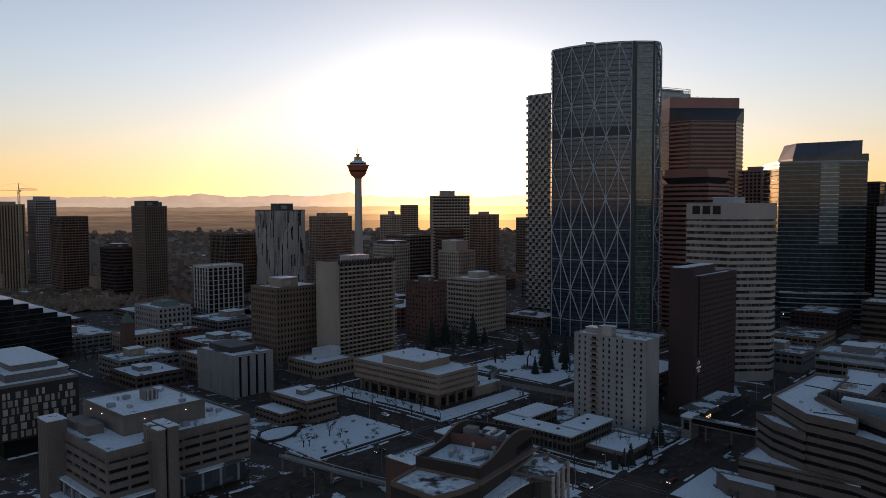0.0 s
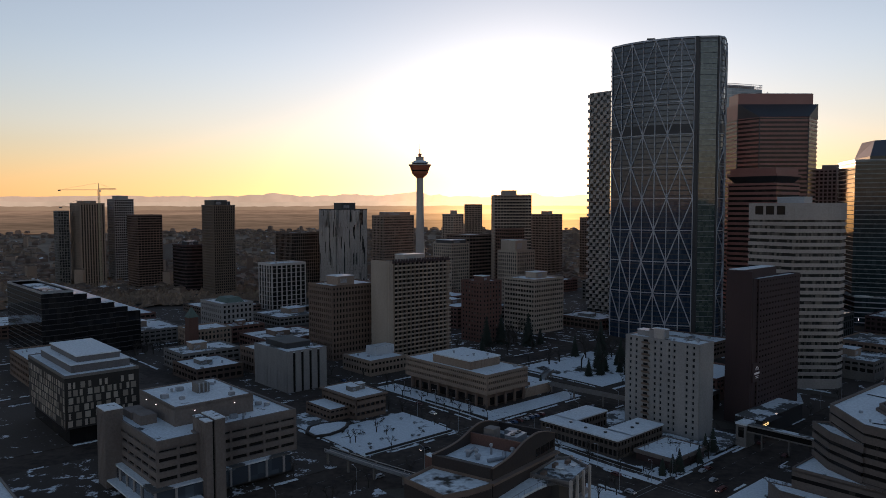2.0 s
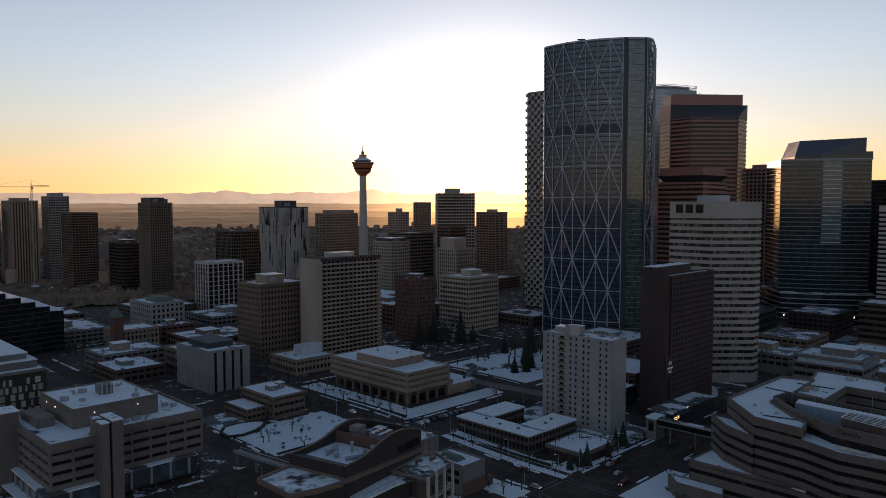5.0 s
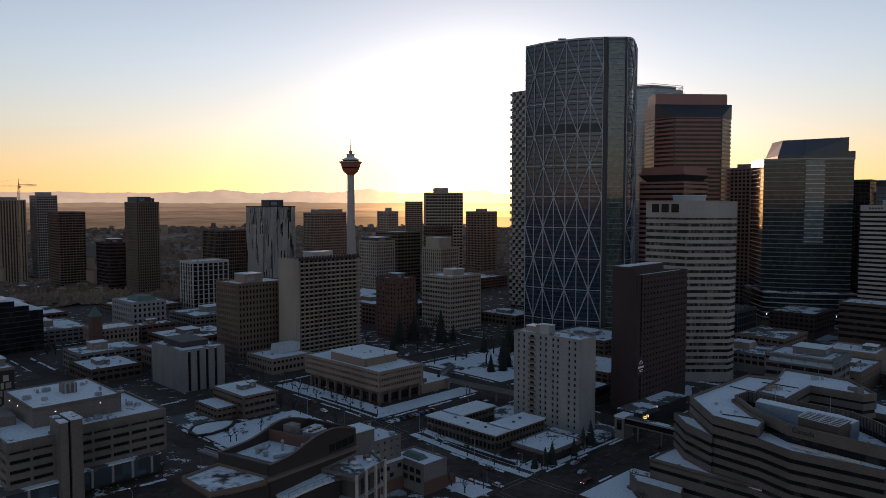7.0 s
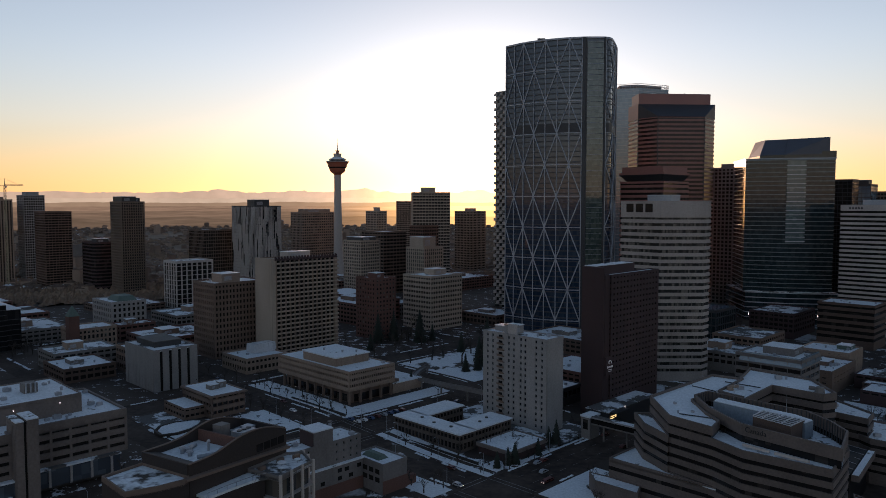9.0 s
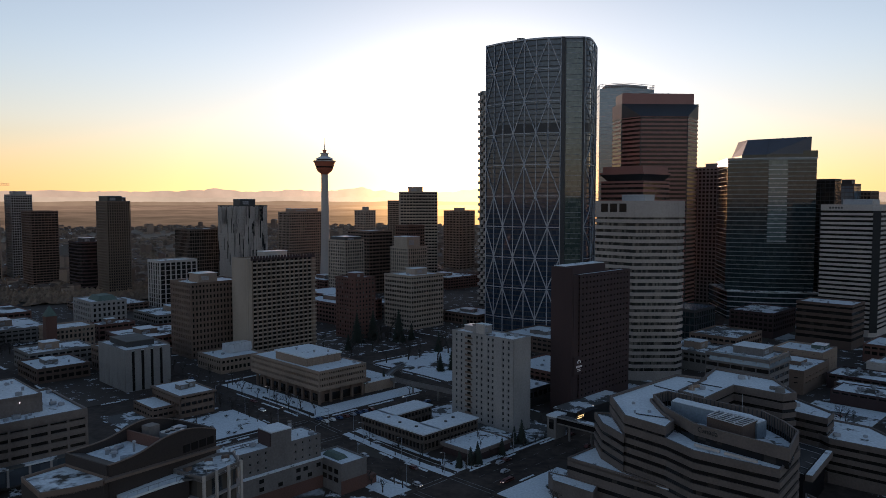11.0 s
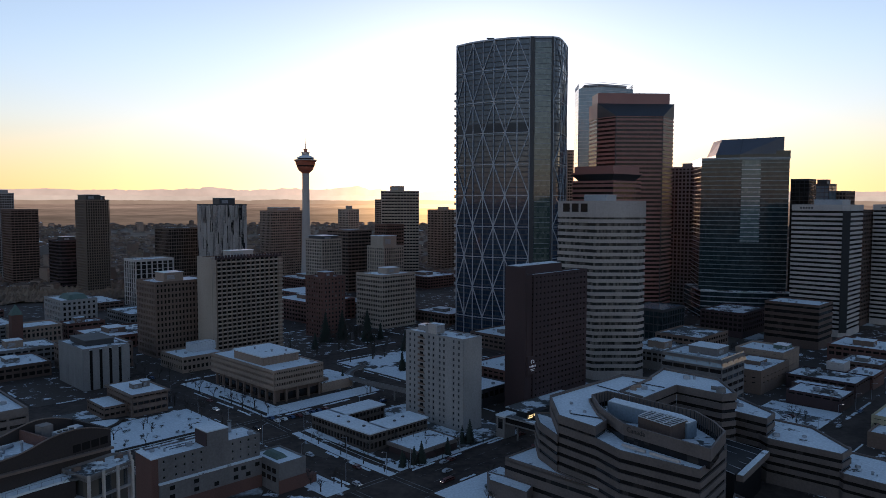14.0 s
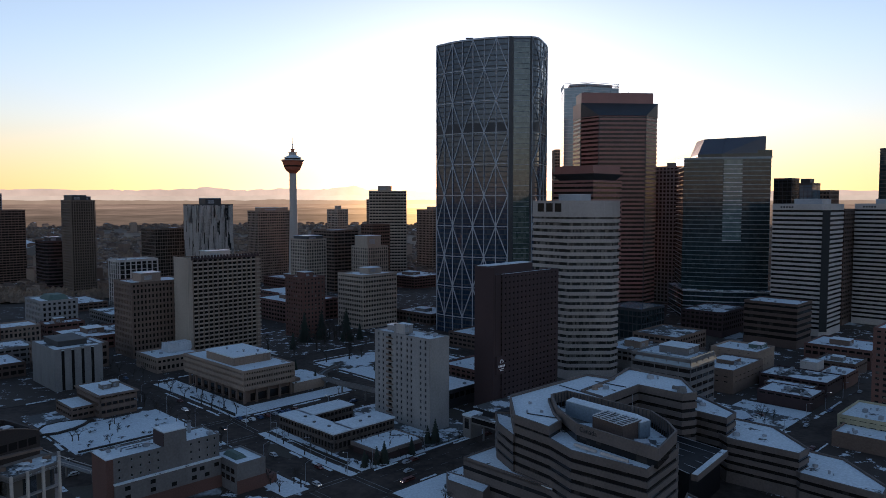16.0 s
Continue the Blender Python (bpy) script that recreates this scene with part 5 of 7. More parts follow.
# ---- hotel: dark brick blade and block ----
def hotel():
    ob = thing("hotel_tower", 325.5, 196.3, "dark brown brick hotel tower with a tall blind end wall", "building", "city buildings")
    du, dv, z = 54.0, 13.5, 71.0
    part("end_wall", Build().box(-0.6, 0.4, -5, 0.6, dv, z + 2.4), M_DARKBRICK, ob, "blind brick end wall")
    part("upper_wall", Build().box(0.65, 5.4, -5, 38, dv, z + 2.6), M_DARKBRICK, ob)
    poly = rect(du - 5, 6, 5, -0.6)
    facade(ob, poly, 4, z - 2.4, 22, bay=3.6, band=1.9, pier=2.0, depth=0.3, wall=M_DARKBRICK, pane=G_DARK, edges=(0,))
    part("base", Build().prism(poly, -5, 4.02), M_DARKBRICK, ob)
    part("wall", Build().box(0.65, 0.2, -5, 5, 5.4, z - 1.5), M_DARKBRICK, ob)
    part("roof", Build().box(5.2, -0.4, z - 2.4, du - 0.2, 5.2, z - 2.0).box(1, 6, z + 2.6, 37.6, dv - 0.4, z + 2.9), S_ROOF, ob)
    part("parapet", Build().ring(rect(du - 5, 6, 5, -0.6), inset(rect(du - 5, 6, 5, -0.6), 0.4), z - 2.4, z - 1.4), M_DARKBRICK, ob)
    # sign on the street face: a ring mark over bars
    white = lamp_mat("lit_sign_white", (0.8, 0.78, 0.74), 0.03)
    mark = Build()
    for k in range(16):
        a0, a1 = math.pi * (-0.75 + 1.5 * k / 16), math.pi * (-0.75 + 1.5 * (k + 1) / 16)
        arc = [(4.6 + 1.35 * r * math.sin(a), 24.4 + 1.1 * r * math.cos(a)) for a, r in ((a0, 1.0), (a1, 1.0), (a1, 0.74), (a0, 0.74))]
        mark.solid([(x, -0.85, z) for x, z in arc], [(x, -0.62, z) for x, z in arc])
    part("sign_mark", mark, white, ob, "lit white ring mark")
    for k in range(5):
        part("sign_bar", Build().box(2.1 + k * 1.1, -0.85, 21.6, 2.7 + k * 1.1, -0.62, 22.6), white, ob, "lit white bar")
    part("sign_bar", Build().box(3.0, -0.85, 20.5, 6.2, -0.62, 20.75), white, ob)
    part("sign_bar", Build().box(3.3, -0.85, 19.7, 5.9, -0.62, 19.95), white, ob)
    part("sign_panel", Build().box(0.7, -0.6, 17.8, 4.98, 0.19, 27.4), M_DARKBRICK, ob, "brick sign panel")
    pod = part("podium", Build().box(-16, -13, -5, 30, 0.1, 4.6), M_DARK, ob)
    part("podium_roof", Build().box(-16.4, -13.4, 4.6, 30.4, 0.0, 5.0), S_THIN, pod)
    gold = lamp_mat("lit_yellow_sign", (1.0, 0.72, 0.25), 0.45)
    part("entrance_sign", Build().box(-14.8, -13.3, 1.3, -11.2, -13.05, 1.75).box(-14.2, -13.3, 2.3, -11.0, -13.05, 2.7), gold, pod, "lit yellow bars over the entrance")
    part("entrance_arrow", Build().box(-10.4, -13.3, 2.6, -8.6, -13.05, 3.1).box(-10.0, -13.3, 1.6, -9.4, -13.05, 2.6), gold, pod, "lit pale arrow")
    part("entrance_canopy", Build().box(-15.5, -17, 4.7, -3, -13.1, 5.1), M_DARK, pod)


hotel()
block("market_hall", 318, 222, 26, 40, 6, "low block with patchy snow on its roof", M_DARK, G_DARK, floors=1, bay=4, band=1.5, pier=0.8, top=S_ROOF, gears=5, parapet=0.5)
block("brick_row", 352, 228, 40, 34, 9, "low brick block behind a hotel", M_REDBRICK, G_DARK, floors=3, bay=4, band=1.4, pier=1.2, top=S_ROOF, gears=5)
# covered footbridge between the hotel and the terraced offices
br = thing("footbridge", 292, 150, "covered footbridge over a street with a pale roof edge", "footbridge")
part("deck", Build().box(0, -6, 3.2, 3.6, 36, 3.8), M_GREY, br)
part("glazing", Build().box(0.2, -6, 3.8, 3.4, 36, 6.2), G_DARK, br)
part("roof", Build().box(-0.3, -6, 6.2, 3.9, 36.4, 6.8), M_STUCCO, br)
part("roof_snow", Build().box(0.1, -6, 6.8, 3.4, 36, 6.95), S_THIN, br)
head = part("stair_head", Build().box(-0.6, 32, -5, 7.4, 37, 6.2), M_GREY, br, "concrete stair tower at the bridge end")
part("stair_head_roof", Build().box(-0.9, 31.7, 6.2, 7.7, 37.3, 7.0), S_ROOF, head)
part("stair_window", Build().box(-0.7, 33.2, 0.5, -0.5, 35.8, 5.2), G_DARK, head)
for k in range(3):
    part("pier", Build().tube((1.8, 2 + k * 12, -5), (1.8, 2 + k * 12, 3.3), 0.5, 8), M_GREY, br)


# ---- terraced government offices ----
def terraced():
    ob = thing("terraced_offices", 0, 0, "terraced brown-grey office complex with snowy roof decks", "building", "city buildings", turn=0)
    # a left arm and a back arm round an open court behind the plant ring
    court = [(123.6, 253.5), (120.8, 266.2), (103, 284), (125, 310.2), (139.5, 296.3), (146, 299), (146.5, 323.5), (127, 343), (115.7, 323), (105.7, 329)]
    main = [(70.3, 290.5), (71, 263.5), (82.5, 249.8), (88.4, 238.2), (109.7, 221.8), (123.8, 241.7), (125.5, 247)] + court
    top = [(70.3, 290.5), (71, 263.5), (82.5, 249.8), (87.6, 258.6), (86.0, 268), (85.6, 286), (93.0, 292.8)] + court[2:]
    floors, z0, z1 = 7, 1.5, 29.3
    z_deck = 25.8
    step = (z_deck - z0) / floors
    part("base", Build().prism(main, -6, z0 + 0.2), M_PRECAST, ob)
    part("glazing", Build().prism(inset(main, 0.5), z0, z_deck - 0.4), G_DARK, ob, "dark ribbon windows")
    for k in range(floors):
        part("spandrel", Build().ring(main, inset(main, 0.6), z0 + k * step + 1.5, z0 + (k + 1) * step + (0.0 if k < floors - 1 else 0.6)), M_PRECAST, ob)
    part("roof", Build().prism(inset(main, 0.55), z_deck - 0.5, z_deck), S_ROOF, ob, "snowy lower roof deck")
    part("top_storey", Build().prism(inset(top, 0.5), z_deck, z1 - 0.6), G_DARK, ob)
    part("top_spandrel", Build().ring(top, inset(top, 0.6), z_deck + 1.5, z1 + 1.0), M_PRECAST, ob)
    part("top_roof", Build().prism(inset(top, 0.55), z1 - 0.6, z1), S_FULL, ob, "snow-covered roof deck")
    for (u0, v0), (u1, v1) in (((76, 268), (88, 262)), ((108, 318), (119.5, 308.6)), ((92, 310), (100, 300))):
        part("roof_pipe", Build().tube((u0, v0, z1 + 0.25), (u1, v1, z1 + 0.25), 0.22, 6), M_DARK, ob)
    gear(ob, random.Random(31), 76, 268, 84, 286, z1, 3)
    gear(ob, random.Random(32), 98, 296, 112, 316, z1, 2)
    gear(ob, random.Random(33), 130, 316, 141, 330, z1, 2)
    part("fan_housing", Build().tube((141, 303, z1), (141, 303, z1 + 2.2), 2.0, 12, 1.6).tube((138, 306, z1 + 1.2), (142, 303, z1 + 1.2), 0.8, 8), M_GREY, ob)
    # a lower tier along the street side
    tier = [(65.2, 291), (65.7, 277.5), (70.8, 263.4), (71.2, 264.6), (70.6, 291)]
    part("tier", Build().prism(tier, -6, 22.2), G_DARK, ob)
    for k in range(6):
        part("tier_spandrel", Build().ring(inset(tier, -0.6), inset(tier, 0.1), z0 + k * step + 1.5, z0 + (k + 1) * step + (0.0 if k < 5 else 0.8)), M_PRECAST, ob)
    part("tier_snow", Build().prism(inset(tier, 0.15), 22.1, 22.5), S_ROOF, ob, "patchy snow on the tier")
    part("court_snow", Build().prism([(121, 267), (104.5, 284), (125, 308.4), (139, 295.4), (130, 280)], -2, 9.0), S_THIN, ob, "thin snow in the open court")
    # upper ring with the plant inside
    up = [(86.1, 286), (86.5, 268), (91.5, 248.6), (113.4, 224.2), (123.7, 242.6), (123.4, 253.3), (120.6, 265.7), (93.1, 292.3)]
    z_up = z1 + 2.8
    z_in = z_deck + 0.5
    part("upper_wall", Build().ring(up, inset(up, 0.7), 28.2, z_up), M_PRECAST, ob, "blank parapet wall")
    part("upper_glazing", Build().ring(inset(up, 0.3), inset(up, 0.65), z_deck - 0.2, 28.2), G_DARK, ob, "dark ribbon window below the parapet")
    part("upper_deck", Build().prism(inset(up, 0.66), z_deck - 0.1, z_in), S_THIN, ob, "sunken plant deck with thin snow")
    post = Build().box(-0.12, -0.12, z_in, 0.12, 0.12, z_up - 0.02).mesh("wall_stud", M_DARK)
    for p, q in ((4, 5), (5, 6), (6, 7), (7, 0)):
        a, c = Vector(inset(up, 0.85)[p]), Vector(inset(up, 0.85)[q])
        for k in range(round((c - a).length / 1.6)):
            w = a.lerp(c, k / round((c - a).length / 1.6))
            part("wall_stud", post, M_DARK, ob, at=(w.x, w.y, 0))
    for t0, t1 in ((0.08, 0.38), (0.44, 0.80)):
        a, c = Vector((88.6, 244.6)), Vector((109.2, 223.4))
        p, q = a.lerp(c, t0), a.lerp(c, t1)
        part("deck_bench", Build().tube((p.x, p.y, z_deck + 0.9), (q.x, q.y, z_deck + 0.9), 0.6, 4), M_WHITE, ob, "long white duct on the lower deck")
    # plant inside the ring: a bent duct, a cooling tower and small units
    screen = mat("blue_grey_panel", (0.22, 0.26, 0.30), rough=0.5)
    duct = [(91, 277.5), (101.2, 266.4), (110.0, 258.0), (113.2, 250.6), (117.6, 254.4), (114.4, 261.2), (104.4, 271.6), (94.2, 282.4)]
    body = part("plant_duct", Build().prism(duct, z_in, z1 + 2.5), screen, ob, "blue-grey plant housing")
    part("duct_snow", Build().prism(inset(duct, 0.25), z1 + 2.5, z1 + 2.75), S_FULL, body)
    part("side_pipe", Build().tube((88.4, 279, z_in + 2.6), (88.9, 262, z_in + 2.6), 0.8, 8), screen, ob)
    cool = [(98.1, 256.5), (106.5, 245.2), (114.2, 252.8), (104.2, 263.6)]
    tower = part("cooling_tower", Build().prism(cool, z_in, z1 + 2.9), M_UMBER, ob, "brown cooling tower under a steel grating")
    part("tower_top", Build().prism(inset(cool, 0.3), z1 + 2.9, z1 + 3.05), M_DARK, tower)
    for k in range(6):
        p, q = Vector(cool[0]).lerp(Vector(cool[3]), k / 5), Vector(cool[1]).lerp(Vector(cool[2]), k / 5)
        part("grating_bar", Build().tube((p.x, p.y, z1 + 3.2), (q.x, q.y, z1 + 3.2), 0.16, 4), M_STEEL, tower)
    for k in range(5):
        p, q = Vector(cool[0]).lerp(Vector(cool[1]), k / 4), Vector(cool[3]).lerp(Vector(cool[2]), k / 4)
        part("grating_bar", Build().tube((p.x, p.y, z1 + 3.35), (q.x, q.y, z1 + 3.35), 0.16, 4), M_STEEL, tower)
    part("air_handler", Build().box(110, 240, z_in, 114.5, 244.5, z_in + 2.2), M_METAL, ob)
    part("air_handler", Build().box(114, 233, z_in, 117.5, 237, z_in + 1.2), M_METAL, ob)
    part("air_handler", Build().box(90, 260, z_in, 93, 264, z_in + 1.6), M_METAL, ob)
    part("air_handler", Build().box(95, 254.5, z_in, 97, 257, z_in + 1.2), M_METAL, ob)
    for x, y in ((100, 282), (114, 268)):
        part("aerial", Build().tube((x, y, z_in), (x, y, z1 + 8), 0.07, 4), M_METAL, ob)
    # the sunken deck behind, with a fan housing
    part("fan_housing", Build().tube((106, 305, z1), (106, 305, z1 + 1.4), 1.5, 10, 1.1).tube((106, 305, z1 + 1.2), (108.6, 303, z1 + 2.2), 0.7, 8), M_TAN, ob)
    for q0, q1 in (((99.9, 300.6), (117.2, 323.0)), ((99.9, 300.6), (107.0, 291.5))):
        d = (Vector(q1) - Vector(q0)).normalized() * 0.35
        part("deck_wall", Build().prism([(q0[0] + d.y, q0[1] - d.x), (q1[0] + d.y, q1[1] - d.x), (q1[0] - d.y, q1[1] + d.x), (q0[0] - d.y, q0[1] + d.x)], z1 - 0.1, z1 + 0.9), M_PRECAST, ob)
    # name on the parapet
    cu = bpy.data.curves.new("lettering", "FONT")
    cu.body, cu.size, cu.extrude = "Canada", 2.5, 0.04
    tmp = bpy.data.objects.new("lettering", cu)
    scene.collection.objects.link(tmp)
    bpy.context.view_layer.update()
    me = bpy.data.meshes.new_from_object(tmp.evaluated_get(bpy.context.evaluated_depsgraph_get()))
    bpy.data.objects.remove(tmp)
    me.materials.clear()
    me.materials.append(M_BLACK)
    let = new("lettering", me)
    let.parent = ob
    a, c = Vector(up[2]), Vector(up[3])
    d = (c - a).normalized()
    let.matrix_basis = Matrix(((d.x, 0, d.y, a.x + d.x * 1.4 + d.y * 0.06), (d.y, 0, -d.x, a.y + d.y * 1.4 - d.x * 0.06), (0, 1, 0, z1 + 0.4), (0, 0, 0, 1)))
    tagged(let, "dark raised letters")
    # step terrace in front
    low = [(52.4, 276.6), (86.6, 246.4), (82.3, 250.2), (71.0, 263.8), (65.5, 277.6), (65.2, 290.9)]
    part("terrace", Build().prism(low, -6, 8.8), M_PRECAST, ob)
    part("terrace_parapet", Build().ring(low, inset(low, 0.4), 8.2, 9.8), M_PRECAST, ob)
    part("terrace_snow", Build().prism(inset(low, 0.45), 8.8, 9.2), S_ROOF, ob)
    foot = [(45.6, 281.0), (46.5, 272.0), (60.0, 260.5), (62.5, 267.6), (52.3, 276.5)]
    part("foot_block", Build().prism(foot, -6, 1.9), M_PRECAST, ob)
    part("foot_snow", Build().prism(inset(foot, 0.4), 1.9, 2.15), S_ROOF, ob)
    part("foot_rim", Build().ring(foot, inset(foot, 0.35), 1.7, 2.5), M_PRECAST, ob)
    # terrace glazing strip
    for z0w, z1w in ((0.4, 1.9), (5.2, 6.6)):
        part("terrace_window", Build().prism(inset(low, -0.05), z0w, z1w), G_DARK, ob)
    # wings stepping down
    for poly, z in (([(146.8, 307.2), (157.1, 296), (163.7, 305), (156.6, 330.7), (140, 332), (131, 318)], 20.0), ([(156.2, 292.6), (177, 275.6), (183.4, 282.2), (180.6, 309.2), (169.2, 319.6), (150, 320)], 13.2),
                    ([(176.4, 273.4), (196.3, 254.2), (202, 262), (200.2, 290.1), (190.7, 299.3), (176, 300)], 6.7)):
        n = round(z / 3.4)
        part("wing_base", Build().prism(poly, -6, 0.5), M_PRECAST, ob)
        part("wing_glazing", Build().prism(inset(poly, 0.4), 0, z - 0.3), G_DARK, ob)
        for k in range(n):
            part("wing_spandrel", Build().ring(poly, inset(poly, 0.8), 0.3 + (z / n) * k + 1.4, 0.3 + (z / n) * (k + 1)), M_PRECAST, ob)
        part("wing_roof", Build().prism(inset(poly, 0.4), z - 0.4, z), S_ROOF, ob, "snow-covered wing roof")
        part("wing_parapet", Build().ring(inset(poly, -0.02), inset(poly, 0.6), z - 0.3, z + 0.7), M_PRECAST, ob)
        gear(ob, random.Random(round(z)), min(p[0] for p in poly) + 9, min(p[1] for p in poly) + 18, max(p[0] for p in poly) - 9, max(p[1] for p in poly) - 10, z, 4)
    # glazed link and the snowy bridge beside it
    a, b2, c, d = (126, 262, 13.4), (136, 297, 13.4), (151.5, 285.5, 11.4), (132.5, 259, 11.4)
    link = part("glazed_link", Build().solid([(x, y, -5) for x, y, z in (a, d, c, b2)], [a, d, c, b2]), mat("dark_tinted_roof_glass", (0.010, 0.010, 0.012), rough=0.6, vary=0.3, bump=0, spec=0.15), ob, "sloping dark glass roof")
    for k in range(6):
        t = k / 5
        part("glazing_bar", Build().tube(tuple(Vector(a).lerp(Vector(b2), t) + Vector((0, 0, 0.2))), tuple(Vector(d).lerp(Vector(c), t) + Vector((0, 0, 0.2))), 0.15, 4), M_METAL, link)
    edge = [(132.8, 258.6), (134.9, 257.2), (153.8, 283.8), (151.7, 285.3)]
    part("bridge_wall", Build().prism(edge, 9.4, 11.6), M_PRECAST, ob)
    part("bridge_snow", Build().prism(inset(edge, 0.25), 11.6, 11.8), S_ROOF, ob)
    side = [(109.5, 219.5), (120, 211), (136, 236), (129, 249), (122, 232.6)]
    part("terrace", Build().prism(side, -6, 8.0), M_PRECAST, ob)
    part("terrace_parapet", Build().ring(side, inset(side, 0.5), 7.6, 8.9), M_PRECAST, ob)
    part("terrace_snow", Build().prism(inset(side, 0.6), 7.9, 8.2), S_ROOF, ob)


terraced()

# ---- offices and rows behind ----
ob = block("banded_office", 395, 124, 28, 34, 25, "grey office with dark ribbon windows and a glass-edged roof", M_RIB, G_DARK, floors=6, bay=7, band=2.1, pier=0.35, gears=7, plants=((12, 8, 26, 24, 4, M_RIB),))
b = Build()
b.solid([(-0.3, -0.3, 22.0), (30.3, -0.3, 22.0), (30.3, 0.3, 22.0), (-0.3, 0.3, 22.0)], [(1.0, 1.0, 26.6), (29, 1.0, 26.6), (29, 1.4, 26.6), (1.0, 1.4, 26.6)])
b.solid([(-0.3, 0.3, 22.0), (0.3, 0.3, 22.0), (0.3, 32, 22.0), (-0.3, 32, 22.0)], [(1.0, 1.4, 26.6), (1.4, 1.4, 26.6), (1.4, 31, 26.6), (1.0, 31, 26.6)])
part("glass_eave", b, G_SILVER, ob, "sloping glass eave")
block("brown_brick_block", 455, 127, 44, 25, 9, "brown brick block with a snowy roof", M_BROWN, G_DARK, floors=3, bay=6.5, band=2.3, pier=3.2, top=S_ROOF, gears=10, seed=21, plants=((18, 8, 30, 18, 2.5, M_BROWN),))
block("ochre_brick_block", 500.5, 131, 28, 30, 12.3, "ochre brick block with blank bays and a snowy roof", M_TAN, G_DARK, floors=3, bay=7, band=3.3, pier=4.6, top=S_ROOF, gears=6, seed=26, plants=((16, 4, 26, 12, 2.4, M_COPPER),))
block("brick_shop_row", 484, 85.5, 28, 38, 4.2, "brick shop row with patchy snow on the roof", M_DARKBRICK, G_DARK, floors=1, bay=5, band=2.4, pier=1.0, top=S_PLAZA, gears=14, seed=22, parapet=0.6)
block("white_shop", 513, 100, 12, 10, 9, "white rendered shop with a snowy roof", M_WHITE, G_DARK, floors=2, bay=6, band=3.6, pier=3.0, top=S_ROOF, parapet=0.4)
block("corner_shop_row", 513, 84, 24, 15, 4.0, "low shop row with a snowy roof", M_REDBRICK, G_DARK, floors=1, bay=5, band=2.2, pier=1.0, top=S_ROOF, gears=6, seed=27, parapet=0.5)
block("long_shop_row", 449, 83, 22, 28, 3.2, "low shop row with a snowy roof", M_DARKBRICK, G_DARK, floors=1, bay=5, band=1.7, pier=1.0, top=S_PLAZA, gears=12, seed=23, parapet=0.5)
block("shop_lean_to", 472, 90, 10, 26, 2.4, "small lean-to shop roof with patchy snow", M_UMBER, G_DARK, floors=1, bay=5, band=1.4, pier=1.0, top=S_THIN, gears=5, seed=28, parapet=0.4)
setting("pavement_90", sheet(425.5, 448, 82, 118, 0.24), S_PLAZA, "snowy car park with tyre tracks")
block("cream_shop", 417, 27, 34, 34, 5.5, "cream stucco shop with a snowy roof", M_YELLOW, G_DARK, floors=2, bay=4, band=1.9, pier=1.2, top=S_ROOF, gears=8, seed=24)
block("shop_front_row", 399, 22, 20, 36, 2.2, "single-storey shop row with a snowy roof", M_BROWN, G_DARK, floors=1, bay=4, band=1.6, pier=0.8, top=S_FULL, gears=4, seed=25)
block("red_brick_tower", 457, 25, 30, 32, 42.5, "red brick apartment block", M_REDBRICK, G_ROOM, floors=14, bay=3.6, band=1.7, pier=1.6)
for k, (u, v, du, dv, z) in enumerate(((546, 88, 26, 24, 4), (578, 87, 40, 42, 8), (470, 186, 44, 40, 8), (430, 280, 44, 50, 10), (400, 490, 50, 60, 18), (330, 500, 46, 50, 10), (480, 400, 36, 44, 9),
                                     (226, 500, 50, 48, 9), (156, 486, 40, 30, 11), (150, 450, 30, 36, 8), (226, 560, 28, 18, 12), (290, 600, 70, 50, 8), (270, 700, 56, 60, 7), (160, 700, 60, 60, 9), (160, 600, 44, 60, 10),
                                     (60, 700, 60, 60, 10), (160, 810, 60, 60, 8), (420, 500, 60, 60, 12), (440, 690, 50, 40, 10), (540, 700, 60, 60, 12), (330, 600, 60, 60, 8), (430, 600, 44, 60, 11), (650, 600, 60, 60, 14), (640, 480, 50, 60, 22))):
    block("low_city_block", u, v, du, dv, z, ("low city block with patchy snow on its flat roof", "low brick block with a snowy flat roof", "low concrete block with a snowy flat roof")[k % 3],
          (M_UMBER, M_REDBRICK, M_GREY)[k % 3], G_DARK, floors=max(1, round(z / 3.6)), bay=4.5, band=1.7, pier=1.0, top=(S_ROOF, S_PLAZA, S_THIN)[k % 3], gears=9, seed=30 + k, plants=((du * 0.3, dv * 0.4, du * 0.55, dv * 0.7, 2.6 + k % 3, (M_GREY, M_BROWN, M_TAN)[k % 3]),))


# ---- white hotel with a copper roof, and the brick hall with a clock turret ----
ob = block("white_stone_hotel", 231, 588, 28, 40, 26.5, "white stone hotel with a dense window grid", M_STUCCO, G_DARK, floors=6, bay=4.0, band=1.7, pier=1.8, depth=0.5)
part("copper_roof", Build().solid([(8, 8, 26.6), (24, 8, 26.6), (24, 30, 26.6), (8, 30, 26.6)], [(10.5, 11, 30.5), (21.5, 11, 30.5), (21.5, 27, 30.5), (10.5, 27, 30.5)]), M_COPPER, ob, "green copper hip roof")
ob = block("old_city_hall", 186, 540, 30, 26, 16, "old sandstone hall with a clock turret", M_TAN, G_ROOM, floors=4, bay=3, band=1.4, pier=1.2)
tur = part("turret", Build().box(-4, -4, -4, 3, 3, 27), M_REDBRICK, ob, "square brick turret")
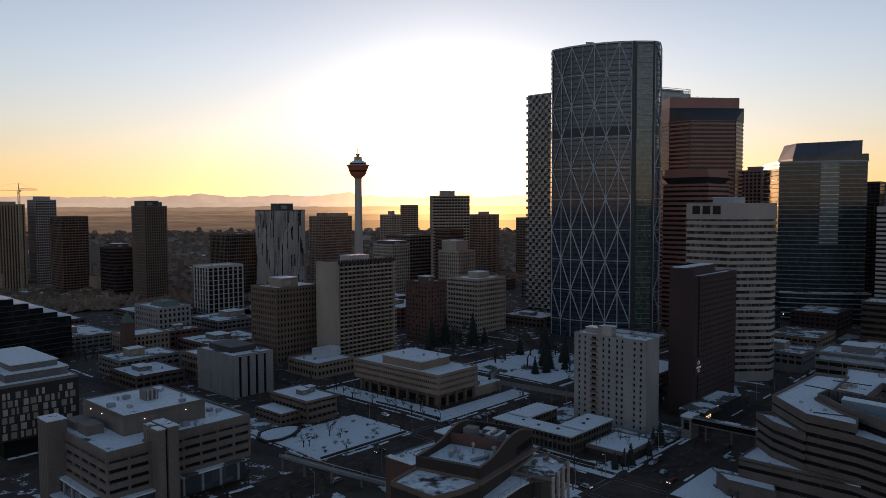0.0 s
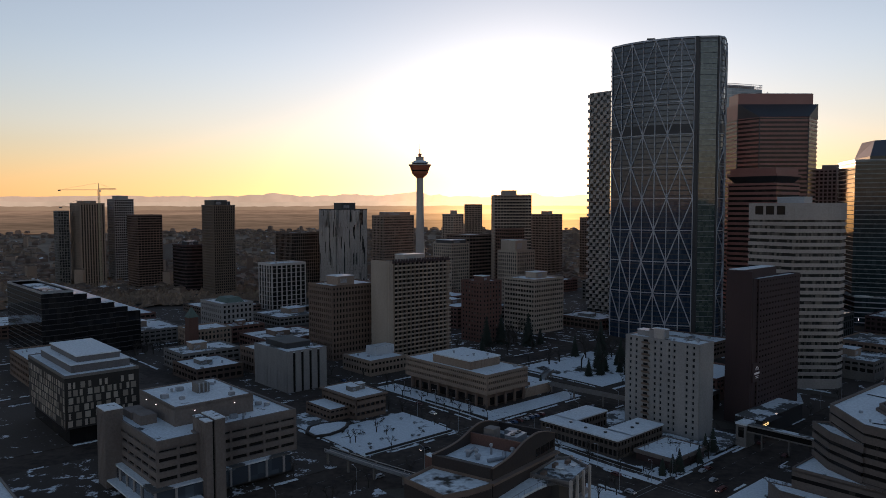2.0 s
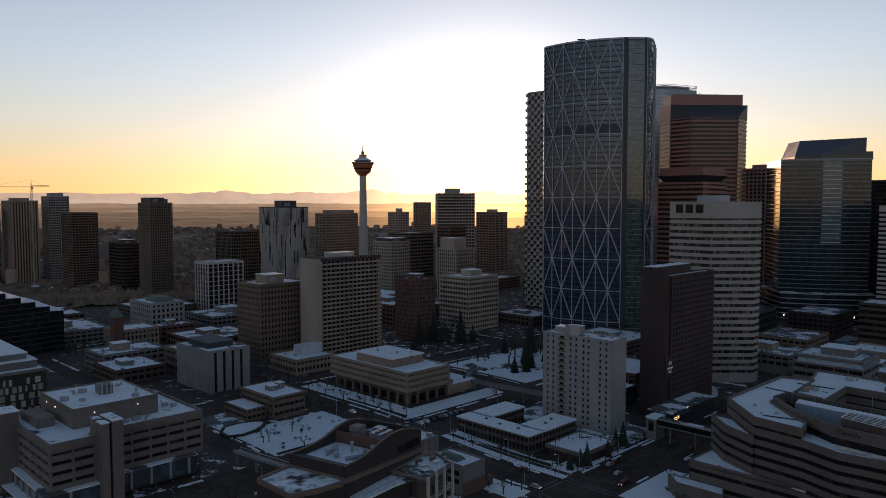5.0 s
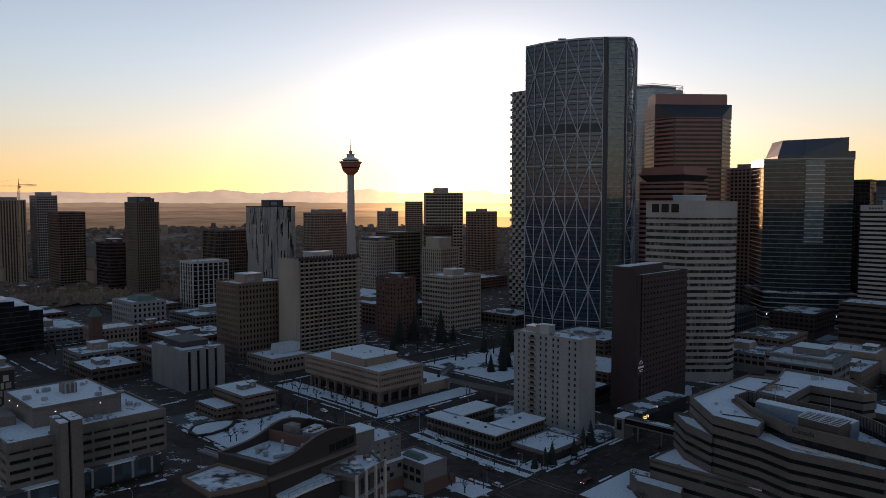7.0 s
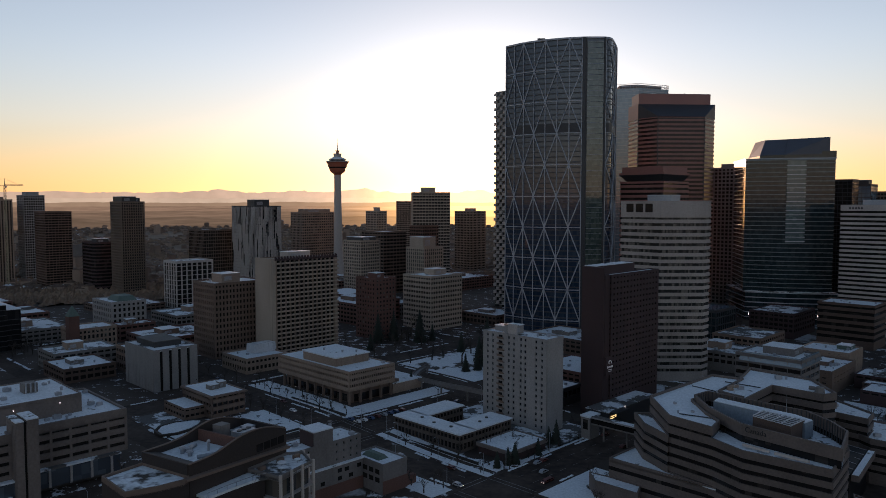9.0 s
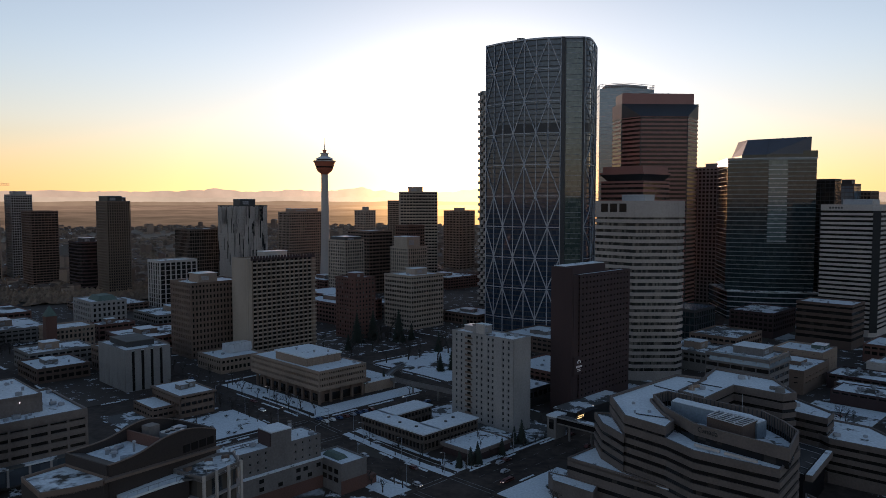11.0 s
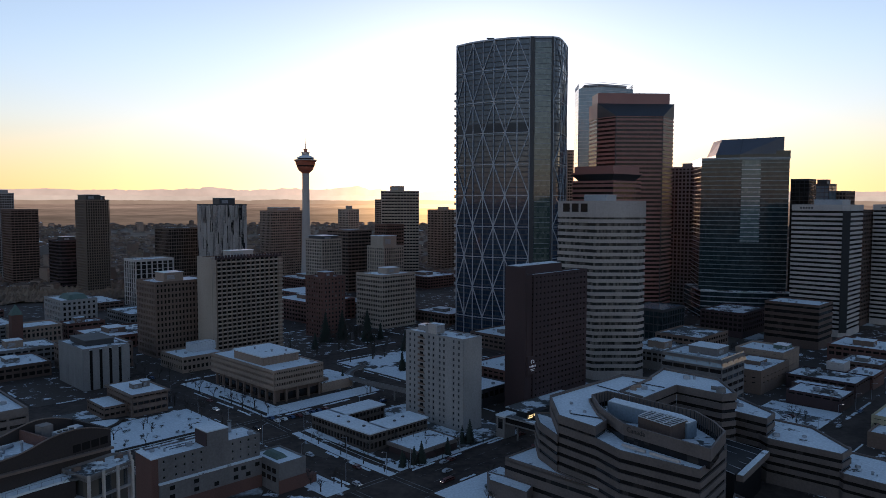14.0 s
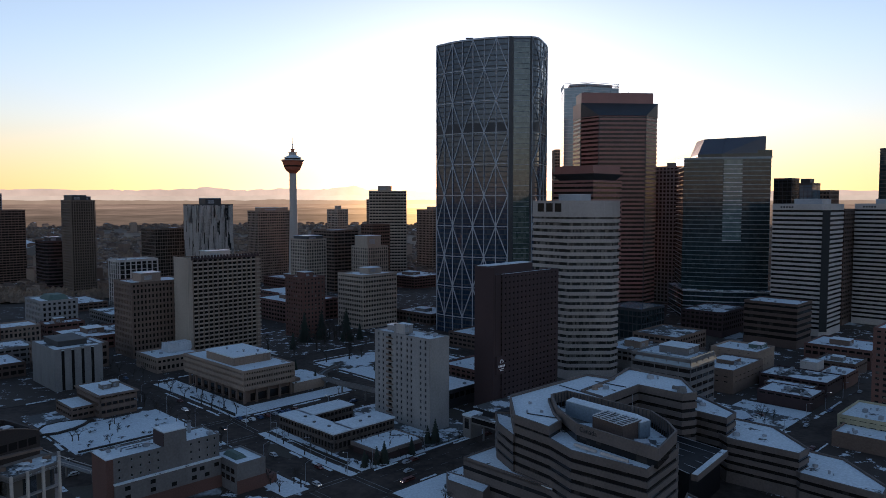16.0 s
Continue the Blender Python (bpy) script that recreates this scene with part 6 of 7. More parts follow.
part("turret_roof", Build().solid([(-4.3, -4.3, 27), (3.3, -4.3, 27), (3.3, 3.3, 27), (-4.3, 3.3, 27)], [(-0.8, -0.8, 34), (-0.2, -0.8, 34), (-0.2, -0.2, 34), (-0.8, -0.2, 34)]), M_COPPER, tur)


# ---- blue glass municipal block, stepping down ----
def municipal():
    ob = thing("municipal_building", 97, 574, "dark glass municipal building stepping down under snowy decks", "building", "city buildings")
    smoke = glass("smoked_glass", (0.012, 0.012, 0.014), blind=(0.03, 0.027, 0.026), cell=(2.4, 2.4, 3.7), ior=1.35, share=0.4)
    part("main_block", Build().box(0, 0, -5, 20, 100, 48), smoke, ob)
    line = Build().ring(inset(rect(20, 100), -0.12), inset(rect(20, 100), 0.05), 0, 0.5).mesh("floor_line", M_DARK)
    for k in range(13):
        part("floor_line", line, M_DARK, ob, at=(0, 0, k * 3.7))
    roof(ob, rect(20, 100), 48, M_METAL, S_ROOF, 1.0)
    part("roof_well", Build().box(4, 12, 48.1, 16, 70, 48.6), S_THIN, ob)
    for k in range(5):
        z = 45.5 - k * 4.0
        poly = rect(9.6, 86 - k * 6, 20 + k * 9.6, 3 + k * 1.5)
        part("step_block", Build().prism(poly, -5, z), smoke, ob)
        part("step_roof", Build().prism(inset(poly, -0.3), z, z + 0.5), S_FULL, ob, "snowy stepped roof")
        for f in range(int(z / 3.7)):
            part("floor_line", Build().ring(inset(poly, -0.1), inset(poly, 0.05), f * 3.7, f * 3.7 + 0.5), M_DARK, ob)


municipal()


# ---- dark block with scattered pale panels ----
def panelled():
    ob = thing("panelled_office", 59.6, 378.8, "dark office block with scattered pale window panels", "building", "city buildings")
    du, dv, z = 32.0, 64.0, 31.2
    part("base", Build().box(2, 2, -5, du - 2, dv - 2, 7.5), G_DARK, ob)
    part("body", Build().box(0, 0, 7.4, du, dv, z - 0.8), mat("black_brown_cladding", (0.022, 0.017, 0.015), rough=0.6), ob)
    part("crown", Build().ring(inset(rect(du, dv), -0.1), inset(rect(du, dv), 0.4), z - 0.9, z + 0.35), M_GREY, ob)
    part("roof", Build().prism(inset(rect(du, dv), 0.35), z - 1.6, z), S_FULL, ob, "snowy roof")
    skin = mat("zinc_screen", (0.15, 0.14, 0.14), rough=0.55, metal=0.3)
    pent = part("penthouse", Build().box(4.5, 6, z, du - 2, dv - 6, z + 3.4), skin, ob, "ribbed zinc plant screen")
    part("penthouse_roof", Build().box(4.1, 5.6, z + 3.4, du - 1.6, dv - 5.6, z + 3.8), S_FULL, pent)
    part("upper_plant", Build().box(8, 10, z + 3.8, du - 5, dv - 10, z + 6.4), skin, pent)
    part("upper_plant_roof", Build().box(7.6, 9.6, z + 6.4, du - 4.6, dv - 9.6, z + 6.8), S_FULL, pent)
    lath = Build().box(0, 5.8, z + 0.1, 0.2, 6.02, z + 3.3).mesh("screen_rib", skin)
    for k in range(17):
        part("screen_rib", lath, skin, pent, at=(5 + k * 1.4, 0, 0))
    rng = random.Random(12)
    shapes = {}
    tones = [mat("panel_tone", c, vary=0.12, island=0.4) for c in ((0.40, 0.34, 0.28), (0.27, 0.23, 0.19))]
    for f in range(6):
        zz = 8.3 + f * 3.42
        for side, run in ((0, du), (1, dv)):
            s = 0.5 + rng.random()
            while s < run - 2.4:
                w, tone = rng.choice((0.9, 1.2, 1.9, 2.3)), rng.randrange(2)
                key = (side, w, tone)
                if key not in shapes:
                    shapes[key] = (Build().box(0, -0.14, 0, w, 0.05, 2.75) if side == 0 else Build().box(-0.14, 0, 0, 0.05, w, 2.75)).mesh("panel", tones[tone])
                if rng.random() < 0.9:
                    part("panel", shapes[key], M_PALE, ob, at=(s, 0, zz) if side == 0 else (0, s, zz))
                s += w + rng.choice((0.8, 1.4, 2.2))


panelled()


# ---- long concrete office with two blind stair towers ----
def courthouse():
    ob = thing("banded_concrete_office", 66, 284, "grey-brown concrete office with stair towers and ribbon windows", "building", "city buildings")
    du, dv, z = 54.0, 47.0, 25.0
    part("base", Build().box(-2, 2.5, -5, du - 1, dv, 2).box(-2, -2, -5, 12, 2.5, 2), M_DARK, ob)
    poly = [(-3.4, -3.4), (12, -3.4), (12, 1.0), (du, 1.0), (du, dv), (-3.4, dv)]
    facade(ob, poly, 8.6, z - 2.6, 4, bay=6.8, band=2.1, pier=0.9, depth=0.7, wall=M_TAUPE, pane=G_DARK)
    part("attic", Build().ring(poly, inset(poly, 0.8), z - 2.9, z + 0.2), M_TAUPE, ob)
    part("shadow_slot", Build().ring(inset(poly, 0.2), inset(poly, 0.9), z - 3.4, z - 2.8), M_DARK, ob)
    part("roof", Build().prism(inset(poly, 0.6), z - 1.2, z - 0.6), S_ROOF, ob, "roof deck under patchy snow")
    # glazed lower floors with white posts, and a snowy canopy
    part("arcade_glazing", Build().box(-5.4, -5.4, 2.0, 12, -1.5, 8.4).box(12, -1.2, 2.0, du - 4, 1.4, 8.4).box(-5.4, -1.5, 2.0, -1.5, 33, 8.4), glass("arcade_glass", (0.05, 0.06, 0.075), blind=(0.1, 0.12, 0.14)), ob)
    post = Build().box(-0.4, -0.4, 1.8, 0.4, 0.4, 8.7).mesh("arcade_post", M_STUCCO)
    for k in range(8):
        part("arcade_post", post, M_STUCCO, ob, at=(k * 7.4 - 5, -5.5 if k < 2 else -1.3, 0))
    for k in range(1, 5):
        part("arcade_post", post, M_STUCCO, ob, at=(-5.5, k * 7.4 - 2, 0))
    part("arcade_roof", Build().box(-6, -6, 8.4, 12, -3.3, 9.0).box(12.02, -1.8, 8.4, du - 3.6, 1.1, 9.0).box(-6, -3.3, 8.4, -3.3, 33.4, 9.0), S_THIN, ob)
    part("canopy", Build().box(-9, -8.6, 3.0, 11, -5.4, 3.6).box(-9, -5.4, 3.0, -5.4, 32, 3.6), S_FULL, ob, "snow-covered canopy")
    # upper block set back
    part("upper_block", Build().box(9.4, 12, z - 1, 41, dv + 1, 31), M_TAUPE, ob)
    part("upper_roof", Build().box(9.8, 12.4, 30.8, 40.6, dv + 0.6, 31.3), S_FULL, ob, "snow-covered upper roof")
    part("upper_parapet", Build().ring(rect(31.6, dv - 11, 9.4, 12), inset(rect(31.6, dv - 11, 9.4, 12), 0.4), 30.6, 31.8), M_TAUPE, ob)
    part("plant_room", Build().box(25, 27.6, 31.2, 30, 33, 35), M_GREY, ob)
    for u in (25.6, 27.3, 29):
        part("flue", Build().tube((u, 27.2, 31.2), (u, 27.2, 35.4), 0.35, 8), M_METAL, ob)
    part("roof_plant", Build().box(0.5, 22, z - 0.6, 6.5, 30, z + 3).box(0.5, 32, z - 0.6, 7, 42, z + 2.2), M_TAUPE, ob)
    # stair towers
    for u0, v0, u1, v1, t in ((12.1, -8.6, 14.6, 2.5, 30.0), (15.6, -8.6, 19.4, 2.5, 30.4), (-9.2, 31.8, -2.6, 41.2, 29.6)):
        part("stair_tower", Build().box(u0, v0, -5, u1, v1, t), M_TAUPE, ob, "blind concrete stair tower")
        for k in range(int((v1 - v0) / 1.5)):
            part("tower_rib", Build().box(u0 - 0.12, v0 + 0.5 + k * 1.5, -5, u0 + 0.05, v0 + 0.8 + k * 1.5, t - 1.2), M_TAUPE, ob)
        part("stair_tower_cap", Build().box(u0 - 0.1, v0 - 0.1, t, u1 + 0.1, v1 + 0.1, t + 0.4), S_ROOF, ob)
    part("stair_window", Build().box(14.5, -8.0, 0, 15.7, 2, 29.6), G_DARK, ob)
    gear(ob, random.Random(2), 43, 4, 52, 42, z - 0.6, 8)
    gear(ob, random.Random(5), 12, 16, 22, 44, 31.3, 5)
    gear(ob, random.Random(6), 32, 16, 39, 44, 31.3, 4)
    gear(ob, random.Random(7), 25, 4, 50, 10, z - 0.6, 6)
    # lit wall lamps on the upper block
    lit = lamp_mat("lit_wall_lamp", (1.0, 0.9, 0.75), 1.0)
    for u, v in ((9.2, 40), (9.2, 30), (17, 11.8), (33, 11.8)):
        part("wall_lamp", Build().box(u - 0.14, v - 0.14, 29.2, u + 0.14, v + 0.14, 29.4), lit, ob, "small lit wall lamp")


courthouse()


# ---- stone hotel and its low wing beside the crossing ----
def stone_hotel():
    ob = thing("stepped_stone_building", 140, 213.4, "long pale stone building with small square windows and a snowy roof", "building", "city buildings")
    du, dv, z, mid = 40.5, 13.0, 16.8, 8.2
    part("core", Build().box(0.4, 0.4, -6, du - 0.4, dv - 0.4, z - 0.3), M_RIB, ob)
    # upper wall: small windows at both ends, a blank stretch under the stair block
    opens = [(1.8, 2.6), (6.2, 7.0), (9.4, 10.2), (12.6, 13.4), (15.9, 16.7), (28.6, 29.4), (31.9, 32.7), (35.2, 36.0), (38.2, 39.0)]
    punched(ob, (0, 0), (du, 0), mid, z, 3, opens, M_RIB, G_DARK, height=1.0, sill=1.1)
    part("end_wall", Build().box(-2.4, -0.2, -6, 0.0, dv, z + 0.5), M_REDBRICK, ob, "red brick end wall")
    part("end_roof", Build().box(-2.6, -0.4, z + 0.5, 0.0, dv, z + 0.8), S_ROOF, ob)
    part("back_wall", Build().box(0.35, dv - 0.35, -6, du, dv, z).box(du - 0.35, 0.35, -6, du, dv - 0.35, z), M_RIB, ob)
    roof(ob, rect(du, dv), z, M_RIB, S_FULL, 0.45, 0.35)
    part("stair_block", Build().box(18.6, 0.02, z - 0.4, 27.2, 9.0, 22.2), M_RIB, ob, "taller blank stair block")
    part("stair_roof", Build().box(18.5, -0.1, 22.2, 27.3, 9.1, 22.6), S_FULL, ob)
    part("stair_side", Build().box(18.3, 0.3, z, 18.6, 8.7, 21.9), M_DARKBRICK, ob)
    part("flue", Build().tube((33.5, 10.5, z), (33.5, 10.5, z + 4.2), 0.7, 10), M_METAL, ob)
    part("flue_cap", Build().tube((33.5, 10.5, z + 4.2), (33.5, 10.5, z + 4.6), 0.95, 10), M_DARK, ob)
    part("pipe_frame", Build().tube((7, 6, z + 0.7), (17, 6, z + 0.7), 0.15, 5).tube((7, 8.5, z + 0.7), (17, 8.5, z + 0.7), 0.15, 5).tube((12, 5, z + 0.8), (12, 9, z + 0.8), 0.12, 5), M_DARK, ob)
    # lower storey, a little proud, over a brick plinth
    low = part("lower_storey", Build().box(0.02, -1.2, 1.2, du, 0.02, mid - 0.3), M_RIB, ob)
    part("plinth", Build().box(-0.1, -1.3, -6, du, 0.02, 1.2), M_REDBRICK, low, "red brick plinth")
    part("ledge", Build().box(-0.2, -1.6, mid - 0.3, du, 0.3, mid + 0.15), S_ROOF, low, "snowy stone ledge")
    big = Build().box(0, -1.28, 0, 1.9, -1.15, 1.5).mesh("window", G_DARK)
    for u, zz in ((3.5, 5.2), (12.6, 5.2), (28.4, 5.2), (31.6, 5.0), (3.5, 2.0), (12.6, 2.2), (20.5, 2.0), (28.4, 2.2), (33.6, 2.2), (37.6, 5.0)):
        part("window", big, G_DARK, low, at=(u, 0, zz))
    wing = part("corner_wing", Build().box(du + 0.3, -12.6, -6, du + 12.6, 6, 7.2), M_RIB, ob)
    for k in range(3):
        part("wing_window", Build().box(du + 0.18, -10.6 + k * 3.6, 3.6, du + 0.34, -8.2 + k * 3.6, 5.4).box(du + 0.18, -10.6 + k * 3.6, 0.4, du + 0.34, -8.2 + k * 3.6, 2.2), G_DARK, wing)
    part("wing_plinth", Build().box(du + 0.2, -12.75, -6, du + 12.75, -12.55, 1.4).box(du + 12.58, -12.55, -6, du + 12.75, 6, 1.4), M_REDBRICK, wing)
    part("wing_roof", Build().box(du + 0.5, -12.4, 7.2, du + 12.4, 5.8, 7.4), S_FULL, wing)
    part("wing_parapet", Build().ring(rect(12.4, 18.8, du + 0.25, -12.7), inset(rect(12.4, 18.8, du + 0.25, -12.7), 0.4), 6.8, 8.0), M_RIB, wing)
    part("wing_skylight", Build().solid([(du + 3, -7, 7.4), (du + 8, -7, 7.4), (du + 8, 3, 7.4), (du + 3, 3, 7.4)], [(du + 4.4, -6, 9.0), (du + 6.6, -6, 9.0), (du + 6.6, 2, 9.0), (du + 4.4, 2, 9.0)]), M_COPPER, wing, "green glass skylight")
    part("yard_wall", Build().box(du + 12.8, -12, -6, du + 18, 4, -0.2), M_REDBRICK, ob, "brick yard wall")
    gear(ob, random.Random(3), 2, 2, 17, 11, z, 5)
    gear(ob, random.Random(9), 29, 2, 39, 11, z, 3)


stone_hotel()


# ---- condominium with a wave-shaped roof wall ----
def wave_condo():
    ob = thing("wave_roof_condominium", 67.5, 125.0, "dark brick condominium with a wave-shaped roof wall and snowy terraces", "building", "city buildings", turn=GRID + 13.06)
    wall = mat("dark_umber_brick", (0.034, 0.024, 0.021), fine=3)
    coping = mat("bronze_coping", (0.16, 0.11, 0.085), vary=0.2)
    # lower terrace
    deck = [(-8.8, 14.0), (-11.4, 3.3), (-6.5, 0.6), (-1.7, -0.9), (0, 0), (0, 13.8)]
    part("tower", Build().prism(deck, -6, 53.6), wall, ob)
    part("terrace_roof", Build().prism(inset(deck, 0.4), 53.5, 54.1), S_PLAZA, ob, "snowy terrace deck")
    part("terrace_rim", Build().ring(deck, inset(deck, 0.3), 53.4, 54.6), coping, ob)
    # main body with two wave-shaped walls
    part("upper_body", Build().box(0, 0.2, -6, 26, 13.6, 54.6), wall, ob)

    def crest(a, bend):
        rise = 1 / (1 + math.exp(-(a - bend) / 2.0))
        return 56.6 + 2.3 * rise - 2.2 * max(0.0, (a - 17.0) / 9.0) ** 1.7

    for b0, bend in ((-0.15, 9.6), (13.6, 12.5)):
        w = Build()
        for k in range(26):
            u0, u1 = k, k + 1
            h = [crest(u, bend) for u in (u0, u1)]
            w.solid([(u0, b0, 50), (u1, b0, 50), (u1, b0 + 0.35, 50), (u0, b0 + 0.35, 50)], [(u0, b0, h[0]), (u1, b0, h[1]), (u1, b0 + 0.35, h[1]), (u0, b0 + 0.35, h[0])])
            w.solid([(u0, b0 - 0.08, h[0]), (u1, b0 - 0.08, h[1]), (u1, b0 + 0.43, h[1]), (u0, b0 + 0.43, h[0])], [(u0, b0 - 0.08, h[0] + 0.16), (u1, b0 - 0.08, h[1] + 0.16), (u1, b0 + 0.43, h[1] + 0.16), (u0, b0 + 0.43, h[0] + 0.16)], 1)
        part("wave_wall", w, (wall, coping), ob, "curving roof wall with a thin coping")
    part("front_rim", Build().box(-0.2, 0.2, 53, 0.15, 13.6, 56.7), wall, ob)
    part("front_apron", Build().solid([(0.15, 0.2, 55.2), (3.6, 0.2, 55.2), (3.6, 13.6, 55.2), (0.15, 13.6, 55.2)], [(0.15, 0.2, 56.6), (3.6, 0.2, 55.6), (3.6, 13.6, 55.6), (0.15, 13.6, 56.6)]), mat("dark_membrane", (0.05, 0.042, 0.038)), ob, "bare dark roof slope")
    part("cross_wall", Build().box(13.6, 0.2, 54.6, 14.0, 13.6, 57.7), M_REDBRICK, ob)
    part("end_rim", Build().box(25.6, 0.2, 53, 26, 13.6, 56.9).box(25.5, 0.2, 56.9, 26.1, 13.6, 57.05), (wall), ob)
    part("upper_roof", Build().box(3.6, 0.2, 54.5, 13.6, 13.6, 55.3), S_PLAZA, ob, "half-bare snowy roof deck")
    part("rear_roof", Build().box(14.0, 0.2, 54.5, 25.6, 13.6, 55.2), S_THIN, ob)
    for u, v, w, h in ((6.2, 9.5, 0.9, 1.1), (7.4, 8.2, 0.7, 1.3), (10.2, 6.4, 0.55, 1.9), (6.0, 7.0, 1.0, 0.8), (12.3, 2.6, 0.8, 1.2)):
        v1 = part("vent", Build().tube((u, v, 55.3), (u, v, 55.3 + h), w * 0.45, 10), M_METAL, ob)
        part("vent_cap", Build().tube((u, v, 55.3 + h), (u, v, 55.65 + h), w * 0.8, 10, w * 0.5), M_METAL, v1)
    for p, q in (((5.6, 4.4), (9.0, 2.6)), ((9.0, 2.6), (11.6, 4.2)), ((7.0, 9.8), (10.5, 10.6))):
        part("roof_duct", Build().tube((*p, 55.7), (*q, 55.7), 0.4, 8), M_METAL, ob)
    ac = part("air_handler", Build().box(17.0, 4.2, 55.2, 21.4, 7.2, 57.4), M_METAL, ob)
    for k in range(3):
        part("fan", Build().tube((17.9 + 1.35 * k, 5.7, 57.4), (17.9 + 1.35 * k, 5.7, 57.65), 0.55, 12), M_DARK, ac)
    part("roof_unit", Build().box(16.0, 9.2, 55.2, 18.6, 11.8, 58.4), M_RIB, ob)
    part("roof_unit", Build().box(22.4, 8.0, 55.2, 24.8, 10.4, 56.6), M_METAL, ob)
    # ledge along the street front, and dark shop windows below the wave
    part("gutter_ledge", Build().solid([(-1.5, -1.3, 54.0), (26, -1.3, 52.6), (26, -0.15, 52.6), (-1.5, -0.15, 54.0)], [(-1.5, -1.3, 54.5), (26, -1.3, 53.1), (26, -0.15, 53.1), (-1.5, -0.15, 54.5)]), coping, ob)
    for k in range(4):
        part("attic_window", Build().box(17.2 + k * 2.1, -0.25, 54.0, 18.9 + k * 2.1, -0.1, 55.6), G_DARK, ob)
    # curved balcony with a railing below the ledge
    line = [(1.5, -3.4), (6, -3.6), (10.5, -4.0), (13.6, -4.6), (16, -6.4)]
    for (u0, v0), (u1, v1) in zip(line, line[1:]):
        bal = part("balcony", Build().prism([(u0, v0), (u1, v1), (u1, -0.15), (u0, -0.15)], 50.0, 50.5), S_ROOF, ob, "curving snowy balcony")
        part("balcony_rail", Build().tube((u0, v0, 51.4), (u1, v1, 51.4), 0.06, 4).tube((u0, v0, 50.5), (u0, v0, 51.4), 0.05, 4).tube(((u0 + u1) / 2, (v0 + v1) / 2, 50.5), ((u0 + u1) / 2, (v0 + v1) / 2, 51.4), 0.05, 4), M_METAL, bal)
    part("front_body", Build().prism([(-1.5, -1.2), (1.5, -3.2), (10.5, -3.8), (14.6, -5), (14.6, -0.15), (-1.5, -0.15)], -6, 50.0), wall, ob)
    # glazed bay with white posts and a furnished roof terrace
    bay = [(14.6, -9.0), (25.0, -8.4), (28.5, -2.7), (26.0, -0.15), (14.6, -0.15)]
    part("bay_body", Build().prism(inset(bay, 0.7), -6, 50.4), glass("bay_glass", (0.03, 0.035, 0.04), blind=(0.12, 0.1, 0.08), share=0.5), ob)
    part("bay_roof", Build().prism(bay, 50.4, 50.9), S_THIN, ob, "snowy furnished roof terrace")
    part("bay_rim", Build().ring(bay, inset(bay, 0.25), 50.3, 51.5), M_RIB, ob)
    slab = Build().ring(inset(bay, -0.3), inset(bay, 0.8), 0, 0.3).mesh("balcony_slab", M_STUCCO)
    for k in range(15):
        part("balcony_slab", slab, M_STUCCO, ob, at=(0, 0, 1.5 + k * 3.2))
    for u, v in ((14.8, -9.2), (18.2, -9.0), (21.6, -8.8), (25.2, -8.6), (27.0, -5.6), (28.6, -2.8)):
        part("bay_post", Build().box(u - 0.25, v - 0.25, -5, u + 0.25, v + 0.25, 51.7), M_PALE, ob, "white post")
    for u, v, r in ((20.5, -4.0, 0.9), (23.6, -5.6, 0.7), (18.0, -6.2, 0.6)):
        tab = part("terrace_table", Build().tube((u, v, 50.9), (u, v, 51.6), 0.12, 8), M_METAL, ob)
        part("table_top", Build().tube((u, v, 51.6), (u, v, 51.75), r, 14), S_FULL, tab)
    for u, v in ((22.0, -2.2), (25.6, -3.4), (16.4, -2.4)):
        part("planter", Build().box(u - 0.8, v - 0.4, 50.9, u + 0.8, v + 0.4, 51.7), M_BROWN, ob)
    step = Build().ring(inset(deck, -0.12), inset(deck, 0.05), 0, 1.0).mesh("floor_band", M_GREY)
    for k in range(16):
        part("floor_band", step, M_GREY, ob, at=(0, 0, 0.5 + k * 3.2))


wave_condo()
block("corner_shop", -20, 300, 46, 46, 6, "low building with a snowy stepped roof", M_GREY, G_DARK, floors=1, bay=4, band=2, pier=1, top=S_FULL, gears=9, seed=40)
block("brown_office_wing", 74, 505, 30, 52, 15, "brown office wing with a snowy roof", M_BROWN, G_DARK, floors=4, bay=4, band=1.8, pier=0.8, gears=4)
# ---- trees ----
def bare_tree(seed, h):
    rng = random.Random(seed)
    b = Build()

    def grow(p, d, length, r, depth):
        q = p + d * length
        b.tube(p, q, max(r, 0.035), 5 if depth < 2 else 3, max(r * 0.62, 0.03))
        if depth == 4:
            return
        for k in range(3 if depth < 3 else 2):
            a, t = rng.uniform(0, 2 * math.pi), rng.uniform(0.35, 0.8)
            s = d.orthogonal().normalized()
            n = (d * math.cos(t) + (s * math.cos(a) + d.cross(s) * math.sin(a)) * math.sin(t)).normalized()
            n = (n + Vector((0, 0, 0.22))).normalized()
            grow(p + d * length * rng.uniform(0.7, 1.0), n, length * rng.uniform(0.6, 0.8), r * 0.55, depth + 1)

    grow(Vector((0, 0, -0.4)), Vector((rng.uniform(-0.05, 0.05), rng.uniform(-0.05, 0.05), 1)).normalized(), h * 0.32, h * 0.026, 0)
    return b.mesh("branches", M_BARK)


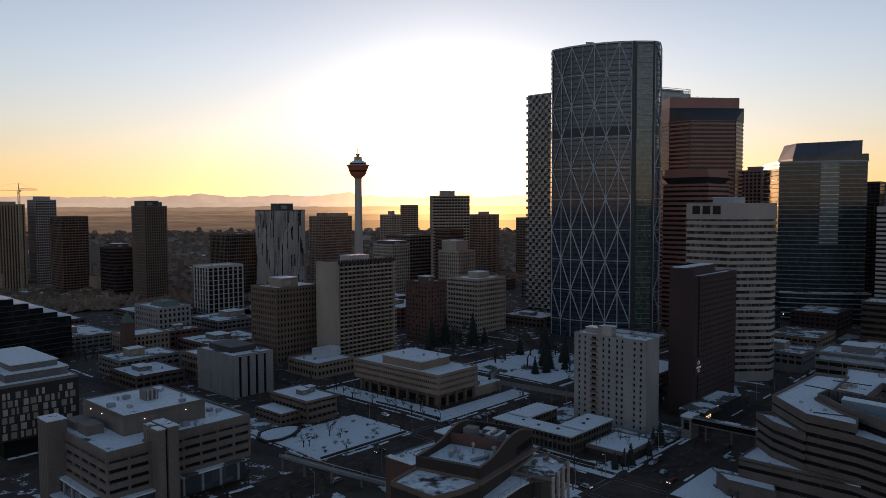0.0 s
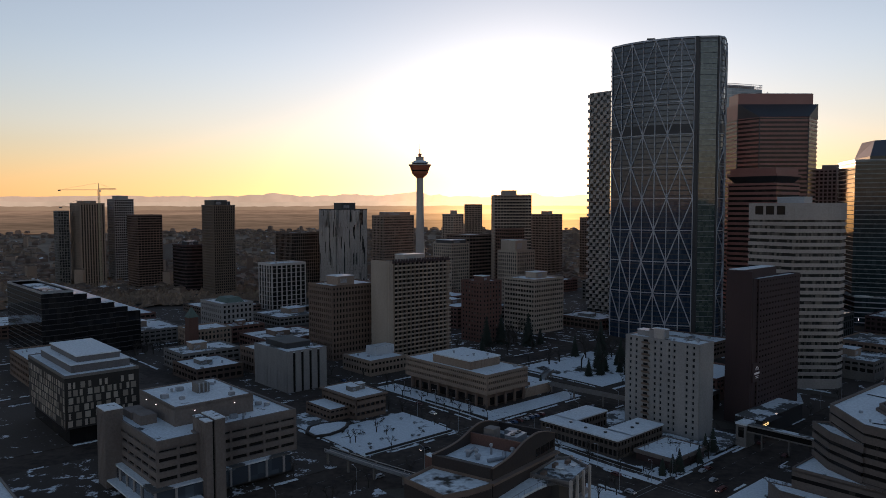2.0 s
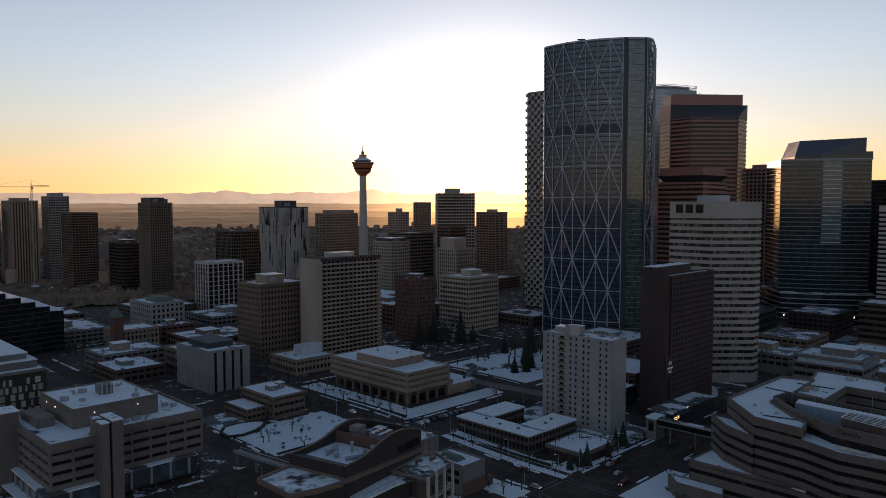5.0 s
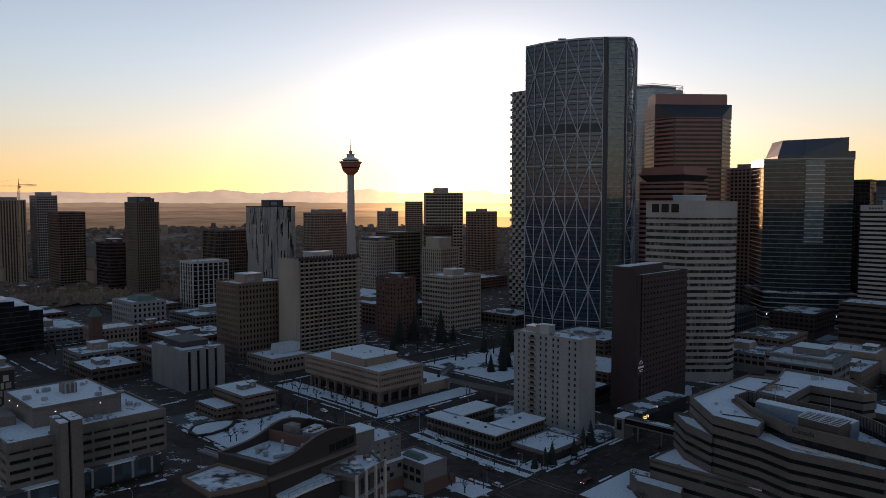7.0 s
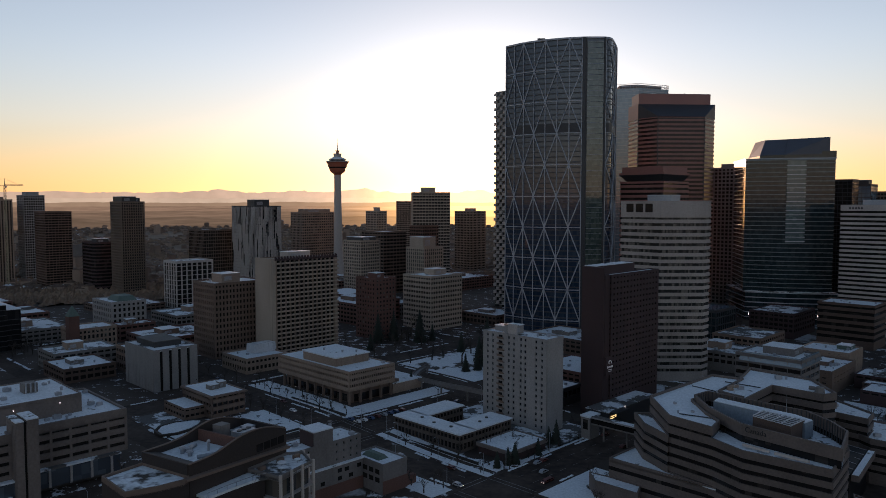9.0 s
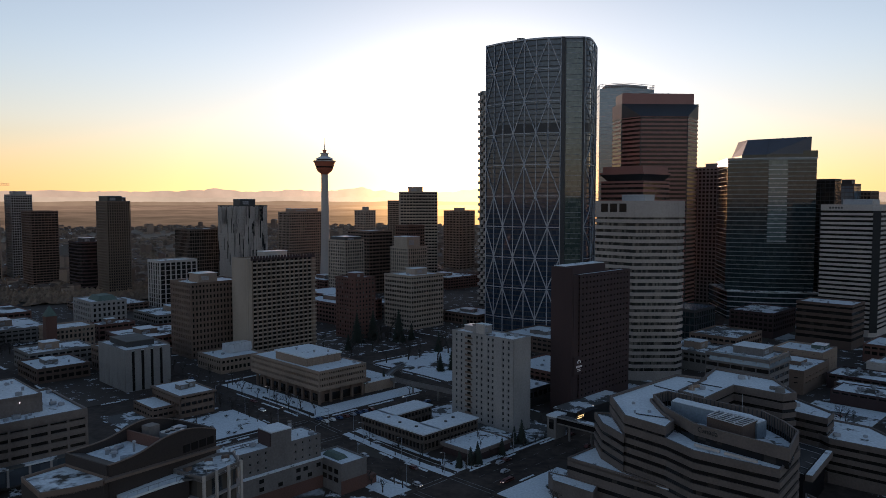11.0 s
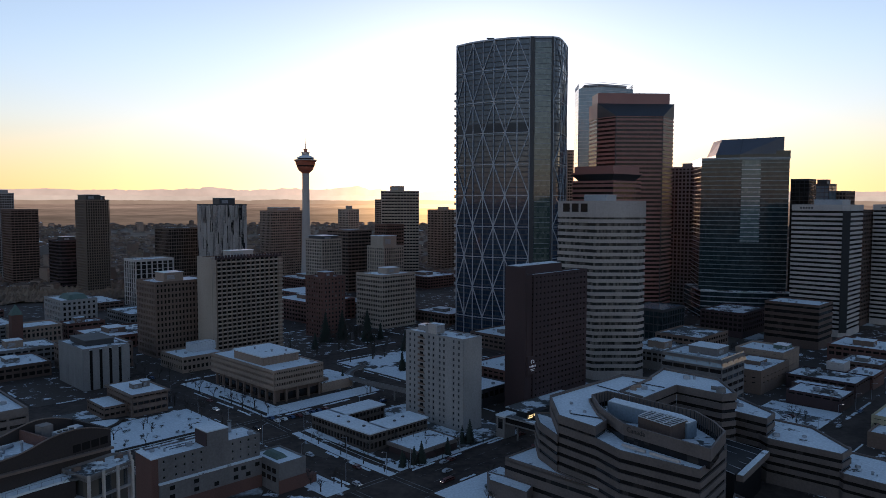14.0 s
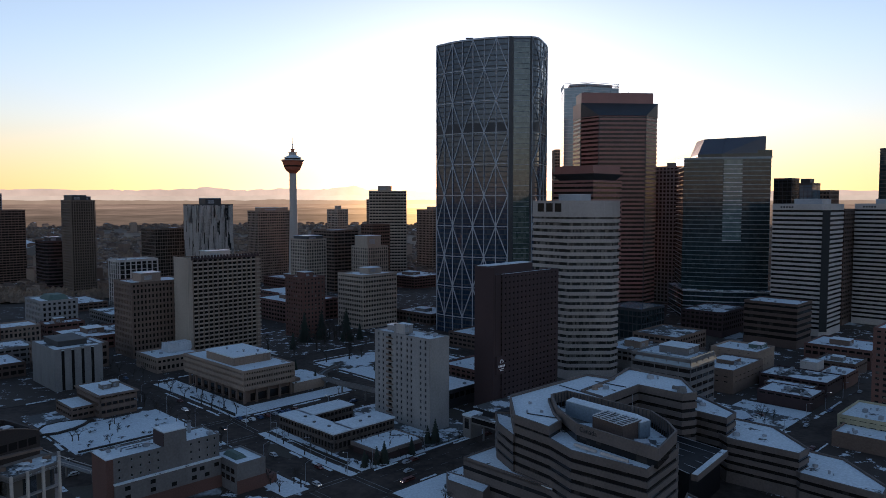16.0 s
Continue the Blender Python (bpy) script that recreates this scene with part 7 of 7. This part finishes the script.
def spruce(seed, h):
    rng = random.Random(seed)
    b = Build()
    for k in range(16):
        t = k / 16
        z, r = h * (0.06 + 0.88 * t), h * 0.26 * (1 - t) ** 0.85 + 0.2
        n = 11 if t < 0.6 else 7
        for i in range(n):
            a = 2 * math.pi * (i + rng.random() * 0.8) / n
            rr = r * rng.uniform(0.75, 1.12)
            w = 0.5 * r * rng.uniform(0.7, 1.1) + 0.15
            c, s = math.cos(a), math.sin(a)
            tip = (rr * c, rr * s, z - rr * 0.45)
            b.face([(0, 0, z + h * 0.045), (rr * 0.6 * c - w * s * 0.6, rr * 0.6 * s + w * c * 0.6, z - rr * 0.2), tip])
            b.face([(0, 0, z + h * 0.045), tip, (rr * 0.6 * c + w * s * 0.6, rr * 0.6 * s - w * c * 0.6, z - rr * 0.2)])
    return b.mesh("crown", M_NEEDLE)


bare_meshes = [bare_tree(60 + k, h) for k, h in enumerate((7, 9, 11, 8))]
spruce_meshes = [spruce(80 + k, h) for k, h in enumerate((6.5, 9, 12))]
trunk_mesh = Build().tube((0, 0, -0.4), (0, 0, 3), 0.25, 7, 0.16).mesh("trunk", M_BARK)
rng = random.Random(19)


def tree_at(u, v, evergreen=False, scale=1.0, lift=0.2):
    scale *= 1.25
    x, y = plan(u, v)
    ob = new("spruce" if evergreen else "bare_tree")
    ob.matrix_basis = pose(x, y, ground_z(x, y) + lift, 0, 0, rng.uniform(0, 360)) @ Matrix.Diagonal((scale, scale, scale, 1))
    tagged(ob, "dark green spruce beside snowy ground" if evergreen else "leafless street tree standing in snow", "tree", "spruces" if evergreen else "street trees")
    part("trunk", trunk_mesh, M_BARK, ob)
    part("crown", rng.choice(spruce_meshes if evergreen else bare_meshes), M_NEEDLE if evergreen else M_BARK, ob)


for k in range(9):
    tree_at(224 + 7 * (k % 2) + rng.uniform(-0.5, 0.5), 189 + k * 7.4 + rng.uniform(-2, 2), scale=rng.uniform(0.6, 0.9))
for k in range(8):
    tree_at(234 + k * 8 + rng.uniform(-2, 2), 185.5 + rng.uniform(0, 1.5), evergreen=k in (1, 3), scale=rng.uniform(0.55, 0.85))
for u, v, s in ((233, 189, 0.7), (237, 192, 0.6), (276, 190, 0.8), (239, 188, 0.75), (273, 192, 0.6), (340, 306, 1.1), (348, 303, 1.2)):
    tree_at(u, v, True, s)
for k in range(8):
    tree_at(244 + k * 2.6, 190 + rng.uniform(1, 15), evergreen=False, scale=rng.uniform(0.3, 0.5), lift=4.5)
for k in range(10):
    tree_at(226 + rng.uniform(0, 11), 285 + k * 9 + rng.uniform(-3, 3), scale=rng.uniform(0.6, 0.9))
for k in range(5):
    tree_at(153 + rng.uniform(0, 44), 284 + rng.uniform(0, 34), scale=rng.uniform(0.6, 0.95))
for k in range(8):
    tree_at(202 + rng.uniform(-1, 1), 285 + k * 9, scale=rng.uniform(0.5, 0.8))
for k in range(8):
    tree_at(193 + rng.uniform(0, 9), 187 + rng.uniform(0, 27), scale=rng.uniform(0.7, 1.0))
for k in range(10):
    tree_at(225 + rng.uniform(0, 34), 118 + rng.uniform(0, 40), scale=rng.uniform(0.6, 0.9))
for k in range(26):
    tree_at(326 + rng.uniform(0, 76), 288 + rng.uniform(0, 62), evergreen=k % 4 == 0, scale=rng.uniform(1.2, 1.8))
for k in range(10):
    tree_at(274 + rng.uniform(0, 30), 300 + rng.uniform(0, 50), evergreen=k % 4 == 0, scale=rng.uniform(0.5, 0.8))
for k in range(24):
    tree_at(152 + rng.uniform(0, 46), 556 + rng.uniform(0, 16), scale=rng.uniform(0.8, 1.2))
for k in range(14):
    tree_at(70 + rng.uniform(0, 60), 262 - 8 + rng.uniform(-1, 1), scale=rng.uniform(0.5, 0.8))
for k in range(12):
    tree_at(400 + rng.uniform(0, 34), 84 + rng.uniform(0, 62), scale=rng.uniform(0.5, 0.9))

for k in range(22):
    tree_at(204.0 + 19.2 * (k % 2) + rng.uniform(-0.6, 0.6), 288 + k * 8.5 + rng.uniform(-3, 3), scale=rng.uniform(0.7, 1.1))
for k in range(16):
    tree_at(84 + k * 17 + rng.uniform(-5, 5), rng.choice((254.6, 280.6)) + rng.uniform(-0.4, 0.4), scale=rng.uniform(0.6, 1.0))
for k in range(16):
    tree_at(236 + k * 22 + rng.uniform(-6, 6), rng.choice((160.2, 184.2)), scale=rng.uniform(0.6, 1.0))
for k in range(18):
    tree_at(310 + rng.uniform(0, 90), 380 + rng.uniform(0, 40), evergreen=k % 4 == 0, scale=rng.uniform(1.2, 1.8))
for k in range(14):
    tree_at(430 + rng.uniform(0, 120), 160 + rng.uniform(0, 26), scale=rng.uniform(0.8, 1.2))
for k in range(12):
    tree_at(212 + rng.uniform(0, 60), 560 + rng.uniform(0, 26), scale=rng.uniform(0.9, 1.3))


# ---- cars ----
def car_at(u, v, along, paint, look_like, moving=None, van=False):
    x, y = plan(u, v)
    ob = new("van" if van else "car")
    ob.matrix_basis = pose(x, y, ground_z(x, y) + 0.02, 0, 0, GRID + along)
    tagged(ob, look_like, "van" if van else "car", "cars in the streets")
    h = 2.1 if van else 1.45
    prof = [(-2.2, 0.35), (2.2, 0.35), (2.25, 0.75), (1.3, 0.92), (0.55, h), (-1.5, h), (-2.1, 0.95), (-2.25, 0.7)]
    b = Build()
    n = len(prof)
    k = len(b.v)
    b.v += [(px, -0.88, pz) for px, pz in prof] + [(px, 0.88, pz) for px, pz in prof]
    for i in range(n):
        j = (i + 1) % n
        b.f.append((i, j, n + j, n + i))
        b.m.append(0)
    b.f += [tuple(reversed(range(n))), tuple(range(n, 2 * n))]
    b.m += [0, 0]
    part("body", b, paint, ob)
    g = Build()
    g.face([(1.28, -0.8, 0.95), (1.28, 0.8, 0.95), (0.6, 0.75, h - 0.06), (0.6, -0.75, h - 0.06)])
    for s in (-0.89, 0.89):
        g.face([(1.0, s, 0.95), (0.5, s, h - 0.1), (-1.4, s, h - 0.1), (-1.8, s, 0.98)])
    part("window", g, G_DARK, ob)
    for wx in (-1.4, 1.4):
        for wy in (-0.8, 0.8):
            part("wheel", Build().tube((wx, wy - 0.12, 0.33), (wx, wy + 0.12, 0.33), 0.33, 10), M_BLACK, ob)
    part("headlight", Build().box(2.2, -0.75, 0.6, 2.28, -0.4, 0.75).box(2.2, 0.4, 0.6, 2.28, 0.75, 0.75), HEAD_ON if moving else M_PALE, ob)


HEAD_ON = lamp_mat("lit_headlamp", (1.0, 0.86, 0.62), 1.3)
paints = [(mat("white_car_paint", (0.6, 0.6, 0.6), rough=0.3, vary=0.05), "white car"), (mat("silver_car_paint", (0.3, 0.31, 0.33), rough=0.3, vary=0.05), "silver car"),
          (mat("black_car_paint", (0.02, 0.02, 0.022), rough=0.25, vary=0.05), "black car"), (mat("red_car_paint", (0.11, 0.03, 0.026), rough=0.3, vary=0.05), "red car"), (mat("blue_car_paint", (0.04, 0.07, 0.14), rough=0.3, vary=0.05), "blue car")]
for k in range(46):
    street = k % 4
    paint, what = rng.choice(paints)
    if street == 0:
        car_at(rng.uniform(60, 320), rng.choice((260.0, 264.0, 271.5, 275.5)), rng.choice((0, 180)), paint, what + " in a city street", k % 3 == 0)
    elif street == 1:
        car_at(rng.choice((207.5, 213, 219)), rng.uniform(180, 480), 270, paint, what + " on a wide asphalt street", k % 3 == 0)
    elif street == 2:
        car_at(rng.uniform(224, 420), rng.choice((165.0, 172.0, 180.0)), rng.choice((0, 180)), paint, what + " on a street by the offices", k % 2 == 0)
    else:
        car_at(rng.uniform(380, 640), rng.choice((62.5, 67.0, 72.0, 76.0)), 180, paint, what + " on a street of shops", k % 2 == 0, van=k % 7 == 3)
for k in range(9):
    paint, what = rng.choice(paints)
    car_at(226 + 4.2 * (k % 8) + rng.uniform(-0.3, 0.3), 282.0 - 3.5 + (k // 8) * 5.2 - 6, 90, paint, what + " parked beside a snowy lawn")
for k in range(14):
    paint, what = rng.choice(paints)
    car_at(402 + 3.6 * (k % 7), 100 + 22 * (k // 7) + rng.uniform(-0.5, 0.5), 90, paint, what + " parked in a snowy car park")

# ---- street lamps and signals ----
M_GLOW = lamp_mat("lit_street_lamp", (1.0, 0.85, 0.6), 2)
pole_mesh = Build().tube((0, 0, -0.5), (0, 0, 9), 0.12, 8, 0.07).tube((0, 0, 8.9), (2.2, 0, 9.6), 0.06, 6).mesh("pole", M_METAL)
head_mesh = Build().box(1.8, -0.16, 9.5, 2.7, 0.16, 9.68).mesh("lamp_head", M_METAL)
glow_mesh = Build().box(1.9, -0.1, 9.42, 2.6, 0.1, 9.5).mesh("lamp", M_GLOW)
for n, (u, v, turn) in enumerate([(223.4, 188 + 26 * k, 180) for k in range(7)] + [(204.2, 190 + 30 * k, 0) for k in range(7)] + [(60 + 34 * k, 255.2, 90) for k in range(8)] + [(234 + 30 * k, 185.0, 270) for k in range(7)] + [(400 + 30 * k, 79, 270) for k in range(8)]):
    x, y = plan(u, v)
    ob = new("street_lamp")
    ob.matrix_basis = pose(x, y, ground_z(x, y) + 0.15, 0, 0, GRID + turn)
    tagged(ob, "grey steel street lamp beside the kerb", "street lamp", "street lamps")
    part("pole", pole_mesh, M_METAL, ob)
    part("lamp_head", head_mesh, M_METAL, ob)
    if n % 5 == 0 or n > 29 and n % 2:
        part("lamp", glow_mesh, M_GLOW, ob)

# ---- curved ramp over the street, and the tower crane ----
ramp = thing("footbridge", 134, 232, "curved concrete pedestrian ramp", "footbridge")
deck = Build()
line = [(0, 52, 5.5), (2, 40, 5.2), (6, 28, 4.0), (12, 17, 2.0), (20, 8, -1.0), (30, 2, -3.4)]
for a, c in zip(line, line[1:]):
    d = Vector((c[0] - a[0], c[1] - a[1])).normalized()
    w = Vector((-d.y, d.x)) * 1.8
    deck.solid([(a[0] + w.x, a[1] + w.y, a[2] - 0.6), (a[0] - w.x, a[1] - w.y, a[2] - 0.6), (c[0] - w.x, c[1] - w.y, c[2] - 0.6), (c[0] + w.x, c[1] + w.y, c[2] - 0.6)][::-1],
               [(a[0] + w.x, a[1] + w.y, a[2]), (a[0] - w.x, a[1] - w.y, a[2]), (c[0] - w.x, c[1] - w.y, c[2]), (c[0] + w.x, c[1] + w.y, c[2])][::-1])
part("deck", deck, M_PATH, ramp)
for s in (-1.75, 1.75):
    rail = Build()
    for a, c in zip(line, line[1:]):
        d = Vector((c[0] - a[0], c[1] - a[1])).normalized()
        w = Vector((-d.y, d.x)) * s
        rail.tube((a[0] + w.x, a[1] + w.y, a[2] + 0.9), (c[0] + w.x, c[1] + w.y, c[2] + 0.9), 0.16, 4)
        rail.tube((a[0] + w.x, a[1] + w.y, a[2]), (a[0] + w.x, a[1] + w.y, a[2] + 0.9), 0.1, 4)
    part("railing", rail, M_PALE, ramp)
for a in line[:4]:
    part("pier", Build().tube((a[0], a[1], -5), (a[0], a[1], a[2] - 0.5), 0.6, 8), M_GREY, ramp)


def crane(x, y, top, jib, back, turn):
    ob = new("tower_crane")
    ob.matrix_basis = pose(x, y, 0, 0, 0, turn)
    tagged(ob, "pale lattice tower crane over a building site", "crane", "tower cranes")
    mast = Build()
    for sx, sy in ((-1, -1), (1, -1), (1, 1), (-1, 1)):
        mast.tube((sx, sy, 0), (sx, sy, top), 0.22, 4)
    for k in range(int(top / 6)):
        mast.tube((-1, -1, k * 6), (1, -1, k * 6 + 6), 0.15, 3).tube((1, 1, k * 6), (-1, 1, k * 6 + 6), 0.15, 3)
    part("mast", mast, M_YELLOW, ob)
    arm = Build().tube((-back, -0.8, top), (jib, -0.8, top), 0.38, 4).tube((-back, 0.8, top), (jib, 0.8, top), 0.38, 4).tube((0, 0, top + 2), (jib, 0, top + 1.6), 0.3, 4)
    for k in range(int(jib / 3)):
        arm.tube((k * 3, -0.8, top), (k * 3 + 1.5, 0, top + 1.8), 0.13, 3).tube((k * 3 + 1.5, 0, top + 1.8), (k * 3 + 3, 0.8, top), 0.13, 3)
    part("jib", arm, M_YELLOW, ob)
    part("counterweight", Build().box(-back, -1.0, top - 1.6, -back + 2.6, 1.0, top + 0.3), M_GREY, ob)
    part("apex", Build().tube((0, 0, top), (0, 0, top + 9), 0.7, 5, 0.2).tube((0, 0, top + 9), (-back, 0, top), 0.1, 3).tube((0, 0, top + 9), (jib * 0.7, 0, top + 1.8), 0.1, 3), M_YELLOW, ob)
    part("cab", Build().box(1.2, -2.6, top - 2.4, 3.2, -0.9, top - 0.2), M_WHITE, ob)


crane(-601, 888, 128, 22, 52, 8)
crane(-660, 930, 106, 30, 30, -12)


# ---- raised walkway curving behind the apartment tower ----
walkway = thing("footbridge", 0, 0, "raised concrete walkway curving over a street", "footbridge")
line = [(318, 318), (306, 313), (296, 306), (292, 296), (292, 280), (294, 262), (295, 246)]
for (u0, v0), (u1, v1) in zip(line, line[1:]):
    d = Vector((u1 - u0, v1 - v0)).normalized()
    w = Vector((d.y, -d.x)) * 1.7
    ends = [(u0 - w.x, v0 - w.y), (u0 + w.x, v0 + w.y), (u1 + w.x, v1 + w.y), (u1 - w.x, v1 - w.y)]
    part("deck", Build().prism(ends, 4.2, 4.9), M_PATH, walkway)
    for s in (-1, 1):
        e = [(u0 + s * w.x - s * d.y * 0.15, v0 + s * w.y + s * d.x * 0.15), (u0 + s * w.x + s * d.y * 0.1, v0 + s * w.y - s * d.x * 0.1), (u1 + s * w.x + s * d.y * 0.1, v1 + s * w.y - s * d.x * 0.1), (u1 + s * w.x - s * d.y * 0.15, v1 + s * w.y + s * d.x * 0.15)]
        part("parapet", Build().prism(e if s > 0 else e[::-1], 4.3, 5.9), M_RIB, walkway)
    part("pier", Build().tube((u0, v0, -4), (u0, v0, 4.3), 0.5, 8), M_GREY, walkway)


# ---- shrubs on the lawns ----
def shrub_mesh(seed):
    rng = random.Random(seed)
    b = Build()
    for k in range(60):
        a, r, z = rng.uniform(0, 6.28), rng.uniform(0.1, 0.9), rng.uniform(0.1, 1.1)
        x, y = r * math.cos(a), r * math.sin(a)
        q = [Vector((x, y, z)) + Vector((rng.uniform(-0.3, 0.3), rng.uniform(-0.3, 0.3), rng.uniform(-0.2, 0.3))) for _ in range(3)]
        b.face(q)
    return b.mesh("shrub", M_BARK)


shrubs = [shrub_mesh(k) for k in range(3)]
for k in range(34):
    if k < 18:
        u, v = 156 + rng.uniform(0, 44), 284 + rng.uniform(0, 34)
    elif k < 26:
        u, v = 228 + rng.uniform(0, 9), 284 + rng.uniform(0, 80)
    else:
        u, v = 232 + rng.uniform(0, 34), 190 + rng.uniform(0, 4)
    x, y = plan(u, v)
    ob = new("shrub", rng.choice(shrubs))
    ob.matrix_basis = pose(x, y, ground_z(x, y) + 0.25, 0, 0, rng.uniform(0, 360)) @ Matrix.Diagonal((1.2, 1.2, 1.0, 1))
    tagged(ob, "bare brown shrub on a snowy lawn", "shrub", "shrubs")

hedge = thing("hedge", 0, 0, "low dark clipped hedge along a snowy lawn", "hedge")
for u0, v0, u1, v1 in ((152, 281.6, 202, 282.6), (226.4, 283, 227.2, 330), (229.4, 196.5, 230.0, 252)):
    x, y = plan((u0 + u1) / 2, (v0 + v1) / 2)
    part("hedge_bank", Build().box(u0, v0, -4.2, u1, v1, ground_z(x, y) + 0.95), M_BARK, hedge)
